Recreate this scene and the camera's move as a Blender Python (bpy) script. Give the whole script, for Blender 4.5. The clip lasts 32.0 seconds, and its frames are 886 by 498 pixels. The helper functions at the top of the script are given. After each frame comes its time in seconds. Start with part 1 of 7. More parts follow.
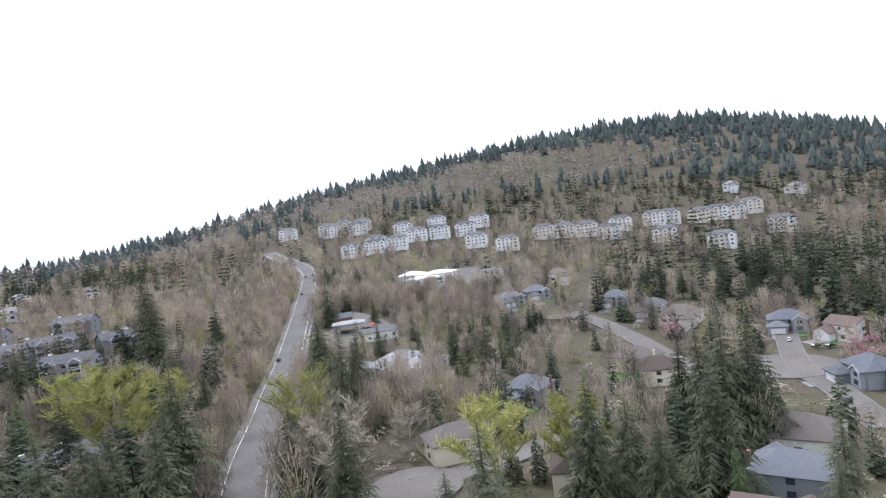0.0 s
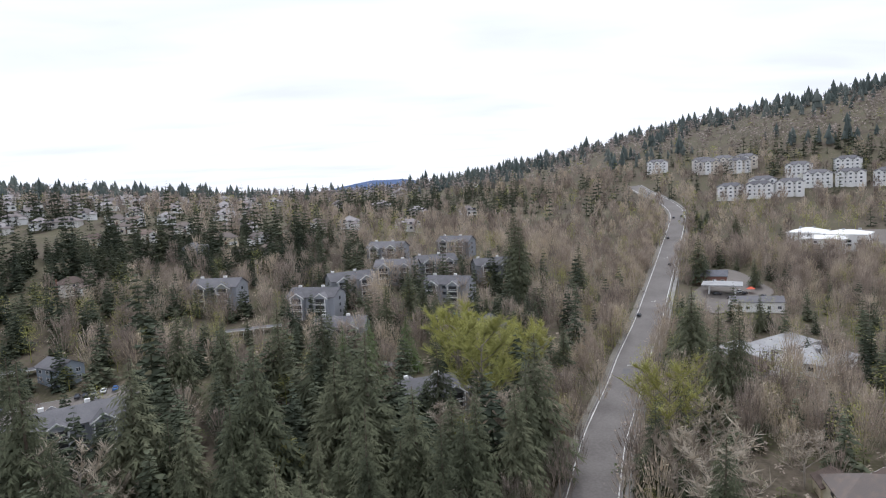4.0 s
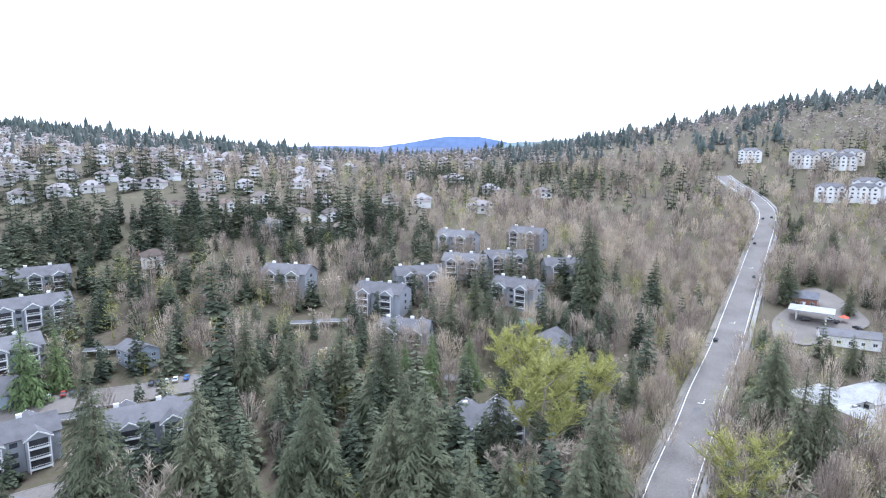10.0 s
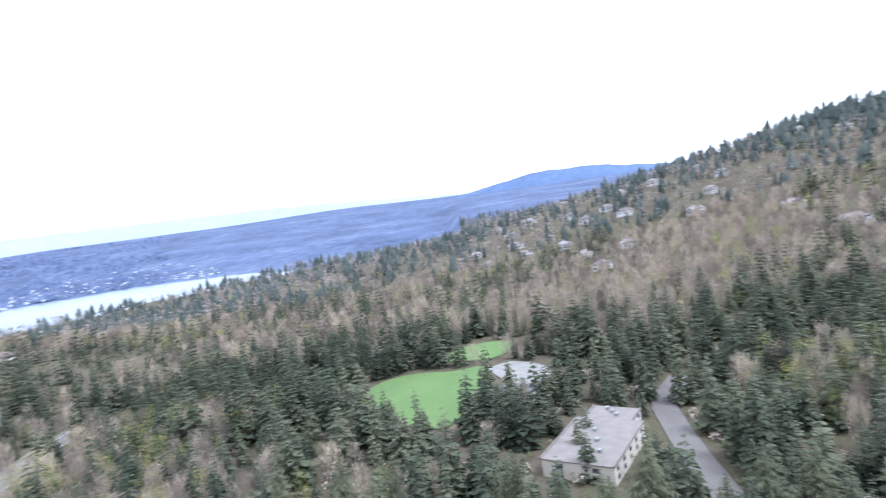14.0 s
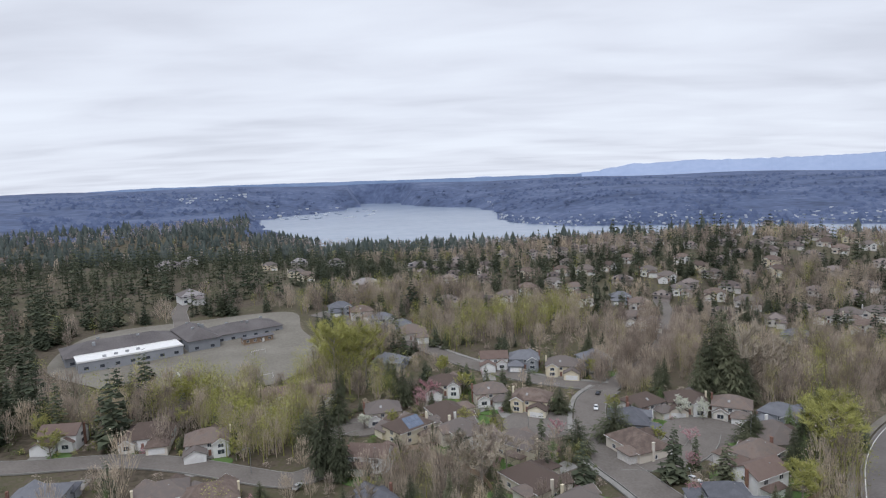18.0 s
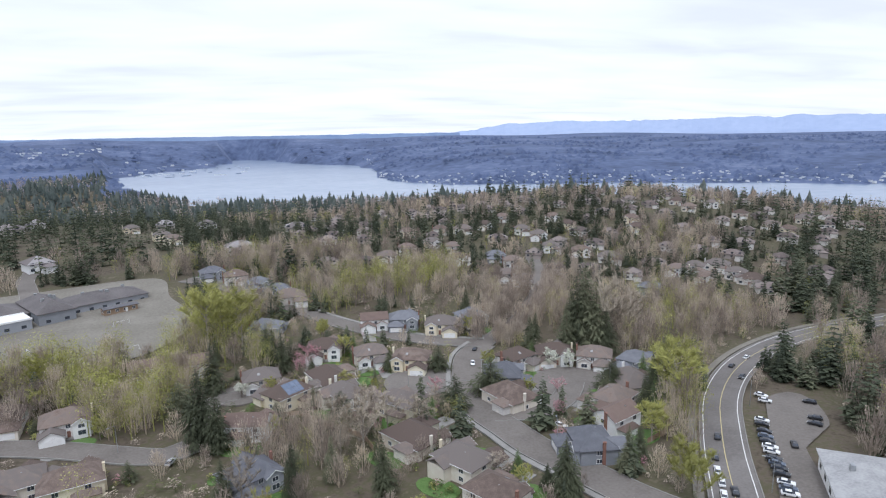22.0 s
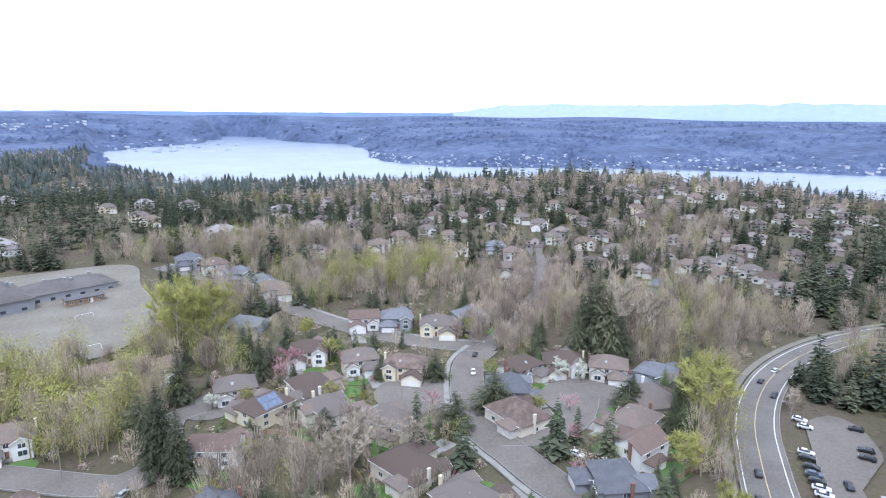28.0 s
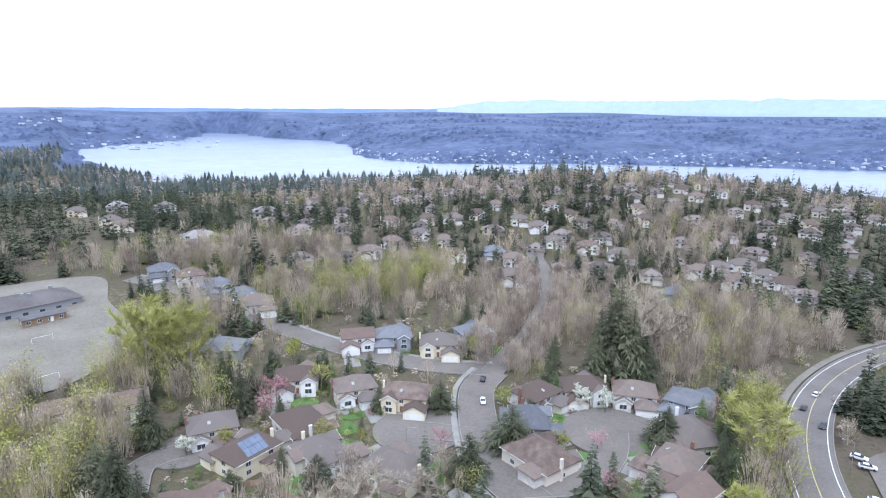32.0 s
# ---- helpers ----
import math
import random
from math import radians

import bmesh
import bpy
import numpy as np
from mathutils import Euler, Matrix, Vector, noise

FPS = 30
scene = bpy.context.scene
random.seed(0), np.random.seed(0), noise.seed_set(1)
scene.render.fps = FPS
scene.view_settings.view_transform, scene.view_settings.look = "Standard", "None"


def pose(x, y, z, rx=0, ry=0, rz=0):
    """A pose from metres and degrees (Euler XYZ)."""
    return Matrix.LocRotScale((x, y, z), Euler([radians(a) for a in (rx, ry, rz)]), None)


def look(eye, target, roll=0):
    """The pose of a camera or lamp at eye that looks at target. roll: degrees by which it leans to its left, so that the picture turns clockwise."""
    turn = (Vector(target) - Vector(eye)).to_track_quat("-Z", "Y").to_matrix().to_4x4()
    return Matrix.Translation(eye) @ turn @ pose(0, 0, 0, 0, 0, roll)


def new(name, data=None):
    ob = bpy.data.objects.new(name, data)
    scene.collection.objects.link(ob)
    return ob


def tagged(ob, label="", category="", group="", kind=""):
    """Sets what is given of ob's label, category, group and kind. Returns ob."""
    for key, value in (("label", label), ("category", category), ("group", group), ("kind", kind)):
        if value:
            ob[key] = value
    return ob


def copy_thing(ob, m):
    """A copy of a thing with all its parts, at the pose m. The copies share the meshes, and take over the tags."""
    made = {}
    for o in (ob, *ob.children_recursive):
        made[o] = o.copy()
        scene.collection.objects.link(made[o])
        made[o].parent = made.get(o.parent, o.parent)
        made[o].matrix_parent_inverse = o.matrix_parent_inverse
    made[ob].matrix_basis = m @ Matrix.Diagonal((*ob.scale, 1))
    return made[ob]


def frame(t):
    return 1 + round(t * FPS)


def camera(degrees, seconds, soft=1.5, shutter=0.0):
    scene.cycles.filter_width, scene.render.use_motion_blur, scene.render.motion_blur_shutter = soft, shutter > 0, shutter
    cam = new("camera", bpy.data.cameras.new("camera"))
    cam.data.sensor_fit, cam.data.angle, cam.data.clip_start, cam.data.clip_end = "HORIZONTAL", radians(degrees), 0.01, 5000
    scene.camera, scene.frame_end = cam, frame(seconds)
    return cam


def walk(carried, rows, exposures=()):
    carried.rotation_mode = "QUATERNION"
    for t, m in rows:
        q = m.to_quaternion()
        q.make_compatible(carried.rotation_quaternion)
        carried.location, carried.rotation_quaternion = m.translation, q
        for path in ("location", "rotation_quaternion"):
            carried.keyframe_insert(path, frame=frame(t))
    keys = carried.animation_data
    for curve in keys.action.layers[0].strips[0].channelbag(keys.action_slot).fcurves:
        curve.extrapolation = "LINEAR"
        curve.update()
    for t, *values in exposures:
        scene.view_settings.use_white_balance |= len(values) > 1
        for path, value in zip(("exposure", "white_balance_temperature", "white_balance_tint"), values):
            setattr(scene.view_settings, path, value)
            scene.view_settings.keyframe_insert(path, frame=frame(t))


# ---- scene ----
cam = camera(71.2, 32.0, soft=1.15, shutter=0.12)

PATH = [
    (0, (-3.99, -30.53, 56.81), (57.78, 48.07, 54.26), -7.40),
    (0.5, (-2.99, -29.85, 57.55), (48.05, 56.12, 55.49), -6.50),
    (1, (-2.30, -28.70, 58.09), (37.01, 63.22, 55.95), -5.59),
    (1.5, (-1.88, -26.36, 58.40), (30.25, 68.29, 55.27), -4.93),
    (2, (-1.34, -23.06, 58.85), (23.29, 73.76, 54.64), -4.35),
    (2.5, (-0.66, -19.39, 60.19), (16.82, 78.92, 54.80), -3.95),
    (3, (-0.21, -15.42, 62.69), (11.40, 83.67, 55.84), -3.57),
    (3.5, (-0.32, -11.77, 65.65), (9.96, 87.33, 57.06), -3.22),
    (5.5, (1.05, -1.43, 74.66), (7.45, 97.63, 62.59), -2.23),
    (6, (1.36, -0.87, 76.94), (6.72, 98.17, 64.20), -2.01),
    (6.5, (1.40, -0.98, 79.31), (5.26, 98.03, 65.79), -1.67),
    (7, (1.41, -0.83, 81.70), (3.88, 98.15, 67.66), -1.29),
    (7.5, (0.80, -0.50, 84.00), (2.28, 98.43, 69.48), -1.01),
    (8, (0.46, -0.22, 85.71), (1.41, 98.67, 70.84), -0.73),
    (8.5, (0.39, -0.13, 86.96), (1.01, 98.69, 71.66), -0.41),
    (9, (0.36, 0.05, 87.85), (0.42, 98.76, 71.85), -0.02),
    (9.5, (0.22, 0.32, 87.74), (-0.38, 98.97, 71.34), 0.24),
    (10, (0.12, 0.45, 87.54), (-1.52, 99.03, 70.85), 0.45),
    (10.5, (0.28, 0.53, 87.58), (-2.42, 99.04, 70.59), 0.65),
    (11, (0.84, 0.51, 87.68), (-3.15, 98.93, 70.42), 0.74),
    (11.5, (1.11, 0.48, 87.44), (-3.41, 98.85, 70.02), 1.05),
    (12, (0.36, 0.80, 86.77), (-4.29, 99.17, 69.40), 1.35),
    (12.5, (0.31, 0.91, 86.62), (-20.49, 96.98, 68.23), 0.34),
    (12.8, (0.23, 1.07, 86.39), (-47.10, 87.10, 67.45), -1.57),
    (13.1, (0.12, 1.29, 86.08), (-71.50, 68.75, 68.19), -5.11),
    (13.4, (-0.02, 1.56, 85.70), (-88.15, 45.90, 69.38), -6.33),
    (13.7, (-0.17, 1.87, 85.26), (-97.76, 18.99, 71.72), -8.39),
    (14, (-0.35, 2.21, 84.77), (-98.87, -11.68, 74.72), -8.66),
    (14.3, (-0.53, 2.58, 84.25), (-88.79, -43.95, 77.53), -8.26),
    (14.6, (-0.72, 2.96, 83.72), (-68.68, -70.31, 80.01), -6.12),
    (14.8, (-0.85, 3.22, 83.35), (-52.98, -82.08, 80.57), -5.20),
    (15, (-0.98, 3.47, 82.99), (-37.39, -89.64, 81.14), -4.26),
    (15.4, (-1.23, 3.97, 82.28), (-20.18, -94.17, 79.39), -3.36),
    (17.5, (-1.99, 5.51, 80.11), (-0.43, -94.00, 70.34), -1.97),
    (18, (-1.94, 5.61, 80.60), (-2.23, -93.77, 69.50), -1.92),
    (18.5, (-2.06, 5.92, 81.10), (-4.51, -93.31, 68.91), -1.85),
    (19, (-2.11, 6.43, 81.55), (-6.85, -92.59, 68.34), -1.80),
    (19.5, (-2.15, 6.71, 81.90), (-9.15, -92.05, 67.82), -1.71),
    (20, (-2.13, 6.80, 82.11), (-11.73, -91.63, 67.30), -1.52),
    (20.5, (-2.04, 7.01, 82.30), (-14.27, -90.99, 66.58), -1.30),
    (21, (-2.20, 6.88, 82.35), (-16.80, -90.62, 65.56), -1.29),
    (21.5, (-2.35, 6.43, 82.34), (-19.28, -90.56, 64.79), -1.18),
    (22, (-2.55, 5.55, 82.35), (-21.69, -90.89, 64.09), -0.99),
    (22.5, (-2.97, 4.18, 82.25), (-23.28, -91.87, 63.21), -0.75),
    (23, (-3.41, 2.16, 82.15), (-24.18, -93.67, 62.52), -0.45),
    (23.5, (-3.86, 0.30, 82.32), (-25.03, -95.48, 62.89), -0.37),
    (24, (-3.94, -0.91, 82.30), (-24.92, -96.80, 63.21), -0.26),
    (24.5, (-3.86, -1.52, 82.10), (-24.81, -97.28, 62.29), -0.22),
    (25, (-3.83, -2.73, 82.01), (-24.70, -98.44, 61.89), -0.32),
    (25.5, (-3.97, -4.73, 82.08), (-24.96, -100.28, 61.35), -0.25),
    (27.5, (-4.58, -17.97, 82.14), (-24.98, -113.46, 60.56), 0.32),
    (28, (-4.55, -21.97, 82.47), (-25.07, -117.51, 61.24), 0.40),
    (28.5, (-4.45, -25.19, 82.74), (-25.15, -120.73, 61.70), 0.44),
    (29, (-4.18, -27.59, 82.82), (-26.05, -122.82, 61.53), 0.57),
    (29.5, (-3.63, -30.37, 82.73), (-26.31, -125.38, 61.35), 0.62),
    (30, (-3.45, -33.40, 82.79), (-26.22, -128.36, 61.24), 0.50),
    (30.5, (-3.24, -36.80, 82.87), (-26.33, -131.64, 61.17), 0.45),
    (31, (-3.29, -40.58, 82.82), (-26.53, -135.37, 61.03), 0.46),
    (31.5, (-3.21, -44.63, 82.72), (-26.35, -139.45, 60.93), 0.43),
    (32, (-3.40, -49.04, 82.73), (-26.42, -143.87, 60.89), 0.29),
]
EXPOSURES = [(0, 0.66, 5560, 12), (1, 0.38, 5650, 12), (2, 0.16, 5850, 12), (3.5, 0.14, 5900, 12), (5.5, 1.0, 5330, 12), (9, 1.23, 5220, 12), (12.0, 1.35, 5200, 12), (13, 1.45, 5180, 12), (14.3, 0.87, 5400, 12),
             (15, 0.14, 5700, 11), (15.5, -0.02, 5800, 11), (18, -0.16, 5850, 11), (19, -0.03, 5850, 11), (21, 0.08, 5750, 11), (23, 0.34, 5580, 11), (28, 0.74, 5320, 12), (32, 0.78, 5300, 12)]
walk(cam, [(t, look(eye, target, roll)) for t, eye, target, roll in PATH], EXPOSURES)


# ---------------------------------------------------------------- world and light
world = bpy.data.worlds.new("overcast_sky")
scene.world = world
world.use_nodes = True
wt = world.node_tree
wt.nodes.clear()


def wn(kind, **inputs):
    n = wt.nodes.new(kind)
    for key, value in inputs.items():
        n.inputs[key.replace("_", " ")].default_value = value
    return n


sky = wn("ShaderNodeTexSky")
sky.sky_type, sky.sun_disc, sky.sun_elevation, sky.sun_rotation = "NISHITA", False, radians(60), radians(343)
sky_dim = wn("ShaderNodeMix")
sky_dim.data_type, sky_dim.blend_type = "RGBA", "MULTIPLY"
sky_dim.inputs["Factor"].default_value = 1.0
sky_dim.inputs[7].default_value = (0.09, 0.09, 0.09, 1)
way = wn("ShaderNodeTexCoord")
split = wn("ShaderNodeSeparateXYZ")
# clouds lie on a flat layer: direction over height
lift = wn("ShaderNodeMath")
lift.operation = "MAXIMUM"
lift.inputs[1].default_value = 0.0
add = wn("ShaderNodeMath")
add.operation = "ADD"
add.inputs[1].default_value = 0.10
du, dv = wn("ShaderNodeMath"), wn("ShaderNodeMath")
du.operation = dv.operation = "DIVIDE"
join = wn("ShaderNodeCombineXYZ")
stretch = wn("ShaderNodeMapping")
stretch.inputs["Scale"].default_value = (0.62, 1.25, 1.0)
stretch.inputs["Rotation"].default_value = (0, 0, radians(8))
cloud = wn("ShaderNodeTexNoise", Scale=1.5, Detail=5.0, Roughness=0.47, Distortion=0.35)
cloud2 = wn("ShaderNodeTexNoise", Scale=0.5, Detail=3.0, Roughness=0.45, Distortion=0.3)
blend = wn("ShaderNodeMath")
blend.operation = "ADD"
halve = wn("ShaderNodeMath")
halve.operation = "MULTIPLY"
halve.inputs[1].default_value = 0.5
tone = wn("ShaderNodeValToRGB")
tone.color_ramp.interpolation = "LINEAR"
tone.color_ramp.elements[0].position, tone.color_ramp.elements[0].color = 0.36, (0.80, 0.793, 0.81, 1)
tone.color_ramp.elements[1].position, tone.color_ramp.elements[1].color = 0.62, (1.0, 1.0, 1.0, 1)
mid = tone.color_ramp.elements.new(0.49)
mid.color = (0.92, 0.914, 0.925, 1)
mixer = wn("ShaderNodeMix")
mixer.data_type = "RGBA"
mixer.inputs["Factor"].default_value = 0.96
back = wn("ShaderNodeBackground", Strength=1.0)
wout = wn("ShaderNodeOutputWorld")
for a, b in ((way.outputs["Generated"], split.inputs[0]), (split.outputs[2], lift.inputs[0]), (lift.outputs[0], add.inputs[0]), (split.outputs[0], du.inputs[0]),
             (split.outputs[1], dv.inputs[0]), (add.outputs[0], du.inputs[1]), (add.outputs[0], dv.inputs[1]), (du.outputs[0], join.inputs[0]), (dv.outputs[0], join.inputs[1]),
             (join.outputs[0], stretch.inputs["Vector"]), (stretch.outputs[0], cloud.inputs["Vector"]), (stretch.outputs[0], cloud2.inputs["Vector"]), (cloud.outputs[0], blend.inputs[0]), (cloud2.outputs[0], blend.inputs[1]),
             (blend.outputs[0], halve.inputs[0]), (halve.outputs[0], tone.inputs[0]), (sky.outputs[0], sky_dim.inputs[6]), (sky_dim.outputs[2], mixer.inputs[6]), (tone.outputs[0], mixer.inputs[7]),
             (mixer.outputs[2], back.inputs[0]), (back.outputs[0], wout.inputs[0])):
    wt.links.new(a, b)

sun = new("sun", bpy.data.lights.new("sun", "SUN"))
sun.data.energy, sun.data.angle, sun.data.color = 1.5, radians(18), (1.0, 0.97, 0.92)
sun.matrix_world = look((0, 0, 900), (-150, -480, 0))

# ---------------------------------------------------------------- materials
MATS = {}


def material(name, cols, rough=0.9, scale=0.6, fine=6.0, bump=0.3, metal=0.0, vary=0.0, spec=0.3, island=0.0, emit=None, tree=0.0):
    """A surface of two to four colours, mixed by noise at two sizes. vary: how far the objects differ; island: the same for the loose pieces of one mesh; tree: for the trees of a wood."""
    if name in MATS:
        return MATS[name]
    m = bpy.data.materials.new(name)
    m.use_nodes = True
    t = m.node_tree
    b = t.nodes["Principled BSDF"]
    b.inputs["Roughness"].default_value, b.inputs["Metallic"].default_value, b.inputs["Specular IOR Level"].default_value = rough, metal, spec
    co = t.nodes.new("ShaderNodeTexCoord")
    big, small = t.nodes.new("ShaderNodeTexNoise"), t.nodes.new("ShaderNodeTexNoise")
    big.inputs["Scale"].default_value, big.inputs["Detail"].default_value = scale, 5
    small.inputs["Scale"].default_value, small.inputs["Detail"].default_value = fine, 4
    geo = t.nodes.new("ShaderNodeNewGeometry")
    for n in (big, small):
        t.links.new(geo.outputs["Position"], n.inputs["Vector"])
    mix = t.nodes.new("ShaderNodeMath")
    mix.operation = "MULTIPLY_ADD"
    mix.inputs[1].default_value = 0.45
    t.links.new(small.outputs[0], mix.inputs[0])
    half = t.nodes.new("ShaderNodeMath")
    half.operation = "MULTIPLY"
    half.inputs[1].default_value = 0.55
    t.links.new(big.outputs[0], half.inputs[0])
    t.links.new(half.outputs[0], mix.inputs[2])
    value = mix.outputs[0]
    for amount, source in ((vary, "object"), (island, "island"), (tree, "tree")):
        if amount:
            info = t.nodes.new("ShaderNodeObjectInfo") if source == "object" else geo
            if source == "tree":
                info = t.nodes.new("ShaderNodeAttribute")
                info.attribute_name = "tone"
            off = t.nodes.new("ShaderNodeMath")
            off.operation = "MULTIPLY_ADD"
            off.inputs[1].default_value = amount
            t.links.new(info.outputs[{"object": "Random", "island": "Random Per Island", "tree": "Fac"}[source]], off.inputs[0])
            cen = t.nodes.new("ShaderNodeMath")
            cen.operation = "SUBTRACT"
            cen.inputs[1].default_value = amount / 2
            t.links.new(value, off.inputs[2])
            t.links.new(off.outputs[0], cen.inputs[0])
            value = cen.outputs[0]
    ramp = t.nodes.new("ShaderNodeValToRGB")
    el = ramp.color_ramp.elements
    el[0].position, el[0].color = (0.36, (*cols[0], 1))
    el[1].position, el[1].color = (0.64, (*cols[-1], 1))
    for k, c in enumerate(cols[1:-1]):
        el.new(0.36 + 0.28 * (k + 1) / (len(cols) - 1)).color = (*c, 1)
    if vary or island or tree:
        el[0].position, el[len(el) - 1].position = 0.29, 0.71
    t.links.new(value, ramp.inputs[0])
    t.links.new(ramp.outputs[0], b.inputs["Base Color"])
    if bump:
        bm = t.nodes.new("ShaderNodeBump")
        bm.inputs["Strength"].default_value, bm.inputs["Distance"].default_value = bump, 0.1
        t.links.new(small.outputs[0], bm.inputs["Height"])
        t.links.new(bm.outputs[0], b.inputs["Normal"])
    if emit:
        b.inputs["Emission Color"].default_value, b.inputs["Emission Strength"].default_value = (*emit, 1), 1.0
    MATS[name] = m
    return m


FLOOR = material("forest_floor", [(0.062, 0.051, 0.034), (0.115, 0.092, 0.067), (0.085, 0.08, 0.042), (0.16, 0.128, 0.095)], 0.95, 0.03, 0.5, 0.6)
# far woods: the blue of distance haze is painted into the base colour
HAZED_FOREST = material("hazed_forest", [(0.046, 0.064, 0.118), (0.070, 0.094, 0.172), (0.094, 0.123, 0.216), (0.138, 0.167, 0.256)], 0.95, 0.0045, 0.03, 0.0)
LAWN = material("lawn", [(0.075, 0.135, 0.035), (0.105, 0.18, 0.05), (0.14, 0.20, 0.07)], 0.95, 0.15, 2.0, 0.5)
TURF = material("turf", [(0.11, 0.175, 0.06), (0.145, 0.22, 0.075)], 0.95, 0.05, 1.0, 0.3)
ASPHALT = material("asphalt", [(0.133, 0.120, 0.111), (0.167, 0.152, 0.141), (0.20, 0.184, 0.171)], 0.9, 0.08, 1.5, 0.2)
STREET = material("street_asphalt", [(0.138, 0.122, 0.108), (0.172, 0.153, 0.136), (0.204, 0.183, 0.163)], 0.9, 0.07, 1.3, 0.2)
PATCH = material("asphalt_patch", [(0.13, 0.125, 0.125), (0.17, 0.165, 0.16)], 0.9, 0.5, 3.0, 0.2)
LINE = material("road_paint", [(0.62, 0.61, 0.58), (0.8, 0.79, 0.76)], 0.8, 0.8, 5.0, 0.0)
YELLOW = material("yellow_paint", [(0.48, 0.40, 0.20), (0.56, 0.48, 0.27)], 0.8, 0.8, 5.0, 0.0)
CONCRETE = material("concrete", [(0.21, 0.20, 0.185), (0.265, 0.253, 0.235), (0.31, 0.298, 0.276)], 0.9, 0.3, 4.0, 0.2)
DIRT = material("dirt_lot", [(0.165, 0.148, 0.122), (0.205, 0.188, 0.157), (0.24, 0.222, 0.188)], 0.95, 0.06, 0.8, 0.3)
SOIL = material("bare_earth", [(0.20, 0.115, 0.075), (0.28, 0.17, 0.115)], 0.95, 0.3, 2.0, 0.5)
SHINGLE = material("shingle_roof", [(0.110, 0.083, 0.070), (0.162, 0.122, 0.102), (0.212, 0.165, 0.138), (0.16, 0.138, 0.126)], 0.92, 0.5, 5.0, 0.4, vary=0.7)
SLATE = material("slate_blue_roof", [(0.11, 0.112, 0.126), (0.15, 0.153, 0.17), (0.19, 0.193, 0.21)], 0.9, 0.5, 5.0, 0.4, vary=0.4)
CEDAR = material("cedar_roof", [(0.14, 0.10, 0.085), (0.19, 0.14, 0.118)], 0.92, 0.5, 5.0, 0.4, vary=0.3)
GREY_ROOF = material("grey_roof", [(0.095, 0.092, 0.098), (0.135, 0.131, 0.138), (0.175, 0.17, 0.176)], 0.9, 0.3, 4.0, 0.3, vary=0.3)
SCHOOL_ROOF = material("school_metal_roof", [(0.095, 0.085, 0.085), (0.13, 0.117, 0.115), (0.16, 0.146, 0.142)], 0.8, 0.1, 2.0, 0.1)
TAN_ROOF = material("tan_roof", [(0.205, 0.182, 0.166), (0.26, 0.235, 0.214)], 0.9, 0.3, 3.0, 0.2)
WHITE_ROOF = material("white_roof", [(0.26, 0.257, 0.258), (0.33, 0.327, 0.325), (0.39, 0.385, 0.38)], 0.7, 0.2, 1.5, 0.1)
SIDING = material("lap_siding", [(0.68, 0.62, 0.53), (0.76, 0.72, 0.65), (0.55, 0.52, 0.49), (0.80, 0.79, 0.77)], 0.8, 0.3, 4.0, 0.15, vary=0.8)
CREAM = material("cream_siding", [(0.66, 0.58, 0.42), (0.76, 0.70, 0.55)], 0.8, 0.3, 4.0, 0.15, vary=0.5)
WHITE = material("white_paint", [(0.72, 0.71, 0.69), (0.82, 0.81, 0.79)], 0.7, 0.4, 4.0, 0.1)
BLUE_GREY = material("blue_grey_siding", [(0.26, 0.30, 0.35), (0.34, 0.38, 0.43)], 0.8, 0.3, 4.0, 0.15, vary=0.4)
GREY_SIDING = material("grey_siding", [(0.235, 0.245, 0.265), (0.33, 0.34, 0.365)], 0.8, 0.3, 4.0, 0.15, vary=0.5)
BRICK = material("brick", [(0.20, 0.105, 0.08), (0.27, 0.15, 0.115)], 0.9, 0.8, 8.0, 0.3, vary=0.3)
GLASS = material("window_glass", [(0.03, 0.035, 0.045), (0.07, 0.08, 0.10)], 0.12, 0.5, 3.0, 0.0, spec=0.6)
# near-black colour that stands for shade inside the balconies
RECESS_SHADE = material("recess_shade", [(0.03, 0.03, 0.033), (0.06, 0.06, 0.062)], 0.9, 0.5, 3.0, 0.0)
DECK = material("fence_wood", [(0.26, 0.18, 0.12), (0.36, 0.27, 0.19)], 0.9, 0.8, 6.0, 0.3, vary=0.4)
METAL = material("grey_metal", [(0.32, 0.33, 0.34), (0.42, 0.43, 0.44)], 0.5, 1.0, 6.0, 0.1, metal=0.6)
BARK = material("bark", [(0.10, 0.075, 0.055), (0.17, 0.135, 0.105)], 0.95, 1.0, 8.0, 0.5, vary=0.3)
PALE_BARK = material("pale_bark", [(0.22, 0.19, 0.155), (0.34, 0.30, 0.255)], 0.95, 1.0, 8.0, 0.4, vary=0.4)
NEEDLE = material("fir_needles", [(0.048, 0.054, 0.034), (0.090, 0.098, 0.058), (0.148, 0.150, 0.092)], 0.9, 0.35, 3.0, 0.0, vary=0.35, spec=0.1)
CEDAR_LEAF = material("cedar_foliage", [(0.075, 0.105, 0.045), (0.11, 0.15, 0.06), (0.15, 0.185, 0.075)], 0.9, 0.35, 3.0, 0.0, vary=0.3, spec=0.1)
TWIG = material("bare_twigs", [(0.25, 0.212, 0.168), (0.335, 0.285, 0.228), (0.415, 0.36, 0.283)], 0.95, 0.3, 3.0, 0.0, vary=0.5, spec=0.1)
BUD = material("spring_buds", [(0.29, 0.288, 0.095), (0.385, 0.378, 0.125), (0.47, 0.452, 0.175)], 0.9, 0.4, 3.0, 0.0, vary=0.4, spec=0.1)
BLOSSOM = material("pink_blossom", [(0.42, 0.22, 0.24), (0.56, 0.35, 0.37)], 0.9, 0.6, 4.0, 0.0, vary=0.4, spec=0.1)
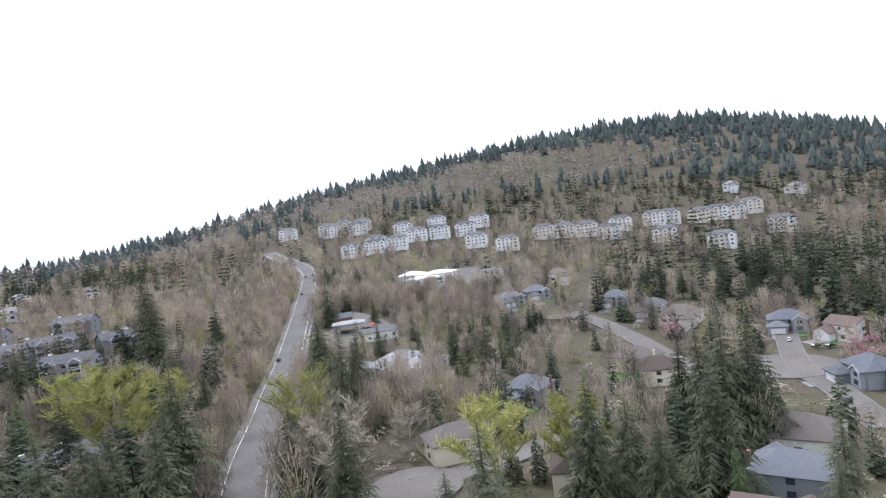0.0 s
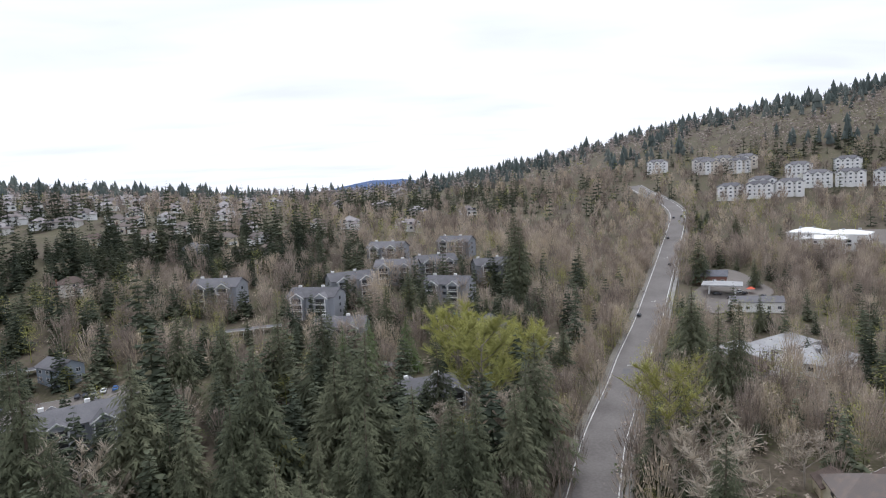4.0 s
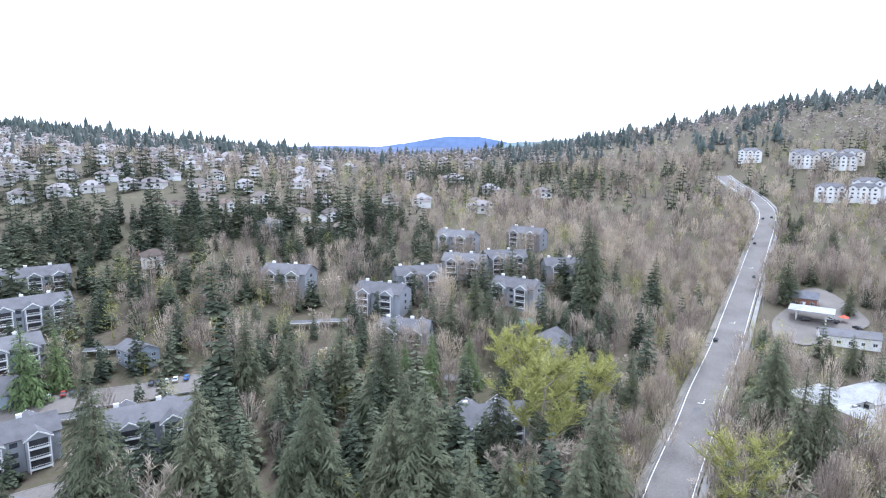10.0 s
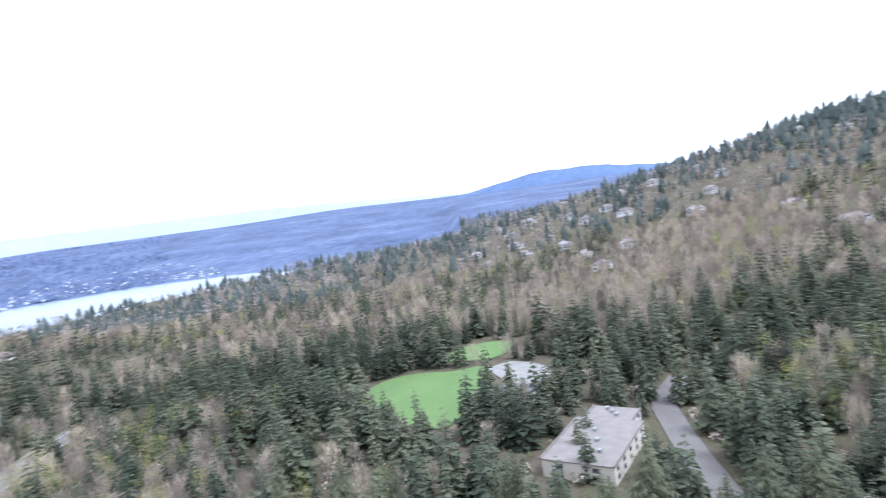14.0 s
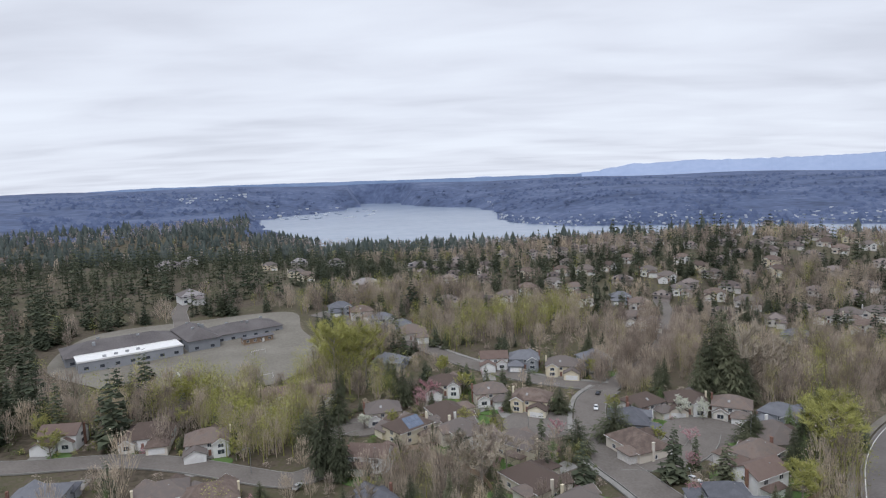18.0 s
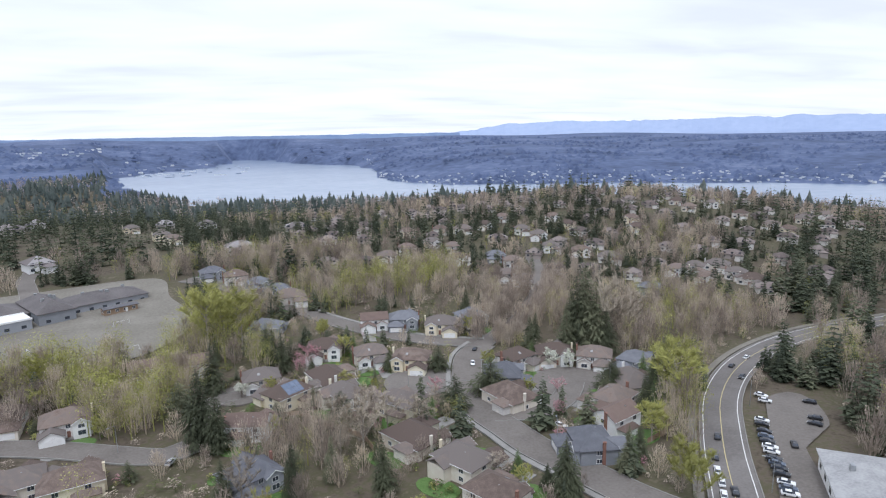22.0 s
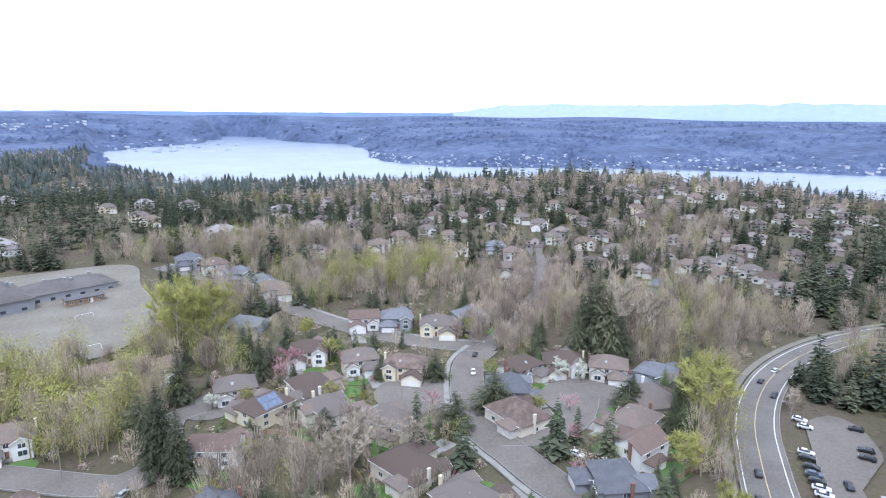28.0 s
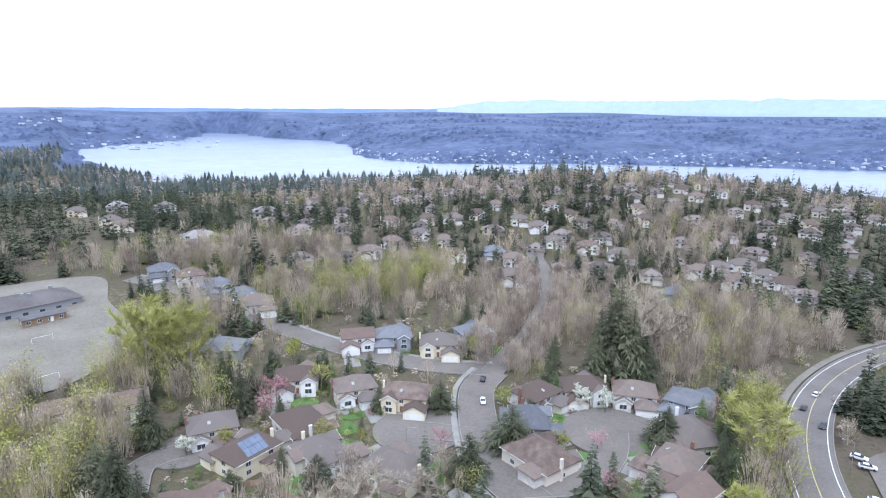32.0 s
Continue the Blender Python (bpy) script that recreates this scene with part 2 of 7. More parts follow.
PEAR = material("white_blossom", [(0.55, 0.56, 0.45), (0.74, 0.74, 0.66)], 0.9, 0.6, 4.0, 0.0, spec=0.1)
SHRUB = material("shrub_leaves", [(0.06, 0.09, 0.03), (0.11, 0.14, 0.045), (0.16, 0.17, 0.06)], 0.9, 0.5, 4.0, 0.0, vary=0.6, spec=0.1)
WOOD_FIR = material("woodland_firs", [(0.048, 0.058, 0.040), (0.086, 0.098, 0.064), (0.142, 0.148, 0.094)], 0.95, 0.08, 0.4, 0.0, tree=0.34, spec=0.1)
WOOD_BARE = material("woodland_bare", [(0.20, 0.165, 0.140), (0.345, 0.282, 0.232), (0.45, 0.38, 0.312), (0.55, 0.46, 0.345)], 0.95, 0.07, 0.3, 0.0, tree=0.36, spec=0.1)
WOOD_BUD = material("woodland_buds", [(0.25, 0.248, 0.08), (0.34, 0.335, 0.105), (0.42, 0.41, 0.145)], 0.95, 0.07, 0.3, 0.0, tree=0.3, spec=0.1)
# hill firs: woodland fir colour shifted bluer to paint in haze
HAZED_FIR = material("hazed_firs", [(0.052, 0.065, 0.060), (0.078, 0.093, 0.085), (0.118, 0.130, 0.116)], 0.95, 0.01, 0.2, 0.0, tree=0.3, spec=0.1)
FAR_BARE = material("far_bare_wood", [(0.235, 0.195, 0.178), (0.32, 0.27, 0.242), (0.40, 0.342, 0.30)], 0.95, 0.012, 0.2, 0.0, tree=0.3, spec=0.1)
# the next two hold aerial haze as blue in their base colour
HAZED_RIDGE = material("hazed_ridge", [(0.105, 0.145, 0.25), (0.145, 0.195, 0.32)], 1.0, 0.002, 0.02, 0.0, spec=0.0)
HAZED_MOUNTAINS = material("hazed_mountains", [(0.32, 0.385, 0.54), (0.37, 0.435, 0.59)], 1.0, 0.002, 0.02, 0.0, spec=0.0)
SNOW = material("far_snow", [(0.78, 0.82, 0.88), (0.88, 0.9, 0.93)], 1.0, 0.01, 0.1, 0.0, spec=0.0)
CAR_COLOURS = [material("car_black", [(0.02, 0.02, 0.022), (0.035, 0.035, 0.04)], 0.3, 1, 4, 0, spec=0.5), material("car_blue_grey", [(0.07, 0.09, 0.13), (0.10, 0.12, 0.16)], 0.3, 1, 4, 0, spec=0.5),
               material("car_white", [(0.70, 0.70, 0.70), (0.78, 0.78, 0.78)], 0.3, 1, 4, 0, spec=0.5), material("car_red", [(0.35, 0.05, 0.035), (0.42, 0.07, 0.05)], 0.3, 1, 4, 0, spec=0.5),
               material("car_blue", [(0.05, 0.15, 0.40), (0.08, 0.20, 0.48)], 0.3, 1, 4, 0, spec=0.5), material("car_silver", [(0.38, 0.39, 0.40), (0.46, 0.47, 0.48)], 0.3, 1, 4, 0, spec=0.5)]
SOLAR = material("solar_glass", [(0.10, 0.13, 0.19), (0.16, 0.19, 0.26)], 0.15, 0.6, 4.0, 0.0, spec=0.7)
RUBBER = material("rubber", [(0.02, 0.02, 0.02), (0.04, 0.04, 0.04)], 0.9, 1, 6, 0)
POOL = material("pool_cover", [(0.10, 0.36, 0.36), (0.14, 0.44, 0.43)], 0.4, 0.5, 3, 0)
RED = material("red_canvas", [(0.55, 0.08, 0.04), (0.65, 0.12, 0.06)], 0.7, 0.5, 4, 0)
water_mat = material("lake_water", [(0.22, 0.27, 0.35), (0.27, 0.32, 0.40)], 0.2, 0.004, 0.03, 0.06, spec=0.1)


# ---------------------------------------------------------------- mesh helpers
class Shape:
    """Vertices and faces of one mesh."""

    def __init__(self):
        self.v, self.f = [], []

    def poly(self, *points):
        n = len(self.v)
        self.v += [tuple(p) for p in points]
        self.f.append(tuple(range(n, n + len(points))))
        return self

    def solid(self, rings, cap=True):
        """Closed rings of equal length, joined one to the next."""
        n, k = len(self.v), len(rings[0])
        for ring in rings:
            self.v += [tuple(p) for p in ring]
        for a in range(len(rings) - 1):
            for b in range(k):
                c = (b + 1) % k
                self.f.append((n + a * k + b, n + a * k + c, n + (a + 1) * k + c, n + (a + 1) * k + b))
        if cap:
            self.f.append(tuple(range(n + k - 1, n - 1, -1)))
            self.f.append(tuple(range(n + (len(rings) - 1) * k, n + len(rings) * k)))
        return self

    def box(self, x0, x1, y0, y1, z0, z1, inset=0.0):
        i = inset
        return self.solid([[(x0, y0, z0), (x1, y0, z0), (x1, y1, z0), (x0, y1, z0)], [(x0 + i, y0 + i, z1), (x1 - i, y0 + i, z1), (x1 - i, y1 - i, z1), (x0 + i, y1 - i, z1)]])

    def tube(self, a, b, ra, rb, sides=5):
        a, b = Vector(a), Vector(b)
        d = (b - a).normalized()
        u = d.orthogonal().normalized()
        w = d.cross(u)
        ring = [u * math.cos(2 * math.pi * k / sides) + w * math.sin(2 * math.pi * k / sides) for k in range(sides)]
        return self.solid([[a + r * ra for r in ring], [b + r * rb for r in ring]])

    def mesh(self, name, mat):
        me = bpy.data.meshes.new(name)
        me.from_pydata([tuple(p) for p in self.v], [], self.f)
        me.materials.append(mat)
        me.update()
        return me


def part(name, shape, mat, parent, label=""):
    ob = new(name, shape.mesh(name, mat))
    ob.parent = parent
    return tagged(ob, label) if label else ob


def thing(name, label, category, group="", kind="", shape=None, mat=None):
    ob = new(name, shape.mesh(name, mat) if shape else None)
    return tagged(ob, label, category, group, kind)


RELIEF = {}


def ground_at(x, y):
    """The ground's height at one place, read from a fine grid of height()."""
    if not RELIEF:
        axis = np.arange(-700.0, 701.0, 4.0)
        ax, ay = np.meshgrid(axis, axis, indexing="ij")
        RELIEF["z"] = height(ax, ay)
    u, v = (x + 700) / 4, (y + 700) / 4
    i, j = int(u), int(v)
    if not (0 <= u < 349 and 0 <= v < 349):
        return float(height(np.array([x]), np.array([y]))[0])
    z, u, v = RELIEF["z"], u - i, v - j
    return float((z[i, j] * (1 - u) + z[i + 1, j] * u) * (1 - v) + (z[i, j + 1] * (1 - u) + z[i + 1, j + 1] * u) * v)


def spot(x, y, angle=0.0, dz=0.0, scale=1.0):
    return Matrix.Translation((x, y, ground_at(x, y) + dz)) @ Matrix.Rotation(radians(angle), 4, "Z") @ Matrix.Diagonal((scale, scale, scale, 1))


def put(template, m, label=""):
    """A copy of a thing at the pose m, which may hold a scale."""
    ob = copy_thing(template, m)
    ob.matrix_basis = m
    if label:
        ob["label"] = label
    return ob


def smooth_line(points, step=6.0):
    """A curve through the points, as many short pieces."""
    p = [Vector((*q, 0)) for q in points]
    p = [p[0] * 2 - p[1], *p, p[-1] * 2 - p[-2]]
    out = []
    for k in range(1, len(p) - 2):
        n = max(2, int((p[k + 1] - p[k]).length / step))
        for j in range(n):
            t = j / n
            a, b, c, d = p[k - 1], p[k], p[k + 1], p[k + 2]
            out.append(0.5 * ((2 * b) + (c - a) * t + (2 * a - 5 * b + 4 * c - d) * t * t + (3 * b - a - 3 * c + d) * t ** 3))
    return out + [p[-2]]


def ribbon(points, left, right, lift, thick=0.0):
    """A strip along a line on the ground, from left to right of it in metres; with thickness it is a kerb."""
    s, line = Shape(), [Vector((q[0], q[1], 0)) for q in points]
    rows = []
    for k, q in enumerate(line):
        d = (line[min(k + 1, len(line) - 1)] - line[max(k - 1, 0)]).normalized()
        n = Vector((-d.y, d.x, 0))
        z = ground_at(q.x, q.y)
        a, b = q + n * left, q + n * right
        # banked with the slope across the road
        za, zb = (0.75 * ground_at(p.x, p.y) + 0.25 * z for p in (a, b))
        rows.append(((a.x, a.y, za + lift + 0.22), (b.x, b.y, zb + lift + 0.22)))
    if thick:
        s.solid([[(a[0], a[1], a[2] - thick), (b[0], b[1], b[2] - thick), b, a] for a, b in rows])
    else:
        for (a, b), (c, d) in zip(rows, rows[1:]):
            s.poly(b, a, c, d)
    return s


ROADS = []

# ---------------------------------------------------------------- the plan: relief, roads and plots (x, y, heading, kind)
# rings of rounded rises: radius, spread, heights
RINGS = [
    (0, 130, [0]),
    (200, 105, [-1, -7, -2, 4, -9, -1, 0, -6]),
    (400, 150, [5, 19, -17, 12, -7, -18, 11, -12, 5, -11, 2, -4]),
    (680, 210, [7, 37, -9, -26, -10, 37, -19, 30, -11, 2, -17, 11]),
    (1050, 290, [25, 15, 44, 14, -24, -7, 26, -37, 3, 20, 92, 58]),
    (1550, 400, [-2, 88, 97, -32, -36, -58, -104, -8, 26, 1, 140, 106]),
]
LAKE = -72.0
# bearing (degrees to the left of +y), near shore, far shore
SHORES = [(96, 1560, 1561), (110, 1540, 1560), (117, 1440, 1800), (124, 1400, 2000), (132, 1380, 2080), (142, 1380, 1995), (150, 1380, 1950), (161, 1380, 1905), (168, 1380, 1905), (173, 1380, 2080),
          (174.4, 1380, 2270), (174.8, 1380, 2870), (176, 1380, 3290), (181, 1380, 3650), (184, 1380, 4450), (188.1, 1400, 4600), (188.6, 1400, 3610), (191, 1450, 3240), (194, 1700, 3100), (195.3, 1970, 2920), (196.4, 2400, 2760), (197.2, 2660, 2661)]


def height(x, y):
    """The ground's height; x and y are arrays."""
    x, y = np.asarray(x, float), np.asarray(y, float)
    r, yaw = np.hypot(x, y), np.degrees(np.arctan2(-x, y)) % 360
    z = np.zeros(np.shape(x))
    for radius, spread, tops in RINGS:
        for k, top in enumerate(tops):
            a = 2 * math.pi * k / len(tops)
            z = z + top * np.exp(-((x + radius * np.sin(a)) ** 2 + (y - radius * np.cos(a)) ** 2) / (2 * spread * spread))
    s = np.clip((r - 1250) / 500, 0, 1)
    north = np.interp(yaw, [85, 110, 200, 215], [0, 1, 1, 0])
    s = np.where(north > 0, np.clip((r - 1050) / 330, 0, 1) * north + s * (1 - north), s)
    s = s * s * (3 - 2 * s)
    near = np.interp(yaw, [q[0] for q in SHORES], [q[1] for q in SHORES])
    far = np.interp(yaw, [q[0] for q in SHORES], [q[2] for q in SHORES])
    inside = (yaw > 96) & (yaw < 197.2)
    bank = np.where(inside, np.maximum(near - r, r - far), 300.0)
    inland = sum(np.interp(yaw + d, [q[0] for q in SHORES], [q[2] for q in SHORES]) for d in (-9, -6, -3, 0, 3, 6, 9)) / 7
    rise = np.clip((r - inland) / (4750 - np.minimum(inland, 4300)), 0, 1)
    tops = np.interp(yaw, [0, 90, 110, 130, 160, 185, 200, 230, 330, 360], [70, -10, 25, 52, 66, 70, 74, 60, 60, 70])
    out = np.where(inside & (r > far), LAKE + (tops - LAKE) * (1 - (1 - rise) ** 1.7), np.where(inside, LAKE + 12, LAKE + 50 + (tops - LAKE - 50) * np.clip((r - 1500) / 3000, 0, 1)))
    out = out + np.where(bank > 0, 5.0 * np.clip(bank / 300, 0, 1) * (np.sin(x / 190.0) + np.sin(y / 230.0 + 1.0)), 0)
    z = z * (1 - s) + out * s
    return np.where(inside, np.where(bank < 0, np.minimum(z, LAKE - 4), np.maximum(z, np.where(r > 1200, LAKE + np.clip(bank, 0, 60) * 0.08, -999))), z)


MAIN_ROAD = [
    (19.0, 68.5), (31.6, 95.3), (44.2, 122.0), (57.0, 148.9), (77.8, 185.8), (90.8, 209.7), (112.9, 247.4), (136.9, 290.4), (165.8, 342.0),
    (196.9, 397.2), (234.0, 462.4), (248.2, 495.0), (255.3, 535.3), (255.8, 570.6), (259.6, 608.9),
]
CURVE_ROAD = [
    (-87.1, -97.9), (-96.4, -112.2), (-108.0, -132.5), (-119.5, -150.6), (-131.2, -167.4), (-146.8, -184.8), (-166.2, -201.6), (-189.8, -216.8),
    (-217.0, -229.6), (-248.0, -239.0), (-290.0, -246.0),
]
STREET_A = [
    (-80.5, -112.2), (-74.5, -122.2), (-66.9, -138.8), (-60.7, -152.4), (-56.7, -167.0), (-52.4, -181.2), (-51.7, -193.7), (-54.9, -214.7),
    (-60.9, -235.6), (-70.2, -247.7),
]
STREET_FAR = [(-70.2, -247.7), (-82.0, -262.0), (-98.0, -281.0), (-118.0, -314.0), (-132.0, -348.0), (-141.0, -372.0), (-146.0, -400.0)]
STREET_B = [
    (-70.6, -249.2), (-57.6, -254.1), (-38.8, -263.6), (-14.6, -282.9), (1.0, -299.2), (15.2, -316.9), (30.4, -333.4), (43.6, -348.2), (60.9, -364.9),
    (78.8, -378.8),
]
CUL_NECK = [(-55.2, -178.0), (-70.1, -176.0), (-83.3, -185.6), (-90.8, -198.0)]
COURT_NECK = [(-53.0, -204.8), (-45.8, -208.8), (-36.0, -213.7)]
STREET_C = [(175.0, -186.0), (140.0, -184.5), (112.0, -189.0), (95.9, -188.8), (78.5, -185.1), (60.9, -179.0), (47.0, -175.0), (39.5, -180.0)]
STREET_D = [(38.5, -192.1), (39.2, -200.6), (39.4, -210.1), (34.2, -215.1), (29.7, -216.6)]
STREET_E = [(170.0, 24.6), (199.5, 46.1), (218.2, 63.0), (243.7, 77.0), (269.9, 89.9)]
STREET_F = [(187.4, 73.3), (212.3, 108.5), (231.4, 133.9), (248.0, 160.7), (261.5, 188.6), (261.3, 204.2)]
WEST_ROAD = [(-143.8, 42.9), (-159.6, 43.6), (-183.7, 42.2), (-208.7, 41.9), (-228.8, 43.1), (-254.2, 54.8)]
COURT_G = [(77.4, 96.1), (92.0, 92.6), (116.6, 90.2), (141.1, 93.0)]
APT_DRIVE = [(-158.4, 148.4), (-154.2, 137.7), (-139.4, 131.8), (-117.4, 132.9), (-98.0, 143.5), (-86.8, 129.2), (-82.7, 117.5)]
APT_LANE = [(-121.7, 188.4), (-131.8, 184.2), (-150.5, 174.9), (-162.7, 167.3), (-165.7, 150.9)]
APT_LANE_EAST = [(-120.6, 189.0), (-104.3, 193.5), (-89.4, 199.9), (-80.8, 200.4)]
GAS_LOT = [
    (140.6, 263.8), (150.6, 283.8), (172.0, 306.6), (189.4, 327.9), (199.0, 323.4), (196.6, 291.0), (190.5, 277.2), (167.2, 264.4), (149.5, 255.0),
]
MALL_LOT = [
    (-146.8, -166.1), (-158.0, -168.9), (-160.5, -160.4), (-150.0, -142.2), (-137.6, -139.3), (-118.3, -106.8), (-110.0, -92.2), (-98.6, -94.9),
    (-106.3, -109.9),
]
SCHOOL_LOT = [(150, -258), (88, -256), (66, -276), (62, -310), (80, -345), (97, -386), (150, -372), (200, -345), (190, -285)]
SCHOOL_ROAD = [(153.7, -356.8), (162.8, -376.5), (172.5, -397.7), (178.4, -421.1), (194.1, -457.7)]
FIELD = [
    (-269.2, -84.9), (-290.5, -79.4), (-297.9, -63.8), (-293.6, -43.3), (-295.2, -27.9), (-265.2, -25.5), (-246.2, -31.1), (-224.1, -35.8),
    (-222.5, -46.4), (-238.5, -67.4),
]
FIELD_FAR = [(-312.9, -52.0), (-336.5, -44.7), (-343.2, -25.8), (-333.2, -12.7), (-308.2, -24.3)]
FIELD_LOT = [(-290.1, -26.3), (-298.9, -15.4), (-286.6, 1.1), (-269.0, 2.9), (-263.4, -12.3)]
STREET_C_HOMES = [
    (80.0, -198.0, -160, 1), (64.5, -158.0, 20, 4), (78.6, -159.5, 24, 1), (66.4, -239.0, -159, 3), (49.6, -241.0, -164, 3), (103.5, -204.5, -168, 2), (132.0, -202.5, -175, 3), (112.0, -158.0, 10, 5),
]
STREET_D_HOMES = [
    (22.5, -222.5, -169, 0), (12.0, -206.5, 41, 4), (22.9, -184.0, -10, 3), (-1.6, -250.0, 175, 1), (-19.6, -239.2, -172, 0), (-35.5, -230.2, 158, 4),
    (-2.6, -219.8, -67, 2), (-7.5, -201.5, -60, 1),
]
STREET_A_HOMES = [
    (-25.5, -189.6, -43, 4), (-26.6, -164.4, -57, 2), (-37.2, -145.2, -54, 1), (-41.0, -126.5, -54, 0), (-74.0, -144.6, 84, 5),
    (-76.4, -220.6, -153, 0), (-93.0, -221.5, 168, 1), (-107.0, -213.8, 153, 0), (-120.4, -203.2, 130, 5), (-108.4, -186.4, 89, 2),
    (-94.6, -172.0, 36, 0), (-88.6, -158.6, 26, 3), (-67.2, -204.6, -106, 5), (-63.4, -186.4, -67, 2),
]
STREET_B_HOMES = [
    (-25.0, -280.0, 180, 3), (-39.4, -279.6, 172, 5), (-55.6, -269.0, 166, 4), (-72.0, -277.4, -170, 5), (62.8, -377.4, -161, 5),
    (48.1, -365.8, -164, 0), (34.1, -348.4, -165, 5), (22.3, -334.1, -166, 5), (16.1, -325.1, -174, 2), (24.6, -279.0, -11, 5),
    (19.4, -151.6, -146, 5),
]
FAR_HOMES_NORTH = [
    (-45.1, -401.3, 180, 1), (-61.4, -422.8, 172, 0), (-82.7, -440.3, 170, 1), (-94.6, -422.4, 171, 0), (-64.8, -389.2, 175, 2),
    (-92.9, -391.3, 175, 1), (-118.7, -395.3, 175, 5), (-126.1, -380.6, 165, 0), (-112.9, -350.6, 177, 1), (-118.7, -338.5, 162, 0),
    (-189.0, -314.0, 59, 5), (-234.5, -328.5, 134, 1), (-259.4, -333.9, 134, 0), (-262.0, -321.7, 126, 2), (-227.1, -348.0, 141, 1),
    (-241.6, -351.5, 140, 0), (-260.3, -354.4, 136, 2), (-165.5, -414.5, 169, 0), (-169.7, -450.0, 167, 1), (-162.6, -470.3, 162, 0),
    (-183.6, -400.4, 156, 1), (-197.5, -384.5, 154, 2),
]
FAR_HOMES_RIDGE = [
    (-262.6, -477.5, 148, 4), (-253.4, -450.6, 136, 4), (-334.7, -505.0, 141, 0), (-367.8, -519.1, 146, 1), (-378.4, -558.3, 147, 4),
    (-343.4, -537.7, 146, 2), (-364.5, -473.2, 136, 0), (-366.2, -435.8, 134, 1), (-368.4, -419.0, 133, 4), (-413.1, -455.3, 139, 0),
    (-461.8, -482.9, 137, 1), (-452.9, -441.8, 135, 2), (-897.1, -839.6, 134, 0), (-161.9, -523.4, 163, 0), (-138.7, -495.6, 168, 1),
    (-117.3, -487.6, 167, 2), (-98.5, -488.0, 169, 0), (-69.9, -482.8, 172, 4), (-203.1, -506.0, 159, 1), (-203.5, -474.9, 158, 4),
    (162.9, -583.6, -165, 4), (125.4, -530.1, -165, 4), (111.7, -505.6, -168, 4),
]
HILL_HOMES = [
    (336.1, 272.4, -46, 0), (287.0, 249.0, -27, 5), (266.0, 252.0, -20, 5), (293.5, 193.0, -64, 5), (283.0, 162.0, -64, 5), (275.0, 141.0, -76, 2),
    (276.0, 91.2, -64, 5), (268.5, 65.2, -114, 3), (210.8, 39.3, -135, 5), (147.6, 124.2, -69, 5), (196.2, 113.6, 94, 4), (148.4, 35.8, 107, 2),
    (123.8, 27.0, 105, 5), (117.5, 184.0, -49, 4), (186.0, 98.1, 129, 4), (98.0, 104.5, 160, 4), (103.5, 66.0, 40, 4), (101.0, 20.0, 105, 3),
]
CUL_HOMES = [
    (-111.1, 368.2, 69, 5), (-99.8, 398.7, 14, 4), (-81.2, 406.3, -2, 1), (-68.2, 374.9, -72, 0), (-137.5, 439.0, 17, 1), (-151.8, 406.4, 26, 1),
    (-174.4, 436.2, 21, 0), (-196.3, 476.1, 22, 2), (-177.8, 393.6, 23, 4), (-180.6, 468.7, 21, 1), (17.4, 507.1, -2, 1), (-50.3, 487.9, 6, 0),
    (-151.2, 305.5, 38, 0),
]
APTS_NEAR = [(-121.0, 157.0, 43, 0), (-87.0, 167.0, 30, 0)]
APTS_ROWS = [
    (-205.5, 184.6, 51, 1), (-166.0, 204.5, 45, 1), (-217.5, 214.7, 50, 1), (-176.4, 239.9, 42, 1), (-246.7, 247.6, 49, 1), (-194.4, 269.2, 39, 1),
    (-217.5, 259.7, 45, 1),
]
APTS_EAST = [
    (-30.9, 267.8, -2, 0), (-17.0, 293.3, -4, 0), (30.7, 287.1, -13, 0), (27.7, 331.6, -11, 0), (2.7, 364.1, -8, 0), (46.9, 388.4, -12, 0),
    (-76.4, 282.6, 6, 0), (59.6, 326.1, -17, 0), (6.6, 319.0, 4, 0), (-18.5, 238.1, 9, 2), (11.8, 176.6, -8, 2),
]
APT_HALLS = [
    (-150.6, 188.1, 19, 0), (-114.0, 213.8, -34, 1), (-138.7, 110.1, 17, 1), (-206.5, 151.0, 45, 1), (-267.2, 153.0, 53, 1), (-181.6, 154.1, 40, 1),
    (-113.3, 127.9, -4, 1), (-162.4, 147.0, 33, 1),
]
CARPORTS = [(-60.9, 246.0, 9, 0), (-49.4, 249.0, 6, 0), (-24.4, 253.3, 1, 0), (-11.8, 199.4, -7, 0), (3.6, 206.3, -8, 0), (-130.2, 219.7, 20, 0)]
CARPORTS_WEST = [(-125.2, 131.7, 38, 0), (-110.9, 135.4, 34, 0), (-117.2, 176.7, 29, 0)]
TOWNHOUSES = [
    (323.7, 495.0, -34, 0), (345.6, 486.9, -36, 0), (377.6, 495.5, -38, 0), (397.2, 481.8, -40, 0), (418.6, 465.5, -42, 0), (449.4, 476.2, -44, 0),
    (384.5, 529.8, -37, 0), (422.0, 516.2, -40, 0), (393.9, 421.8, -43, 0), (337.7, 603.5, -30, 1), (359.4, 583.3, -32, 1),
]
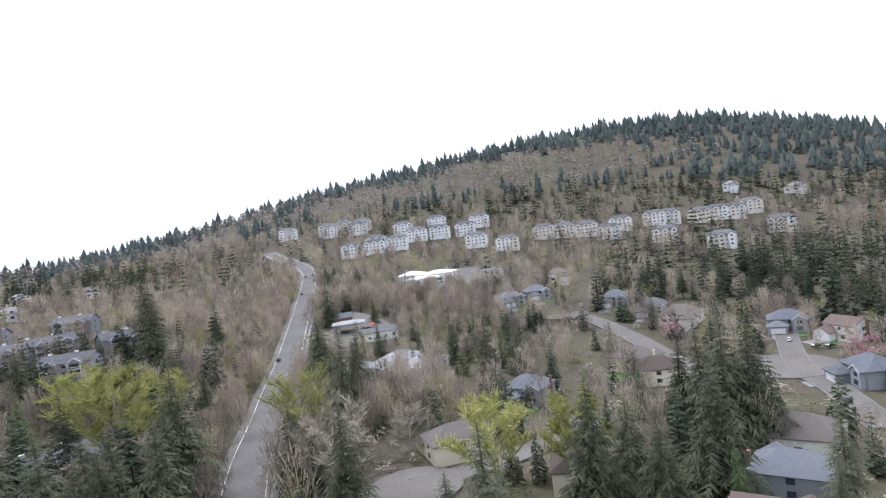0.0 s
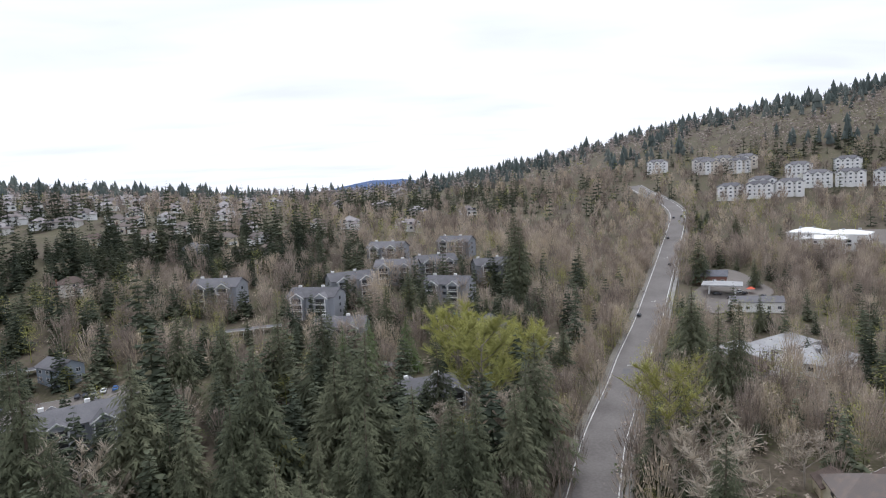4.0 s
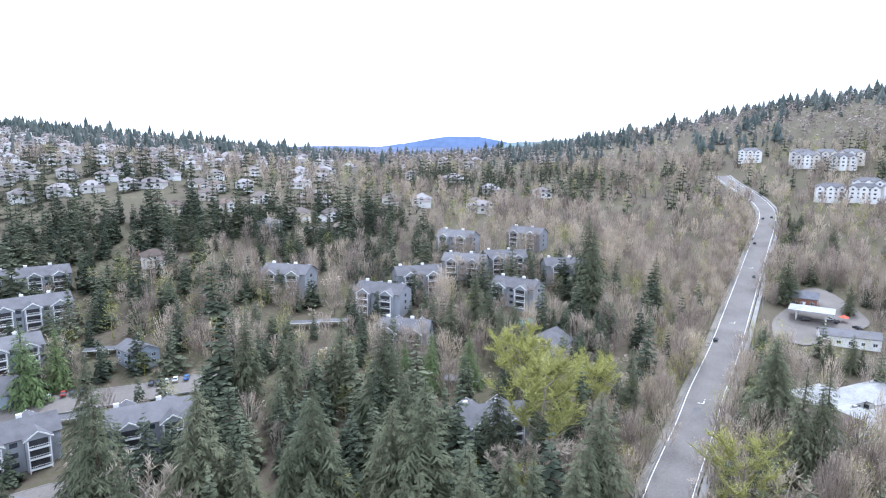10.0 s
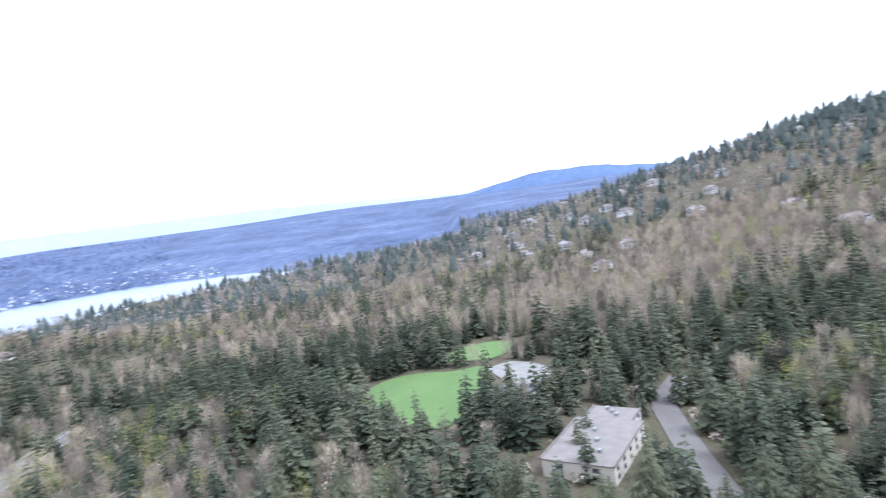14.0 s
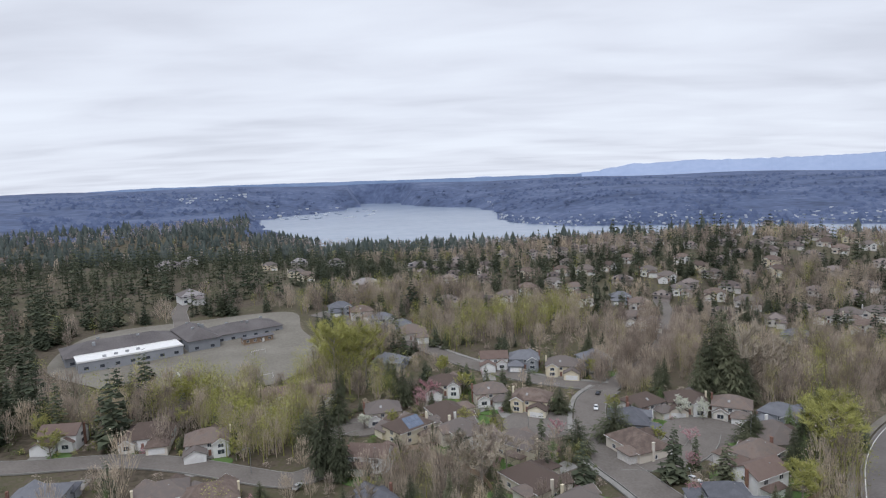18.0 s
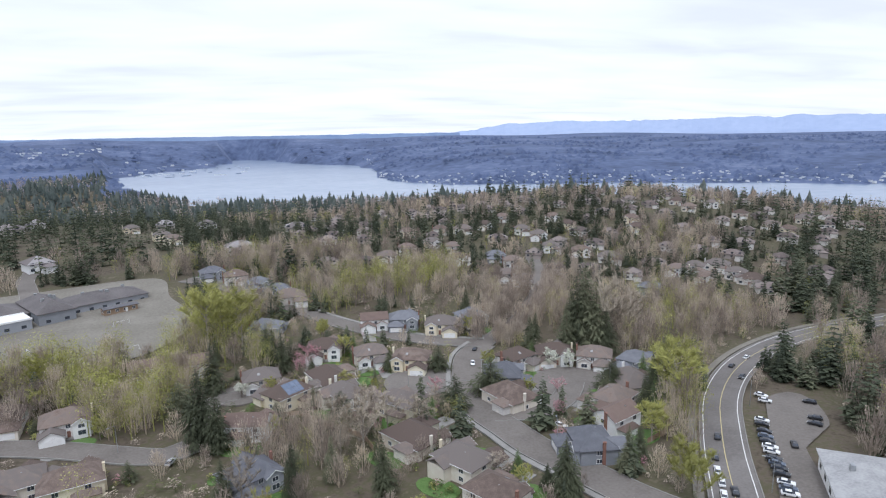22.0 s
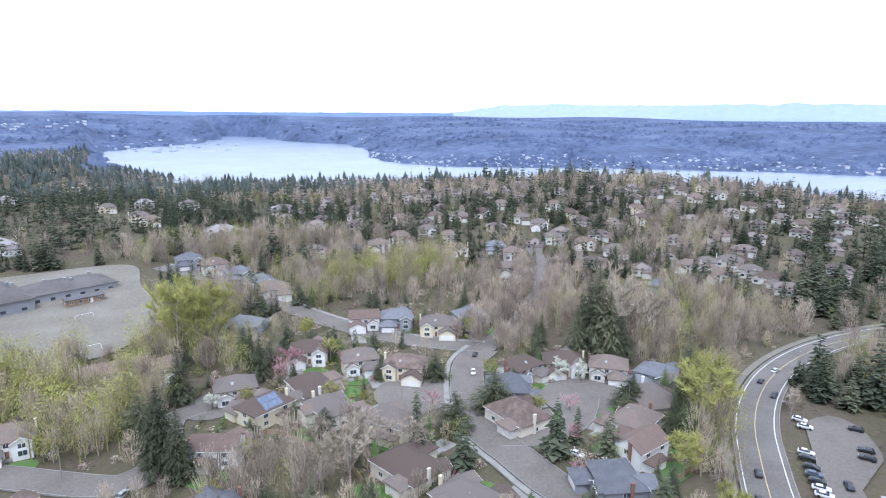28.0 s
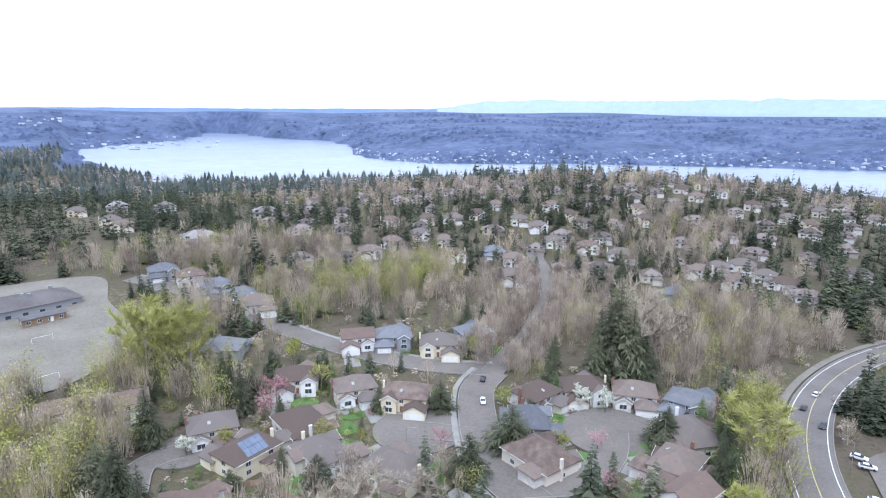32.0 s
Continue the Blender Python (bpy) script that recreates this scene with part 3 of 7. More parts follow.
GREY_TOWNHOUSES = [
    (448.7, 383.1, -49, 1), (461.3, 368.9, -51, 1), (473.6, 351.4, -53, 1), (472.7, 325.1, -55, 1), (503.1, 333.5, -56, 1), (531.0, 314.1, -59, 1),
    (538.6, 303.6, -60, 1), (551.8, 279.2, -62, 1), (564.3, 269.0, -64, 1), (571.0, 256.1, -65, 1), (592.8, 250.1, -66, 1), (473.9, 219.5, -64, 1),
    (480.2, 272.4, -59, 1), (537.4, 200.4, -68, 1), (400.1, 385.9, -46, 1),
]
TOWN_EAST = [
    (305.0, 651.3, -24, 1), (339.1, 616.5, -28, 1), (354.9, 605.3, -29, 1), (371.8, 592.8, -31, 1), (334.8, 507.8, -32, 0), (302.9, 504.1, -30, 1),
]
SINGLE = [(168.2, 284.2), (174.4, 300.4), (133.6, 190.4), (259.5, 356.5), (169.7, 258.3), (36.4, 234.3), (30.8, 265.1)]
SINGLE_C = [(-181.9, 11.6), (-248.7, -9.0)]
ROAD_ARROWS = [(87.7, 205.0), (131.6, 281.5), (178.2, 363.1)]
CARS_MAIN = [(112.9, 257.2, 150, 0), (170.2, 345.4, 150, 0), (201.4, 412.2, 150, 0), (234.1, 469.8, 149, 0), (241.2, 471.2, 150, 0)]
CARS_CURVE = [
    (-156.6, -196.8, -52, 0), (-152.0, -184.8, 127, 0), (-169.2, -204.8, -58, 2), (-112.7, -143.1, -34, 0), (-104.6, -132.5, -31, 0),
    (-100.5, -125.7, -31, 2), (-97.9, -120.2, -31, 2), (-94.7, -114.9, -31, 2), (-98.4, -115.8, -29, 0),
]
CARS_MALL = [
    (-146.1, -167.1, -144, 2), (-144.0, -162.6, -131, 2), (-132.4, -149.4, -137, 2), (-130.4, -146.9, -131, 0), (-127.8, -142.5, -137, 0),
    (-125.7, -139.4, -131, 1), (-124.0, -136.5, -131, 0), (-122.4, -133.5, -131, 2), (-120.8, -130.9, -131, 2), (-118.6, -127.3, -131, 0),
    (-117.5, -124.8, -131, 1), (-116.2, -122.4, -131, 0), (-114.8, -119.9, -131, 0), (-112.8, -115.9, -131, 2), (-111.4, -113.5, -125, 1),
    (-110.1, -111.3, -125, 2), (-149.0, -146.8, 46, 0), (-145.7, -143.2, 38, 0), (-129.8, -133.0, -32, 0), (-157.2, -158.2, 47, 0),
]
CARS_STREET = [(-64.8, -241.8, -24, 0), (-59.9, -225.8, 166, 2), (-72.5, -163.3, -144, 2), (-47.6, -133.8, -119, 0), (43.1, -169.9, -17, 2)]
CARS_APT = [
    (-140.4, 126.1, 60, 2), (-137.9, 126.7, 59, 2), (-135.7, 127.3, 59, 2), (-133.1, 127.8, 60, 0), (-130.2, 128.2, 59, 2), (-127.9, 138.9, 121, 2),
    (-124.7, 138.9, 144, 0), (-134.8, 188.2, -150, 3), (-132.1, 189.9, -150, 2), (-128.2, 191.9, -150, 3), (-125.7, 192.8, -151, 0),
    (-123.1, 193.5, -152, 0), (-102.3, 199.0, -157, 0), (-100.0, 199.5, -157, 0), (-97.6, 200.4, -158, 2), (-95.2, 201.7, -159, 2),
    (-91.9, 203.0, -160, 4),
]
CARS_GAS = [(164.8, 282.9, 87, 0), (177.6, 284.2, 126, 2), (183.2, 273.9, -171, 0), (178.2, 280.8, 135, 0)]
CARS_HILL = [(255.4, 82.2, 110, 2), (248.8, 69.9, 80, 0), (250.4, 65.6, 79, 0), (281.9, 208.6, 115, 2)]
TREES_COURTS = [
    (-44.0, -186.0, 13.5, 6), (-59.0, -196.0, 15.0, 6), (-45.5, -224.4, 11.0, 6), (-19.4, -215.0, 8.0, 0), (22.2, -247.7, 17.0, 0), (15.2, -236.0, 18.0, 0),
    (18.5, -241.5, 15.0, 0), (39.4, -222.1, 20.0, 0), (76.7, -246.2, 10.0, 6), (46.8, -203.4, 13.0, 6), (-102.9, -188.7, 12.0, 0), (-105.2, -165.7, 13.0, 1),
    (-113.5, -180.9, 14.0, 1), (-109.0, -173.0, 14.0, 1), (-102.0, -160.0, 13.0, 1), (-13.4, -246.7, 13.0, 1), (-5.8, -192.7, 9.0, 6), (-14.3, -182.4, 13.0, 2),
    (-30.2, -174.4, 12.0, 2), (-20.0, -177.0, 12.0, 2), (36.1, -180.2, 26.0, 0), (31.0, -175.0, 22.0, 0), (8.0, -144.6, 16.0, 0), (-14.8, -138.8, 17.0, 0), (-2.0, -150.0, 14.0, 0),
]
TREES_WOODLOT = [
    (-86.3, -232.0, 17.7, 0), (-111.0, -231.6, 39.3, 0), (-105.2, -236.8, 20.2, 0), (-119.7, -234.0, 32.6, 2), (-100.7, -188.2, 10.6, 6),
    (-100.8, -163.3, 16.0, 0), (-104.8, -162.1, 14.1, 0), (-78.4, -132.6, 9.6, 0), (-72.2, -288.3, 16.0, 0), (-78.6, -287.2, 14.6, 0),
    (-130.5, -186.6, 12.8, 3), (41.2, -265.5, 27.1, 3), (47.2, -260.3, 28.4, 3), (33.3, -260.9, 25.7, 3),
    (-0.1, -268.3, 9.7, 3), (99.0, -226.5, 17.1, 3), (92.0, -222.8, 17.0, 3), (72.2, -214.7, 12.9, 3), (-87.0, -120.3, 14.8, 3),
    (-87.5, -115.1, 13.0, 3),
]
TREES_BLOSSOM = [
    (28.5, -214.0, 6.0, 5), (5.1, -240.6, 8.0, 4), (8.2, -230.2, 8.0, 4), (-40.0, -201.1, 6.0, 4), (-82.0, -190.0, 5.0, 4), (-74.4, -169.5, 6.0, 4), (-1.6, -272.4, 9.0, 3),
    (-88.5, -212.8, 8.0, 5), (-94.4, -209.1, 8.0, 5), (-67.8, -152.0, 5.0, 4), (-81.2, -135.0, 9.0, 1), (20.0, -140.0, 15.0, 2), (25.0, -143.0, 14.0, 0), (-94.2, -247.9, 14.0, 0), (-107.3, -237.6, 27.0, 0),
    (-116.0, -243.3, 30.0, 0), (-112.0, -240.0, 24.0, 0), (-135.9, -239.4, 24.0, 2), (-128.0, -241.0, 20.0, 2), (-27.0, 130.0, 14.0, 3),
]
TREES_EDGE = [
    (42.8, -251.6, 10.9, 0), (-106.8, -169.5, 19.1, 0), (-116.2, -192.3, 11.8, 1), (-113.2, -168.0, 20.8, 3),
    (-118.5, -176.0, 20.0, 3), (-94.0, -147.0, 13.0, 3), (-4.5, -160.2, 20.2, 2), (-11.5, -163.8, 17.0, 2),
]
TREES_SLOPE = [
    (-89.6, 143.2, 35.8, 0), (-50.2, 130.1, 23.4, 0), (-30.6, 129.8, 36.8, 0), (-6.0, 129.9, 39.5, 0), (12.3, 155.0, 29.5, 0), (-35.1, 189.5, 32.0, 0),
    (-19.3, 170.6, 36.1, 0), (-48.9, 179.2, 28.8, 0), (-67.0, 192.2, 30.4, 0), (-7.0, 199.9, 22.5, 1), (6.0, 206.6, 19.5, 1), (-15.8, 201.2, 20.1, 1),
    (-0.4, 237.5, 23.1, 0), (14.6, 244.4, 22.5, 0), (24.7, 240.7, 18.8, 0), (51.5, 249.3, 17.0, 0), (42.7, 253.7, 12.3, 0),
]
TREES_ROADSIDE = [
    (32.8, 179.3, 23.6, 3), (43.9, 181.9, 23.9, 3), (23.2, 204.0, 17.9, 3), (64.5, 282.2, 51.8, 0), (95.1, 286.4, 30.0, 0), (161.1, 439.7, 21.1, 0),
    (90.6, 183.3, 31.1, 0), (98.0, 180.4, 34.2, 0), (94.5, 159.0, 33.8, 0), (103.5, 162.4, 31.2, 0), (74.9, 155.5, 25.5, 1), (66.7, 132.2, 27.1, 3),
    (105.2, 194.8, 27.1, 0), (154.2, 231.1, 15.8, 0), (145.2, 231.0, 13.6, 0), (187.0, 397.8, 25.8, 0), (167.7, 306.7, 26.1, 0),
    (189.9, 291.2, 16.6, 0), (234.6, 381.9, 20.6, 0), (56.1, 184.3, 20.5, 0), (22.6, 143.2, 16.7, 2), (29.7, 143.5, 18.2, 2), (14.0, 143.0, 15.2, 2),
]
TREES_WEST = [
    (-136.5, 186.5, 29.2, 1), (-132.8, 196.9, 23.1, 1), (-74.7, 120.8, 44.3, 0), (-86.6, 108.6, 30.6, 0), (-157.3, 144.7, 20.3, 0),
    (-154.3, 149.8, 20.6, 0), (-58.3, 132.7, 36.2, 0), (-207.5, 208.8, 6.8, 0), (-33.1, 140.8, 29.4, 0), (-11.6, 145.7, 32.3, 0),
    (-45.3, 126.2, 22.9, 0), (-92.8, 103.4, 21.8, 0), (-100.6, 100.1, 20.5, 0), (-65.7, 122.1, 20.9, 2), (-159.7, 120.4, 25.8, 0),
    (-178.1, 98.7, 19.3, 3), (-148.3, 92.8, 25.3, 0), (-133.1, 134.0, 8.4, 3), (-212.6, 243.8, 15.0, 0), (-202.5, 219.2, 9.7, 3),
]
TREES_RIGHT = [
    (83.0, 71.0, 24.0, 3), (97.3, 60.7, 24.0, 3), (67.8, 111.1, 16.0, 0), (62.0, 118.2, 18.0, 0), (78.5, 133.5, 17.0, 2), (92.0, 117.8, 14.0, 2), (139.2, 54.1, 33.0, 0), (138.6, 47.3, 35.2, 0), (144.7, 44.6, 32.2, 0),
    (140.0, 60.7, 28.3, 0), (150.8, 80.7, 16.9, 1), (99.8, 48.1, 24.6, 0), (91.7, 35.4, 22.9, 0), (103.0, 27.5, 16.8, 1), (59.2, 101.3, 23.5, 2),
    (55.7, 105.8, 21.0, 2), (99.7, 158.9, 27.2, 0), (98.1, 180.5, 27.1, 0), (149.2, 145.9, 27.8, 0), (171.9, 153.2, 20.9, 0), (235.9, 122.7, 9.9, 4),
    (221.1, 45.4, 11.1, 4), (322.3, 167.1, 19.6, 0), (323.4, 205.9, 21.2, 0), (25.7, 116.7, 29.2, 0), (33.6, 131.8, 35.7, 0), (24.5, 156.0, 34.3, 3),
    (22.7, 195.6, 24.6, 3), (67.1, 302.2, 44.4, 0), (18.8, 225.4, 23.4, 0), (9.8, 254.9, 25.3, 0), (115.6, 14.3, 23.6, 0), (108.9, 12.9, 15.8, 0),
]

# ---------------------------------------------------------------- ground, lake, far ridges
radii = [0.0, *np.linspace(12, 420, 62), *(420 * 1.036 ** np.arange(1, 71)), 4960.0]
turns = 300
grid_r, grid_a = np.meshgrid(np.array(radii), np.linspace(0, 2 * math.pi, turns, endpoint=False), indexing="ij")
gx, gy = -grid_r * np.sin(grid_a), grid_r * np.cos(grid_a)
gz = height(gx.ravel(), gy.ravel()).reshape(gx.shape)
verts = np.stack([gx, gy, gz], -1).reshape(-1, 3)
k = np.arange(turns)
faces = [(i * turns + a, i * turns + (a + 1) % turns, (i + 1) * turns + (a + 1) % turns, (i + 1) * turns + a) for i in range(len(radii) - 1) for a in range(turns)]
me = bpy.data.meshes.new("ground")
me.from_pydata(verts.tolist(), [], faces)
me.materials.append(FLOOR)
# outer rings take the haze-blue woods colour
me.materials.append(HAZED_FOREST)
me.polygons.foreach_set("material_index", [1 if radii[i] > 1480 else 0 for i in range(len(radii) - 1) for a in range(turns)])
me.polygons.foreach_set("use_smooth", [True] * len(me.polygons))
ground = tagged(new("ground", me), "rolling ground with brown forest floor and far woods painted haze-blue", "ground", kind="structure")

s = Shape()
lake_edge = [(-4800 * math.sin(radians(a)), 4800 * math.cos(radians(a)), LAKE) for a in range(90, 206, 4)]
s.poly(*[(-1150 * math.sin(radians(a)), 1150 * math.cos(radians(a)), LAKE) for a in range(202, 89, -4)], *lake_edge)
tagged(new("water", s.mesh("water", water_mat)), "pale grey lake reflecting the overcast sky", "lake", kind="structure")


def ridge(name, mat, bearings, tops, radius, label, seed, rough=6.0, eye=84.0):
    """A far ridge: its skyline in degrees of elevation over bearings."""
    s = Shape()
    prev = None
    a0, a1 = bearings[0], bearings[-1]
    n = int((a1 - a0) / 0.25)
    for j in range(n + 1):
        a = a0 + (a1 - a0) * j / n
        e = np.interp(a, bearings, tops)
        x, y = -radius * math.sin(radians(a)), radius * math.cos(radians(a))
        z = eye + radius * math.tan(radians(e)) + rough * (noise.noise((a * 0.6, seed, 0)) + 0.5 * noise.noise((a * 2.1, seed, 3)))
        row = ((x * 0.93, y * 0.93, -90), (x * 0.965, y * 0.965, -90 + (z + 90) * 0.62), (x, y, z), (x * 1.005, y * 1.005, -90))
        if prev:
            for p, q, u, v in zip(prev, prev[1:], row, row[1:]):
                s.poly(p, u, v, q)
        prev = row
    return tagged(new(name, s.mesh(name, mat)), label, "mountains", kind="structure")


# hills, lowland and fields on the skyline have air haze painted in; snow is white
ridge("backdrop_mountains", HAZED_MOUNTAINS, [84, 92, 105, 112, 120, 130, 138, 145, 152, 158, 163, 168, 176, 190, 206], [-2.0, -1.2, -0.2, 0.25, 0.55, 0.85, 1.0, 0.92, 0.85, 0.95, 0.75, 0.05, 0.12, -0.15, -0.3], 4880, "far mountains with hazy crests, painted pale haze-blue", 4.0, 13.0)
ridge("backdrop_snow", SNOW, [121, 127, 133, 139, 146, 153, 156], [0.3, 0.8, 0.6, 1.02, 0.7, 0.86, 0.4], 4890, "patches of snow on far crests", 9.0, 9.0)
ridge("backdrop_blue_hills", HAZED_RIDGE, [70, 74, 79, 84, 89, 93, 97, 102, 108, 114, 122, 130], [-2.5, -1.3, -0.75, -0.1, -0.05, -0.7, -1.35, -1.5, -0.95, -0.85, -1.2, -2.0], 4300, "wooded hills beyond the lake, painted haze-blue", 2.0, 7.0)
ridge("backdrop_north_shore", material("hazy_lowland", [(0.15, 0.205, 0.32), (0.20, 0.26, 0.385)], 1.0, 0.002, 0.02, 0.0, spec=0.0), [118, 126, 140, 160, 172, 184, 196, 206, 216], [-0.6, 0.0, 0.1, 0.12, 0.1, 0.08, 0.1, 0.06, -0.4], 4860, "low land along the horizon, painted pale haze-blue", 7.0, 4.0)
ridge("backdrop_south_hill", HAZED_RIDGE, [-14, -8, -5.5, -4, -2, 0.5, 2, 4, 6, 9], [-0.4, 0.0, 0.1, 0.45, 0.74, 0.74, 0.55, 0.2, -0.1, -0.5], 4500, "rounded hill on the horizon, painted dark haze-blue", 5.0, 5.0)
ridge("backdrop_south_fields", material("hazed_green_fields", [(0.16, 0.22, 0.24), (0.24, 0.30, 0.30)], 1.0, 0.004, 0.03, 0.0, spec=0.0), [-24, -18, -15, -11, -8, -5, -3], [0.3, 0.5, 0.6, 0.52, 0.42, 0.2, -0.3], 4300, "far green fields on a hill, painted hazy pale", 6.0, 4.0)

# ---------------------------------------------------------------- roads, kerbs, markings


def road(name, points, width, mat, label, kerbs=True, walk_side=0, step=6.0, shift=0.0):
    """A road along a line; shift: how far its middle lies left of the line."""
    line = smooth_line(points, step)
    ob = tagged(new(name, ribbon(line, shift + width / 2, shift - width / 2, 0.30, 0.5).mesh(name, mat)), label, "road", kind="structure")
    if kerbs:
        for side in (1, -1):
            o = shift + side * (width / 2 + 0.1)
            part("kerb", ribbon(line, o + 0.12, o - 0.12, 0.44, 0.5), CONCRETE, ob)
    if walk_side:
        o = shift + walk_side * (width / 2 + 1.6)
        part("sidewalk", ribbon(line, o + 0.9, o - 0.9, 0.40, 0.5), CONCRETE, ob, "pale concrete sidewalk")
    clear = 5.0 if name in ("street_apartments", "street_parking", "street_parking_east", "street_hill", "street_terrace", "street_drive") else 2.5
    clear = 0.6 if shift else clear
    for q in line:
        ROADS.append((q.x, q.y, width / 2 + clear))
    return ob, line


def disc(x, y, radius, lift, thick, seed=0, wob=0.0, n=28):
    s = Shape()
    z = ground_at(x, y) + lift + 0.22
    ring = [(x + radius * (1 + wob * math.sin(3 * a + seed)) * math.cos(a), y + radius * (1 + wob * math.sin(3 * a + seed)) * math.sin(a)) for a in [2 * math.pi * k / n for k in range(n)]]
    return s.solid([[(*q, z - thick) for q in ring], [(*q, z) for q in ring]])


main, main_line = road("road_main", MAIN_ROAD, 12.4, ASPHALT, "straight grey asphalt arterial climbing the hill", True, -1, shift=0.4)
for off, mat, name in ((5.9, LINE, "edge_line"), (-5.2, LINE, "edge_line")):
    part(name, ribbon(main_line, off + 0.13, off - 0.13, 0.36), mat, main)
part("gravel_shoulder", ribbon(main_line, 8.6, 6.95, 0.28, 0.4), DIRT, main, "brown gravel shoulder")


def arrow_mark(x, y, angle, parent):
    """A turn arrow pair in the centre lane."""
    for sx in (1, -1):
        s = Shape()
        for x0, x1, y0, y1 in ((-0.14, 0.14, -1.5, 0.5), (-0.14, 0.8, 0.3, 0.6)):
            s.poly((x0, y0, 0), (x1, y0, 0), (x1, y1, 0), (x0, y1, 0))
        s.poly((0.9, 0.05, 0), (1.5, 0.52, 0), (0.9, 1.0, 0))
        ob = part("turn_arrow", s, LINE, parent)
        ob.matrix_basis = spot(x, y, angle, 0.60, 1.25) @ Matrix.Translation((0, 1.9 * sx, 0)) @ Matrix.Rotation(0 if sx > 0 else math.pi, 4, "Z")


for (ax, ay) in ROAD_ARROWS:
    near = min(range(1, len(main_line) - 1), key=lambda k: (main_line[k].x - ax) ** 2 + (main_line[k].y - ay) ** 2)
    d = main_line[near + 1] - main_line[near - 1]
    arrow_mark(main_line[near].x, main_line[near].y, math.degrees(math.atan2(-d.x, d.y)), main)
k = min(range(len(main_line)), key=lambda k: (main_line[k].x - 79) ** 2 + (main_line[k].y - 190) ** 2)
part("asphalt_patch", ribbon(main_line[k : k + 2], 2.6, 0.2, 0.35), PATCH, main, "dark worn asphalt patch")

curve, curve_line = road("road_curve", CURVE_ROAD, 12.4, ASPHALT, "curving grey two-lane road with white edge line", True, 0)
for off, mat, name in ((5.3, LINE, "edge_line"), (-4.9, LINE, "edge_line"), (0.22, YELLOW, "centre_line")):
    part(name, ribbon(curve_line, off + 0.12, off - 0.12, 0.36), mat, curve)
part("roadside_path", ribbon(curve_line, 9.6, 7.2, 0.36, 0.5), DIRT, curve, "brown gravel path beside the road")

for name, pts, width, side in (("street_loop", STREET_A, 11.5, 1), ("street_far", STREET_FAR, 8.0, 0), ("street_upper", STREET_B, 9.5, -1), ("street_cul_de_sac", CUL_NECK, 9.0, 0), ("street_court", COURT_NECK, 9.0, 0),
                               ("street_lower", STREET_C, 9.5, 0), ("street_lane", STREET_D, 7.5, 0), ("street_hill", STREET_E, 8.4, 0), ("street_terrace", STREET_F, 9.5, 0),
                               ("street_drive", COURT_G, 9.0, 0), ("street_apartments", APT_DRIVE, 11.0, 0), ("street_parking", APT_LANE, 13.0, 0), ("street_parking_east", APT_LANE_EAST, 12.0, 0),
                               ("street_school", SCHOOL_ROAD, 9.0, 0)):
    road(name, pts, width, STREET, "pale grey residential street with concrete kerbs", True, side, 5.0)
road("road_west", WEST_ROAD, 9.0, ASPHALT, "narrow grey road curving into the woods", False)

for name, (x, y), radius in (("cul_de_sac_round", CUL_NECK[-1], 14.5), ("court_round", COURT_NECK[-1], 13.5), ("hill_round", (220.3, 68.4), 17), ("terrace_round", STREET_F[-1], 13), ("lower_round", STREET_D[-1], 9), ("drive_round", COURT_G[0], 12), ("cul_far_round", (-84, 384), 12)):
    ob = tagged(new("street_" + name, disc(x, y, radius, 0.31, 0.6).mesh(name, STREET)), "pale grey asphalt turning circle", "street", kind="structure")
    ROADS.append((x, y, radius + 2))


def lot(name, corners, mat, label, category, lift=0.26):
    """A flat paved or planted piece of ground laid over the slope."""
    n = 10
    cx, cy = sum(c[0] for c in corners) / len(corners), sum(c[1] for c in corners) / len(corners)
    edge = smooth_line([*corners, corners[0]], 5.0)[:-1]
    s = Shape()
    for j in range(n):
        for a, b in zip(edge, edge[1:] + edge[:1]):
            row = []
            for q, t in ((a, j / n), (b, j / n), (b, (j + 1) / n), (a, (j + 1) / n)):
                x, y = cx + (q.x - cx) * t, cy + (q.y - cy) * t
                row.append((x, y, ground_at(x, y) + lift + 0.2))
            s.poly(*(row if j else row[1:]))
    for q in edge:
        for t in (0.12, 0.24, 0.36, 0.48, 0.6, 0.72, 0.84, 0.95):
            ROADS.append((cx + (q.x - cx) * t, cy + (q.y - cy) * t, 6.5))
    return tagged(new(name, s.mesh(name, mat)), label, category, kind="structure")


ROAD_ONLY = list(ROADS)
lot("pavement_fuel", GAS_LOT, STREET, "pale grey forecourt of a filling station", "forecourt")
lot("pavement_office", [(292, 330), (318, 318), (345, 338), (338, 366), (306, 378)], STREET, "grey car park beside a white office", "car park")
lot("pavement_mall", MALL_LOT, STREET, "grey asphalt car park with parked cars", "car park")
lot("pavement_school", SCHOOL_LOT, DIRT, "tan gravel playing field by the school", "play field")
lot("lawn_sports_field", FIELD, TURF, "bright green sports field", "field")
lot("lawn_far_field", FIELD_FAR, TURF, "green grass pitch at the edge of woods", "field")
lot("pavement_field", FIELD_LOT, CONCRETE, "pale gravel lot beside the field", "car park")

# ---------------------------------------------------------------- buildings


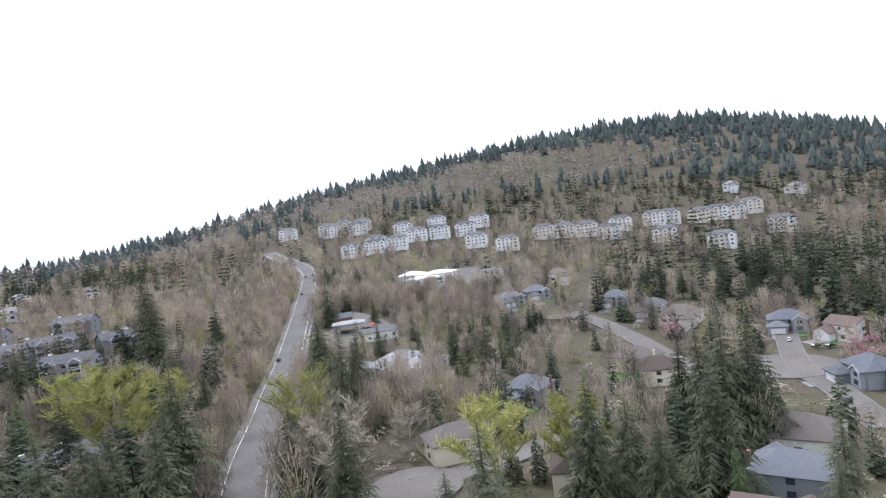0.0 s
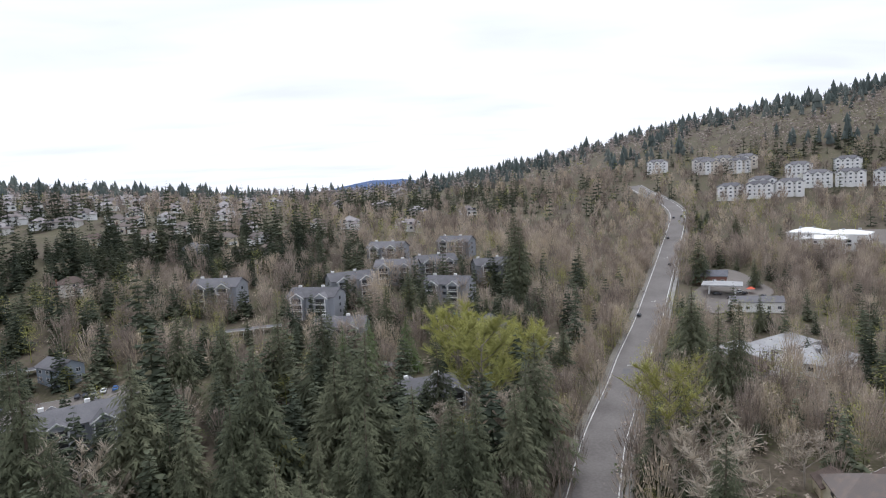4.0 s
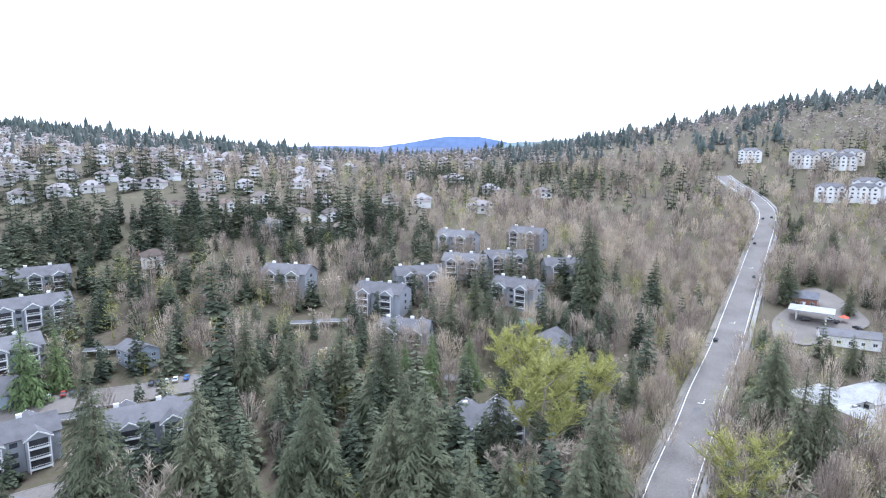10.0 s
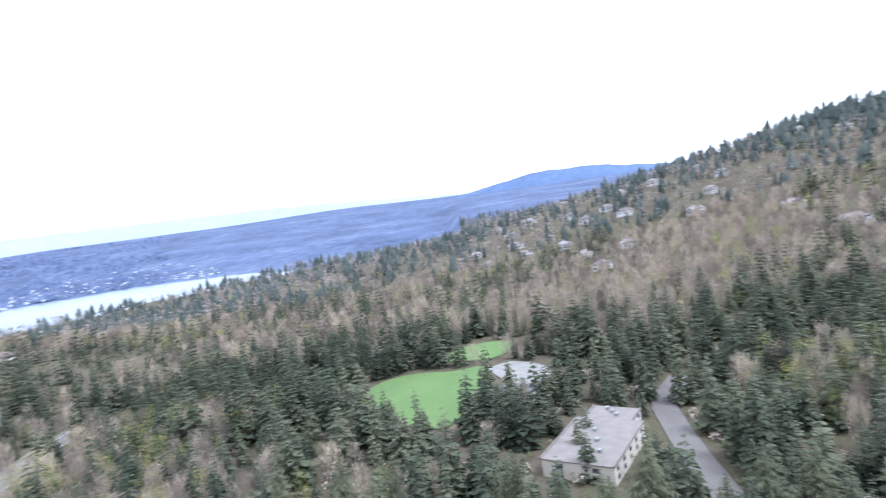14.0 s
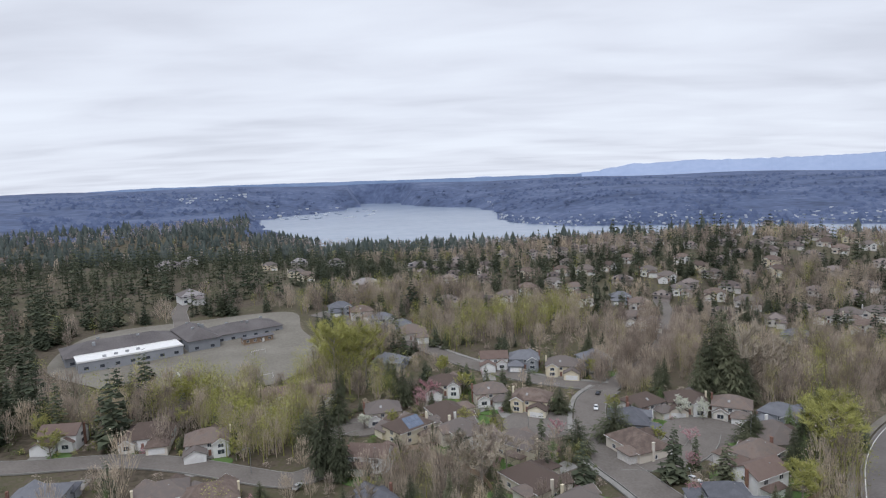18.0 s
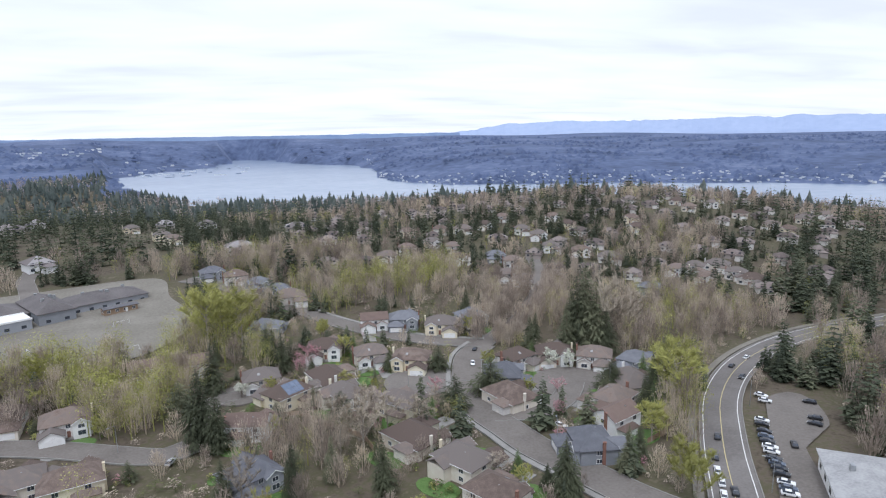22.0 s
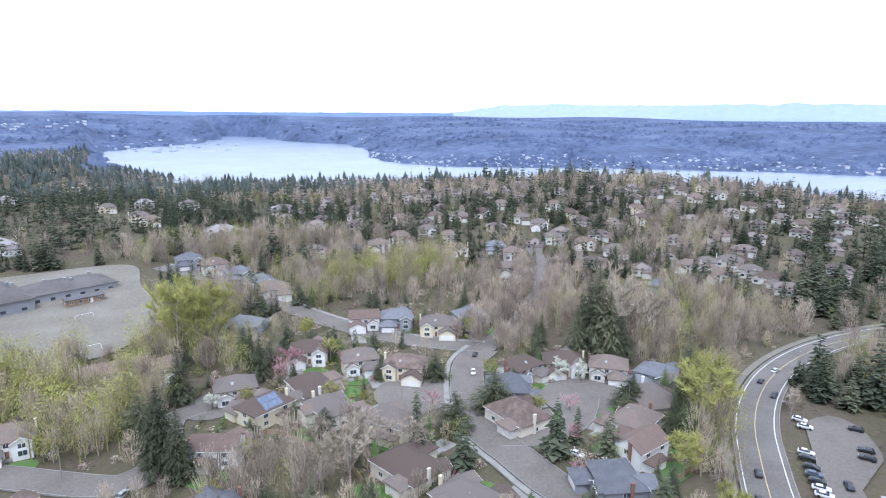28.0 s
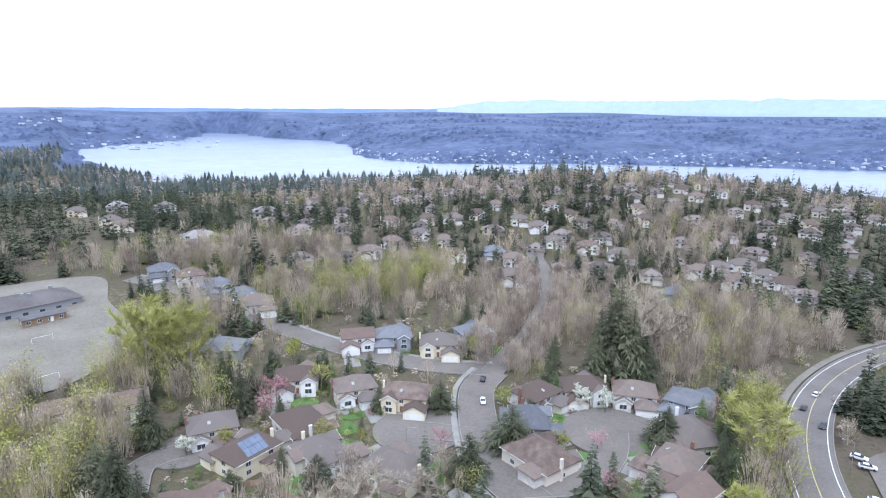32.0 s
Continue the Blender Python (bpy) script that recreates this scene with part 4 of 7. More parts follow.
def hip(s, x0, x1, y0, y1, z, rise, over=0.5, thick=0.22):
    """A hipped roof with eaves of some thickness."""
    x0, x1, y0, y1 = x0 - over, x1 + over, y0 - over, y1 + over
    s.box(x0, x1, y0, y1, z - thick, z)
    w, d = x1 - x0, y1 - y0
    if w >= d:
        a, b = (x0 + d * 0.48, (y0 + y1) / 2, z + rise), (x1 - d * 0.48, (y0 + y1) / 2, z + rise)
        s.poly((x0, y0, z), (x1, y0, z), b, a).poly((x1, y1, z), (x0, y1, z), a, b).poly((x0, y1, z), (x0, y0, z), a).poly((x1, y0, z), (x1, y1, z), b)
    else:
        a, b = ((x0 + x1) / 2, y0 + w * 0.48, z + rise), ((x0 + x1) / 2, y1 - w * 0.48, z + rise)
        s.poly((x0, y1, z), (x0, y0, z), a, b).poly((x1, y0, z), (x1, y1, z), b, a).poly((x0, y0, z), (x1, y0, z), a).poly((x1, y1, z), (x0, y1, z), b)
    return s


def gable(s, x0, x1, y0, y1, z, rise, axis="x", over=0.45, thick=0.22):
    """A pitched roof, ridge along the axis, as two slabs."""
    x0, x1, y0, y1 = x0 - over, x1 + over, y0 - over, y1 + over
    t = thick
    if axis == "x":
        m = (y0 + y1) / 2
        for ya in (y0, y1):
            s.solid([[(x, ya, z), (x, ya, z - t), (x, m, z + rise - t), (x, m, z + rise)] for x in (x0, x1)])
    else:
        m = (x0 + x1) / 2
        for xa in (x0, x1):
            s.solid([[(xa, y, z), (xa, y, z - t), (m, y, z + rise - t), (m, y, z + rise)] for y in (y0, y1)])
    return s


def gable_wall(s, a, b, at, z, rise, axis, depth=0.3):
    """The triangle of wall under a pitched roof."""
    m = (a + b) / 2
    if axis == "y":
        s.solid([[(a, y, z), (b, y, z), (m, y, z + rise)] for y in (at, at + depth)])
    else:
        s.solid([[(x, a, z), (x, b, z), (x, m, z + rise)] for x in (at, at + depth)])
    return s


def window_at(parent, x, y, z, w, h, face, panes=2, frame_mat=None):
    """A window on a wall: its frame stands proud, the panes lie in it. face: which way it looks."""
    turn = {"front": 0, "right": 90, "back": 180, "left": -90}[face]
    s = Shape()
    f = 0.1
    for x0, x1, z0, z1 in ((-w / 2 - f, w / 2 + f, h / 2, h / 2 + f), (-w / 2 - f, w / 2 + f, -h / 2 - f, -h / 2), (-w / 2 - f, -w / 2, -h / 2, h / 2), (w / 2, w / 2 + f, -h / 2, h / 2), (-0.04, 0.04, -h / 2, h / 2)):
        s.box(x0, x1, -0.07, 0.02, z0, z1)
    m = Matrix.Translation((x, y, z)) @ Matrix.Rotation(radians(turn), 4, "Z")
    if not panes:
        ob = part("window", Shape().box(-w / 2, w / 2, -0.05, 0.02, -h / 2, h / 2), GLASS, parent)
        ob.matrix_basis = m
        return ob
    ob = part("window", s, frame_mat or WHITE, parent)
    ob.matrix_basis = m
    panes = 1
    for k in range(panes):
        a = -w / 2 + w * k / panes
        part("pane", Shape().box(a + 0.02, a + w / panes - 0.02, -0.03, 0.02, -h / 2, h / 2), GLASS, ob)
    return ob


def wall_windows(parent, x0, x1, y0, y1, levels, counts, z0=1.45, step=2.45, w=1.5, h=1.25, panes=2):
    """Rows of windows on the four sides: counts for front, right, back and left."""
    for side, n in zip(("front", "right", "back", "left"), counts):
        for lev in range(levels):
            for k in range(n):
                t = (k + 0.5) / n
                if side == "front":
                    q = (x0 + (x1 - x0) * t, y0)
                elif side == "back":
                    q = (x0 + (x1 - x0) * t, y1)
                elif side == "right":
                    q = (x1, y0 + (y1 - y0) * t)
                else:
                    q = (x0, y0 + (y1 - y0) * t)
                window_at(parent, q[0], q[1], z0 + step * lev, w, h, side, panes)


def house(kind, full=True):
    """A suburban house, front to -y. full: with all its windows and fittings."""
    wall_mat = (SIDING, SIDING, SIDING, WHITE, CREAM, GREY_SIDING)[kind]
    roof_mat = (SHINGLE, SHINGLE, SHINGLE, CEDAR if kind == 3 else SHINGLE, SHINGLE, SLATE)[kind]
    label = ("beige two-storey house with brown shingle hip roof", "tan house with brown gabled and hipped shingle roof", "large house under a wide dark brown hip roof", "white two-storey house with reddish-brown gable roof",
             "cream house with brown roof and front gables", "grey house with slate-blue shingle roof")[kind]
    ob = thing("house", label, "house", "neighbourhood houses")
    w, d, h = ((13.5, 10.6, 5.0), (14.5, 10.8, 4.9), (17, 12.5, 3.9), (13, 9, 5.2), (15, 11, 5.05), (14, 10.6, 4.9))[kind]
    x0, x1, y0, y1 = -w / 2, w / 2, -d / 2, d / 2
    rise = 0.31 * d
    s = Shape().box(x0, x1, y0, y1, -2.0, h)
    r = Shape()
    if kind == 3:
        gable_wall(s, y0, y1, x0, h, rise, "x")
        gable_wall(s, y0, y1, x1 - 0.3, h, rise, "x")
        gable(r, x0, x1, y0, y1, h, rise, "x")
    else:
        hip(r, x0, x1, y0, y1, h, rise)
    part("wall", s, wall_mat, ob)
    roof = part("roof", r, roof_mat, ob)
    side = 1 if kind % 2 == 0 else -1
    # garage wing towards the street
    ga, gb = (x1 - 6.6, x1 + 0.4) if side > 0 else (x0 - 0.4, x0 + 6.6)
    gy0 = y0 - (4.6 if kind != 2 else 6.0)
    gh = 2.9
    g = Shape().box(ga, gb, gy0, y0 - 0.003, -2.0, gh)
    gr = Shape()
    if kind in (0, 2, 5):
        hip(gr, ga, gb, gy0, y0 + 1.5, gh, 1.9)
    else:
        gable_wall(g, ga, gb, gy0, gh, 2.1, "y")
        gable(gr, ga, gb, gy0, y0 + 1.5, gh, 2.1, "y")
    part("garage_wall", g, wall_mat, ob)
    part("garage_roof", gr, roof_mat, ob)
    gd = Shape()
    for k in range(4):
        gd.box(ga + 0.85, gb - 0.85, gy0 - 0.05, gy0 - 0.003, 0.06 + 0.53 * k, 0.56 + 0.53 * k)
    part("garage_door", gd, WHITE, ob, "white panelled garage door")
    # second front wing with its own gable
    fa, fb = (x0 + 0.6, x0 + 5.6) if side > 0 else (x1 - 5.6, x1 - 0.6)
    fh = h - 0.15 if kind in (1, 4, 5) else 3.0
    f = Shape().box(fa, fb, y0 - 1.6, y0 - 0.003, -2.0, fh)
    gable_wall(f, fa, fb, y0 - 1.6, fh, 1.75, "y")
    part("front_wing", f, WHITE if kind == 1 else wall_mat, ob)
    part("wing_roof", gable(Shape(), fa, fb, y0 - 1.6, y0 + 2.6, fh, 1.75, "y", 0.4), roof_mat, ob)
    trim = Shape()
    mid_x = (fa + fb) / 2
    for sx in (fa - 0.4, fb + 0.4):
        trim.solid([[(sx, y0 - 2.08, z) for z in (fh - 0.3, fh - 0.02)] + [(sx, y0 - 2.0, fh - 0.02), (sx, y0 - 2.0, fh - 0.3)], [(mid_x, y0 - 2.08, z) for z in (fh + 1.45, fh + 1.73)] + [(mid_x, y0 - 2.0, fh + 1.73), (mid_x, y0 - 2.0, fh + 1.45)]])
    part("bargeboard", trim, WHITE, ob)
    window_at(ob, mid_x, y0 - 1.6, 1.5, 2.2, 1.5, "front", 3 if full else 0)
    if fh > 4:
        window_at(ob, mid_x, y0 - 1.6, 3.75, 1.8, 1.2, "front", 2 if full else 0)
    door_x = (fb + ga) / 2 if side > 0 else (gb + fa) / 2
    part("front_door", Shape().box(door_x - 0.5, door_x + 0.5, y0 - 0.06, y0 - 0.003, 0.1, 2.2), BRICK, ob, "dark painted front door")
    part("porch_step", Shape().box(door_x - 1.0, door_x + 1.0, y0 - 1.5, y0 - 0.003, -1.5, 0.1), CONCRETE, ob)
    if h > 4.5:
        for q in ((door_x, 3.85),) + (((x1 - 2.2, 3.9),) if side > 0 else ((x0 + 2.2, 3.9),)):
            window_at(ob, q[0], y0, q[1], 1.3, 1.2, "front", 2 if full else 0)
    levels = 2 if h > 4.5 else 1
    wall_windows(ob, x0, x1, y0, y1, levels, (0, 1, 2, 1) if full else (0, 1, 1, 1), w=1.5, panes=2 if full else 0)
    cx = x0 - 0.35 if side > 0 else x1 + 0.35
    part("chimney", Shape().box(cx - 0.3, cx + 0.3, 0.75, 1.6, -2.0, h + rise * 0.72).box(cx - 0.36, cx + 0.36, 0.69, 1.66, h + rise * 0.72, h + rise * 0.72 + 0.14), (BRICK, CREAM, SIDING, BRICK, CREAM, BRICK)[kind], ob, "chimney stack with a cap")
    for k in range(1 if full else 0):
        part("roof_vent", Shape().box(-2.2 + 2.1 * k, -1.9 + 2.1 * k, 1.5, 1.8, h + rise * 0.35, h + rise * 0.62 + 0.35), METAL, roof)
    if kind in (0, 4) and full:
        sk = Shape()
        zz = h + rise * 0.38
        sk.solid([[(a, y0 + 1.6, zz - 0.02), (a, y0 + 2.6, zz + 0.53), (a, y0 + 2.6, zz + 0.66), (a, y0 + 1.6, zz + 0.12)] for a in (-1.4, -0.5)])
        part("skylight", sk, WHITE_ROOF, roof)
    if not full:
        return ob
    ra, rb = (x0 + 1.2, x0 + 7.4) if side > 0 else (x1 - 7.4, x1 - 1.2)
    rh = 2.9 if kind in (0, 3, 4) else h - 0.4
    part("rear_wing", Shape().box(ra, rb, y1 + 0.003, y1 + 3.0, -2.0, rh), wall_mat, ob)
    rr = Shape()
    if kind in (1, 5):
        gable(rr, ra, rb, y1 - 2.6, y1 + 3.0, rh, 2.0, "y", 0.45)
    else:
        hip(rr, ra, rb, y1 - 2.0 if rh > 3 else y1 + 0.55, y1 + 3.0, rh, 1.5)
    part("rear_roof", rr, roof_mat, ob)
    gut = Shape().box(x0 - 0.6, x1 + 0.6, y1 + 0.5, y1 + 0.6, h - 0.2, h - 0.05)
    part("gutter", gut, WHITE, ob)
    return ob


def driveway(x, y, ang, kind):
    side = 1 if kind % 2 == 0 else -1
    w = (13.5, 14.5, 17, 13, 15, 14)[kind]
    d = (10.6, 10.8, 12.5, 9, 11, 10.6)[kind]
    m = Matrix.Rotation(radians(ang), 4, "Z")
    s = Shape()
    cx = side * (w / 2 - 3.1)
    y0 = -d / 2 - (6.0 if kind == 2 else 4.6)
    rows = []
    for k in range(6):
        yy = y0 - 1.7 * k
        row = []
        for xx in (cx - 2.9, cx + 2.9):
            q = m @ Vector((xx, yy, 0))
            row.append((x + q.x, y + q.y, ground_at(x + q.x, y + q.y) + 0.24))
        rows.append(row)
    s.solid([[(*a[:2], a[2] - 0.5), (*b[:2], b[2] - 0.5), b, a] for a, b in rows])
    tagged(new("pavement_driveway", s.mesh("driveway", CONCRETE)), "pale concrete driveway before a garage", "driveway", kind="structure")
    # lawn in front
    s = Shape()
    n = 14
    ring = []
    for k in range(n):
        a = 2 * math.pi * k / n
        q = m @ Vector((-side * (w / 2 - 4.2) + 4.6 * math.cos(a), -d / 2 - 5.4 + 3.6 * math.sin(a), 0))
        ring.append((x + q.x, y + q.y))
    s.solid([[(*q, ground_at(*q) - 0.2) for q in ring], [(*q, ground_at(*q) + 0.18) for q in ring]])
    tagged(new("lawn_front", s.mesh("lawn", LAWN)), "clipped green front lawn", "lawn", kind="structure")
    # lawn behind
    s = Shape()
    ring = []
    for k in range(n):
        a = 2 * math.pi * k / n
        q = m @ Vector((7.0 * math.cos(a), d / 2 + 5.0 + 4.2 * math.sin(a), 0))
        ring.append((x + q.x, y + q.y))
    s.solid([[(*q, ground_at(*q) - 0.2) for q in ring], [(*q, ground_at(*q) + 0.16) for q in ring]])
    tagged(new("lawn_back", s.mesh("lawn", LAWN if (int(x) % 3) else FLOOR)), "back garden grass", "lawn", kind="structure")


def solar_panels(home):
    """Two rows of panels lying on the back slope of a hipped roof of kind 4."""
    slope = 0.31 * 11 / 6.0
    for row in range(2):
        for k in range(4):
            x0, y0 = -3.4 + 1.75 * k, 5.3 - 2.3 * row
            z0, z1 = 5.05 + (6.0 - y0) * slope + 0.12, 5.05 + (6.0 - y0 + 2.2) * slope + 0.12
            part("solar_panel", Shape().solid([[(x, y0, z0 - 0.06), (x, y0 - 2.2, z1 - 0.06), (x, y0 - 2.2, z1), (x, y0, z0)] for x in (x0, x0 + 1.68)]), SOLAR, home, "blue-grey glossy solar panel")


NEAR_HOUSE = [house(k) for k in range(6)]
FAR_HOUSE = [house(k, False) for k in range(6)]
BUILT = []
for rows, full in ((STREET_C_HOMES, 1), (STREET_D_HOMES, 1), (STREET_A_HOMES, 1), (STREET_B_HOMES, 1), (HILL_HOMES, 0), (FAR_HOMES_NORTH, 0), (FAR_HOMES_RIDGE, 0), (CUL_HOMES, 0)):
    for x, y, ang, kind in rows:
        home = put((NEAR_HOUSE if full else FAR_HOUSE)[kind], spot(x, y, ang, 0.35, 0.97 if full else (1.08 if rows is HILL_HOMES else 0.9)))
        if (x, y) == (12.0, -206.5):
            solar_panels(home)
        ROADS.append((x, y, 9.2 if full else 8.2))
        a = radians(ang)
        for dist in (10, 15):
            ROADS.append((x + math.sin(a) * dist, y - math.cos(a) * dist, 5.5 if full else 4.0))
        if full or rows is HILL_HOMES and x > 140:
            driveway(x, y, ang, kind)
        BUILT.append((x, y))


def apartment(length, bays, storeys=3, label="grey three-storey apartment block with white-trimmed gables"):
    """A garden apartment block, front to -y, with gabled bays and balconies."""
    ob = thing("apartment_building", label, "apartment building", "garden apartments")
    d, sh = 13.0, 2.9
    h = storeys * sh
    x0, x1 = -length / 2, length / 2
    s = Shape().box(x0, x1, -d / 2, d / 2, -4.0, h)
    gable_wall(s, -d / 2, d / 2, x0, h, 3.4, "x")
    gable_wall(s, -d / 2, d / 2, x1 - 0.3, h, 3.4, "x")
    part("wall", s, GREY_SIDING, ob)
    roof = part("roof", gable(Shape(), x0, x1, -d / 2, d / 2, h, 3.4, "x", 0.6), GREY_ROOF, ob)
    for side, face in ((-1, "front"), (1, "back"))[: 1 if bays > 3 else 2]:
        for k in range(bays):
            cx = x0 + length * (k + 0.5) / bays
            y = side * d / 2
            out = y + side * 1.8
            b = Shape().box(cx - 3.1, cx + 3.1, min(y, out) + (0.003 if side > 0 else 0), max(y, out) - (0.003 if side < 0 else 0), -4.0, h - 0.2)
            gable_wall(b, cx - 3.1, cx + 3.1, out - (0.3 if side > 0 else 0), h - 0.2, 2.2, "y")
            part("bay", b, GREY_SIDING, ob)
            ra, rb = (out, y + 3.0) if side < 0 else (y - 3.0, out)
            part("bay_roof", gable(Shape(), cx - 3.1, cx + 3.1, ra, rb, h - 0.2, 2.2, "y", 0.45), GREY_ROOF, ob)
            t = Shape()
            ya, yb = out + side * 0.46, out + side * 0.58
            for sx in (cx - 3.6, cx + 3.6):
                t.solid([[(sx, ya, h - 0.75), (sx, ya, h - 0.3), (sx, yb, h - 0.3), (sx, yb, h - 0.75)], [(cx, ya, h + 1.6), (cx, ya, h + 2.05), (cx, yb, h + 2.05), (cx, yb, h + 1.6)]])
            part("bargeboard", t, WHITE, ob, "white gable trim")
            for lev in range(storeys):
                z = lev * sh
                # no recess is cut: a dark sheet on the bay paints its shade
                rec = part("balcony", Shape().box(cx - 2.2, cx + 2.2, *sorted((out - side * 0.2, out + side * 0.02)), z + 0.1, z + 2.35), RECESS_SHADE, ob, "dark sheet painting the shade of a balcony recess")
                rail = Shape()
                for yy in (0.25,):
                    rail.box(cx - 2.5, cx + 2.5, *sorted((out + side * 0.9, out + side * 0.98)), z + 0.95, z + 1.05)
                    rail.box(cx - 2.5, cx + 2.5, *sorted((out + side * 0.02, out + side * 1.0)), z - 0.1, z + 0.08)
                    for p in range(11):
                        xx = cx - 2.5 + 0.5 * p
                        rail.box(xx - 0.035, xx + 0.035, *sorted((out + side * 0.91, out + side * 0.97)), z + 0.08, z + 0.95)
                part("railing", rail, WHITE, rec, "white balcony railing")
            for sx in (cx - 2.55, cx + 2.55) if side < 0 else ():
                part("porch_post", Shape().box(sx - 0.13, sx + 0.13, *sorted((out + side * 0.85, out + side * 1.1)), -3.0, h - 0.4), WHITE, ob)
            if k < bays - 1:
                for lev in range(storeys):
                    window_at(ob, cx + length / bays / 2, y, lev * sh + 1.5, 1.8, 1.35, face, 0)
    for lev in range(storeys):
        for x, face in ((x0, "left"), (x1, "right")):
            for yy in (0,):
                window_at(ob, x, yy, lev * sh + 1.5, 1.4, 1.3, face, 0)
    for k in range(bays):
        cx = x0 + length * (k + 0.25) / bays
        part("chimney", Shape().box(cx - 0.7, cx + 0.7, 0.8, 1.8, h + 1.8, h + 4.1), WHITE, roof, "white boxed chimney")
    return ob


APT = [apartment(22, 2, 3), apartment(38, 4, 3), apartment(20, 2, 2, "grey two-storey apartment block with white trim")]
for rows in (APTS_NEAR, APTS_ROWS, APTS_EAST):
    for x, y, ang, kind in rows:
        if rows is APTS_EAST:
            ang += 22 if (int(x) % 2) else -18
        put(APT[kind], spot(x, y, ang, 0.4))
        a = radians(ang)
        for t in range(-3, 4):
            q = (22, 38, 20)[kind] / 7.0 * t
            ROADS.append((x + math.cos(a) * q, y + math.sin(a) * q, 9.0))


def townhouse(white=True):
    """A row of three-storey townhouses with front gables."""
    mat = WHITE if white else SIDING
    ob = thing("townhouse", "white three-storey townhouse row with grey roofs" if white else "beige three-storey townhouse with grey roof", "townhouse", "hillside townhouses")
    w, d, h = 20.0, 11.0, 9.0
    s = Shape().box(-w / 2, w / 2, -d / 2, d / 2, -6, h)
    part("wall", s, mat, ob)
    part("roof", hip(Shape(), -w / 2, w / 2, -d / 2, d / 2, h, 2.8), GREY_ROOF, ob)
    for k in range(3):
        cx = -w / 2 + w * (k + 0.5) / 3
        b = Shape().box(cx - 2.4, cx + 2.4, -d / 2 - 1.2, -d / 2 - 0.003, -6, h - 0.6)
        gable_wall(b, cx - 2.4, cx + 2.4, -d / 2 - 1.2, h - 0.6, 1.9, "y")
        part("front_wing", b, mat, ob)
        part("wing_roof", gable(Shape(), cx - 2.4, cx + 2.4, -d / 2 - 1.2, 0, h - 0.6, 1.9, "y", 0.35), GREY_ROOF, ob)
        for lev in range(3):
            window_at(ob, cx, -d / 2 - 1.2, 1.5 + 2.9 * lev, 1.5, 1.2, "front", 0)
            if k < 2:
                window_at(ob, cx + w / 6, -d / 2, 1.5 + 2.9 * lev, 0.9, 1.1, "front", 0)
    return ob


TOWN = [townhouse(True), townhouse(False)]
for rows in (TOWNHOUSES, GREY_TOWNHOUSES, TOWN_EAST):
    for x, y, ang, kind in rows:
        put(TOWN[kind], spot(x, y, ang, 1.2, 1.1))
        ROADS.append((x, y, 12))
        a = radians(ang)
        ROADS.append((x + math.sin(a) * 12, y - math.cos(a) * 12, 9))


def hall(w, d, h, rise, wall, roof_mat, label, levels=1, counts=(4, 2, 4, 2), category="building", hipped=False):
    ob = thing("building", label, category)
    s, r = Shape().box(-w / 2, w / 2, -d / 2, d / 2, -3, h), Shape()
    if hipped:
        hip(r, -w / 2, w / 2, -d / 2, d / 2, h, rise)
    else:
        gable_wall(s, -d / 2, d / 2, -w / 2, h, rise, "x")
        gable_wall(s, -d / 2, d / 2, w / 2 - 0.3, h, rise, "x")
        gable(r, -w / 2, w / 2, -d / 2, d / 2, h, rise, "x", 0.6)
    part("wall", s, wall, ob)
    part("roof", r, roof_mat, ob)
    wall_windows(ob, -w / 2, w / 2, -d / 2, d / 2, levels, counts)
    part("door", Shape().box(w * 0.12, w * 0.12 + 1.2, -d / 2 - 0.06, -d / 2 - 0.003, 0.05, 2.2), WHITE, ob)
    return ob


clubhouse = hall(24, 14, 4.0, 4.2, BLUE_GREY, GREY_ROOF, "grey clubhouse with a broad pitched roof")
shed = hall(13, 9, 5.4, 2.6, BLUE_GREY, GREY_ROOF, "blue-grey two-storey apartment annex with pitched roof", 2, (3, 2, 3, 2))
for x, y, ang, kind in APT_HALLS:
    put((clubhouse, shed)[kind], spot(x, y, ang, 0.3))
    ROADS.append((x, y, (13, 9)[kind]))
x, y = SINGLE[5]
put(clubhouse, spot(x, y, 60, 0.3))
ROADS.append((x, y, 13))


def carport():
    ob = thing("carport", "open carport with a flat grey roof and white edge", "carport", "apartment carports")
    part("roof", Shape().box(-9, 9, -3, 3, 2.6, 2.85), GREY_ROOF, ob)
    part("fascia", Shape().box(-9.05, 9.05, -3.06, -3.003, 2.45, 2.9), WHITE, ob)
    for k in range(4):
        for yy in (-2.4, 2.4):
            part("post", Shape().box(-8.4 + 5.6 * k, -8.2 + 5.6 * k, yy - 0.1, yy + 0.1, -1.5, 2.6), WHITE, ob)
    return ob


PORT = carport()
for rows in (CARPORTS, CARPORTS_WEST):
    for x, y, ang, kind in rows:
        put(PORT, spot(x, y, ang, 0.35, 0.72))
        ROADS.append((x, y, 9))


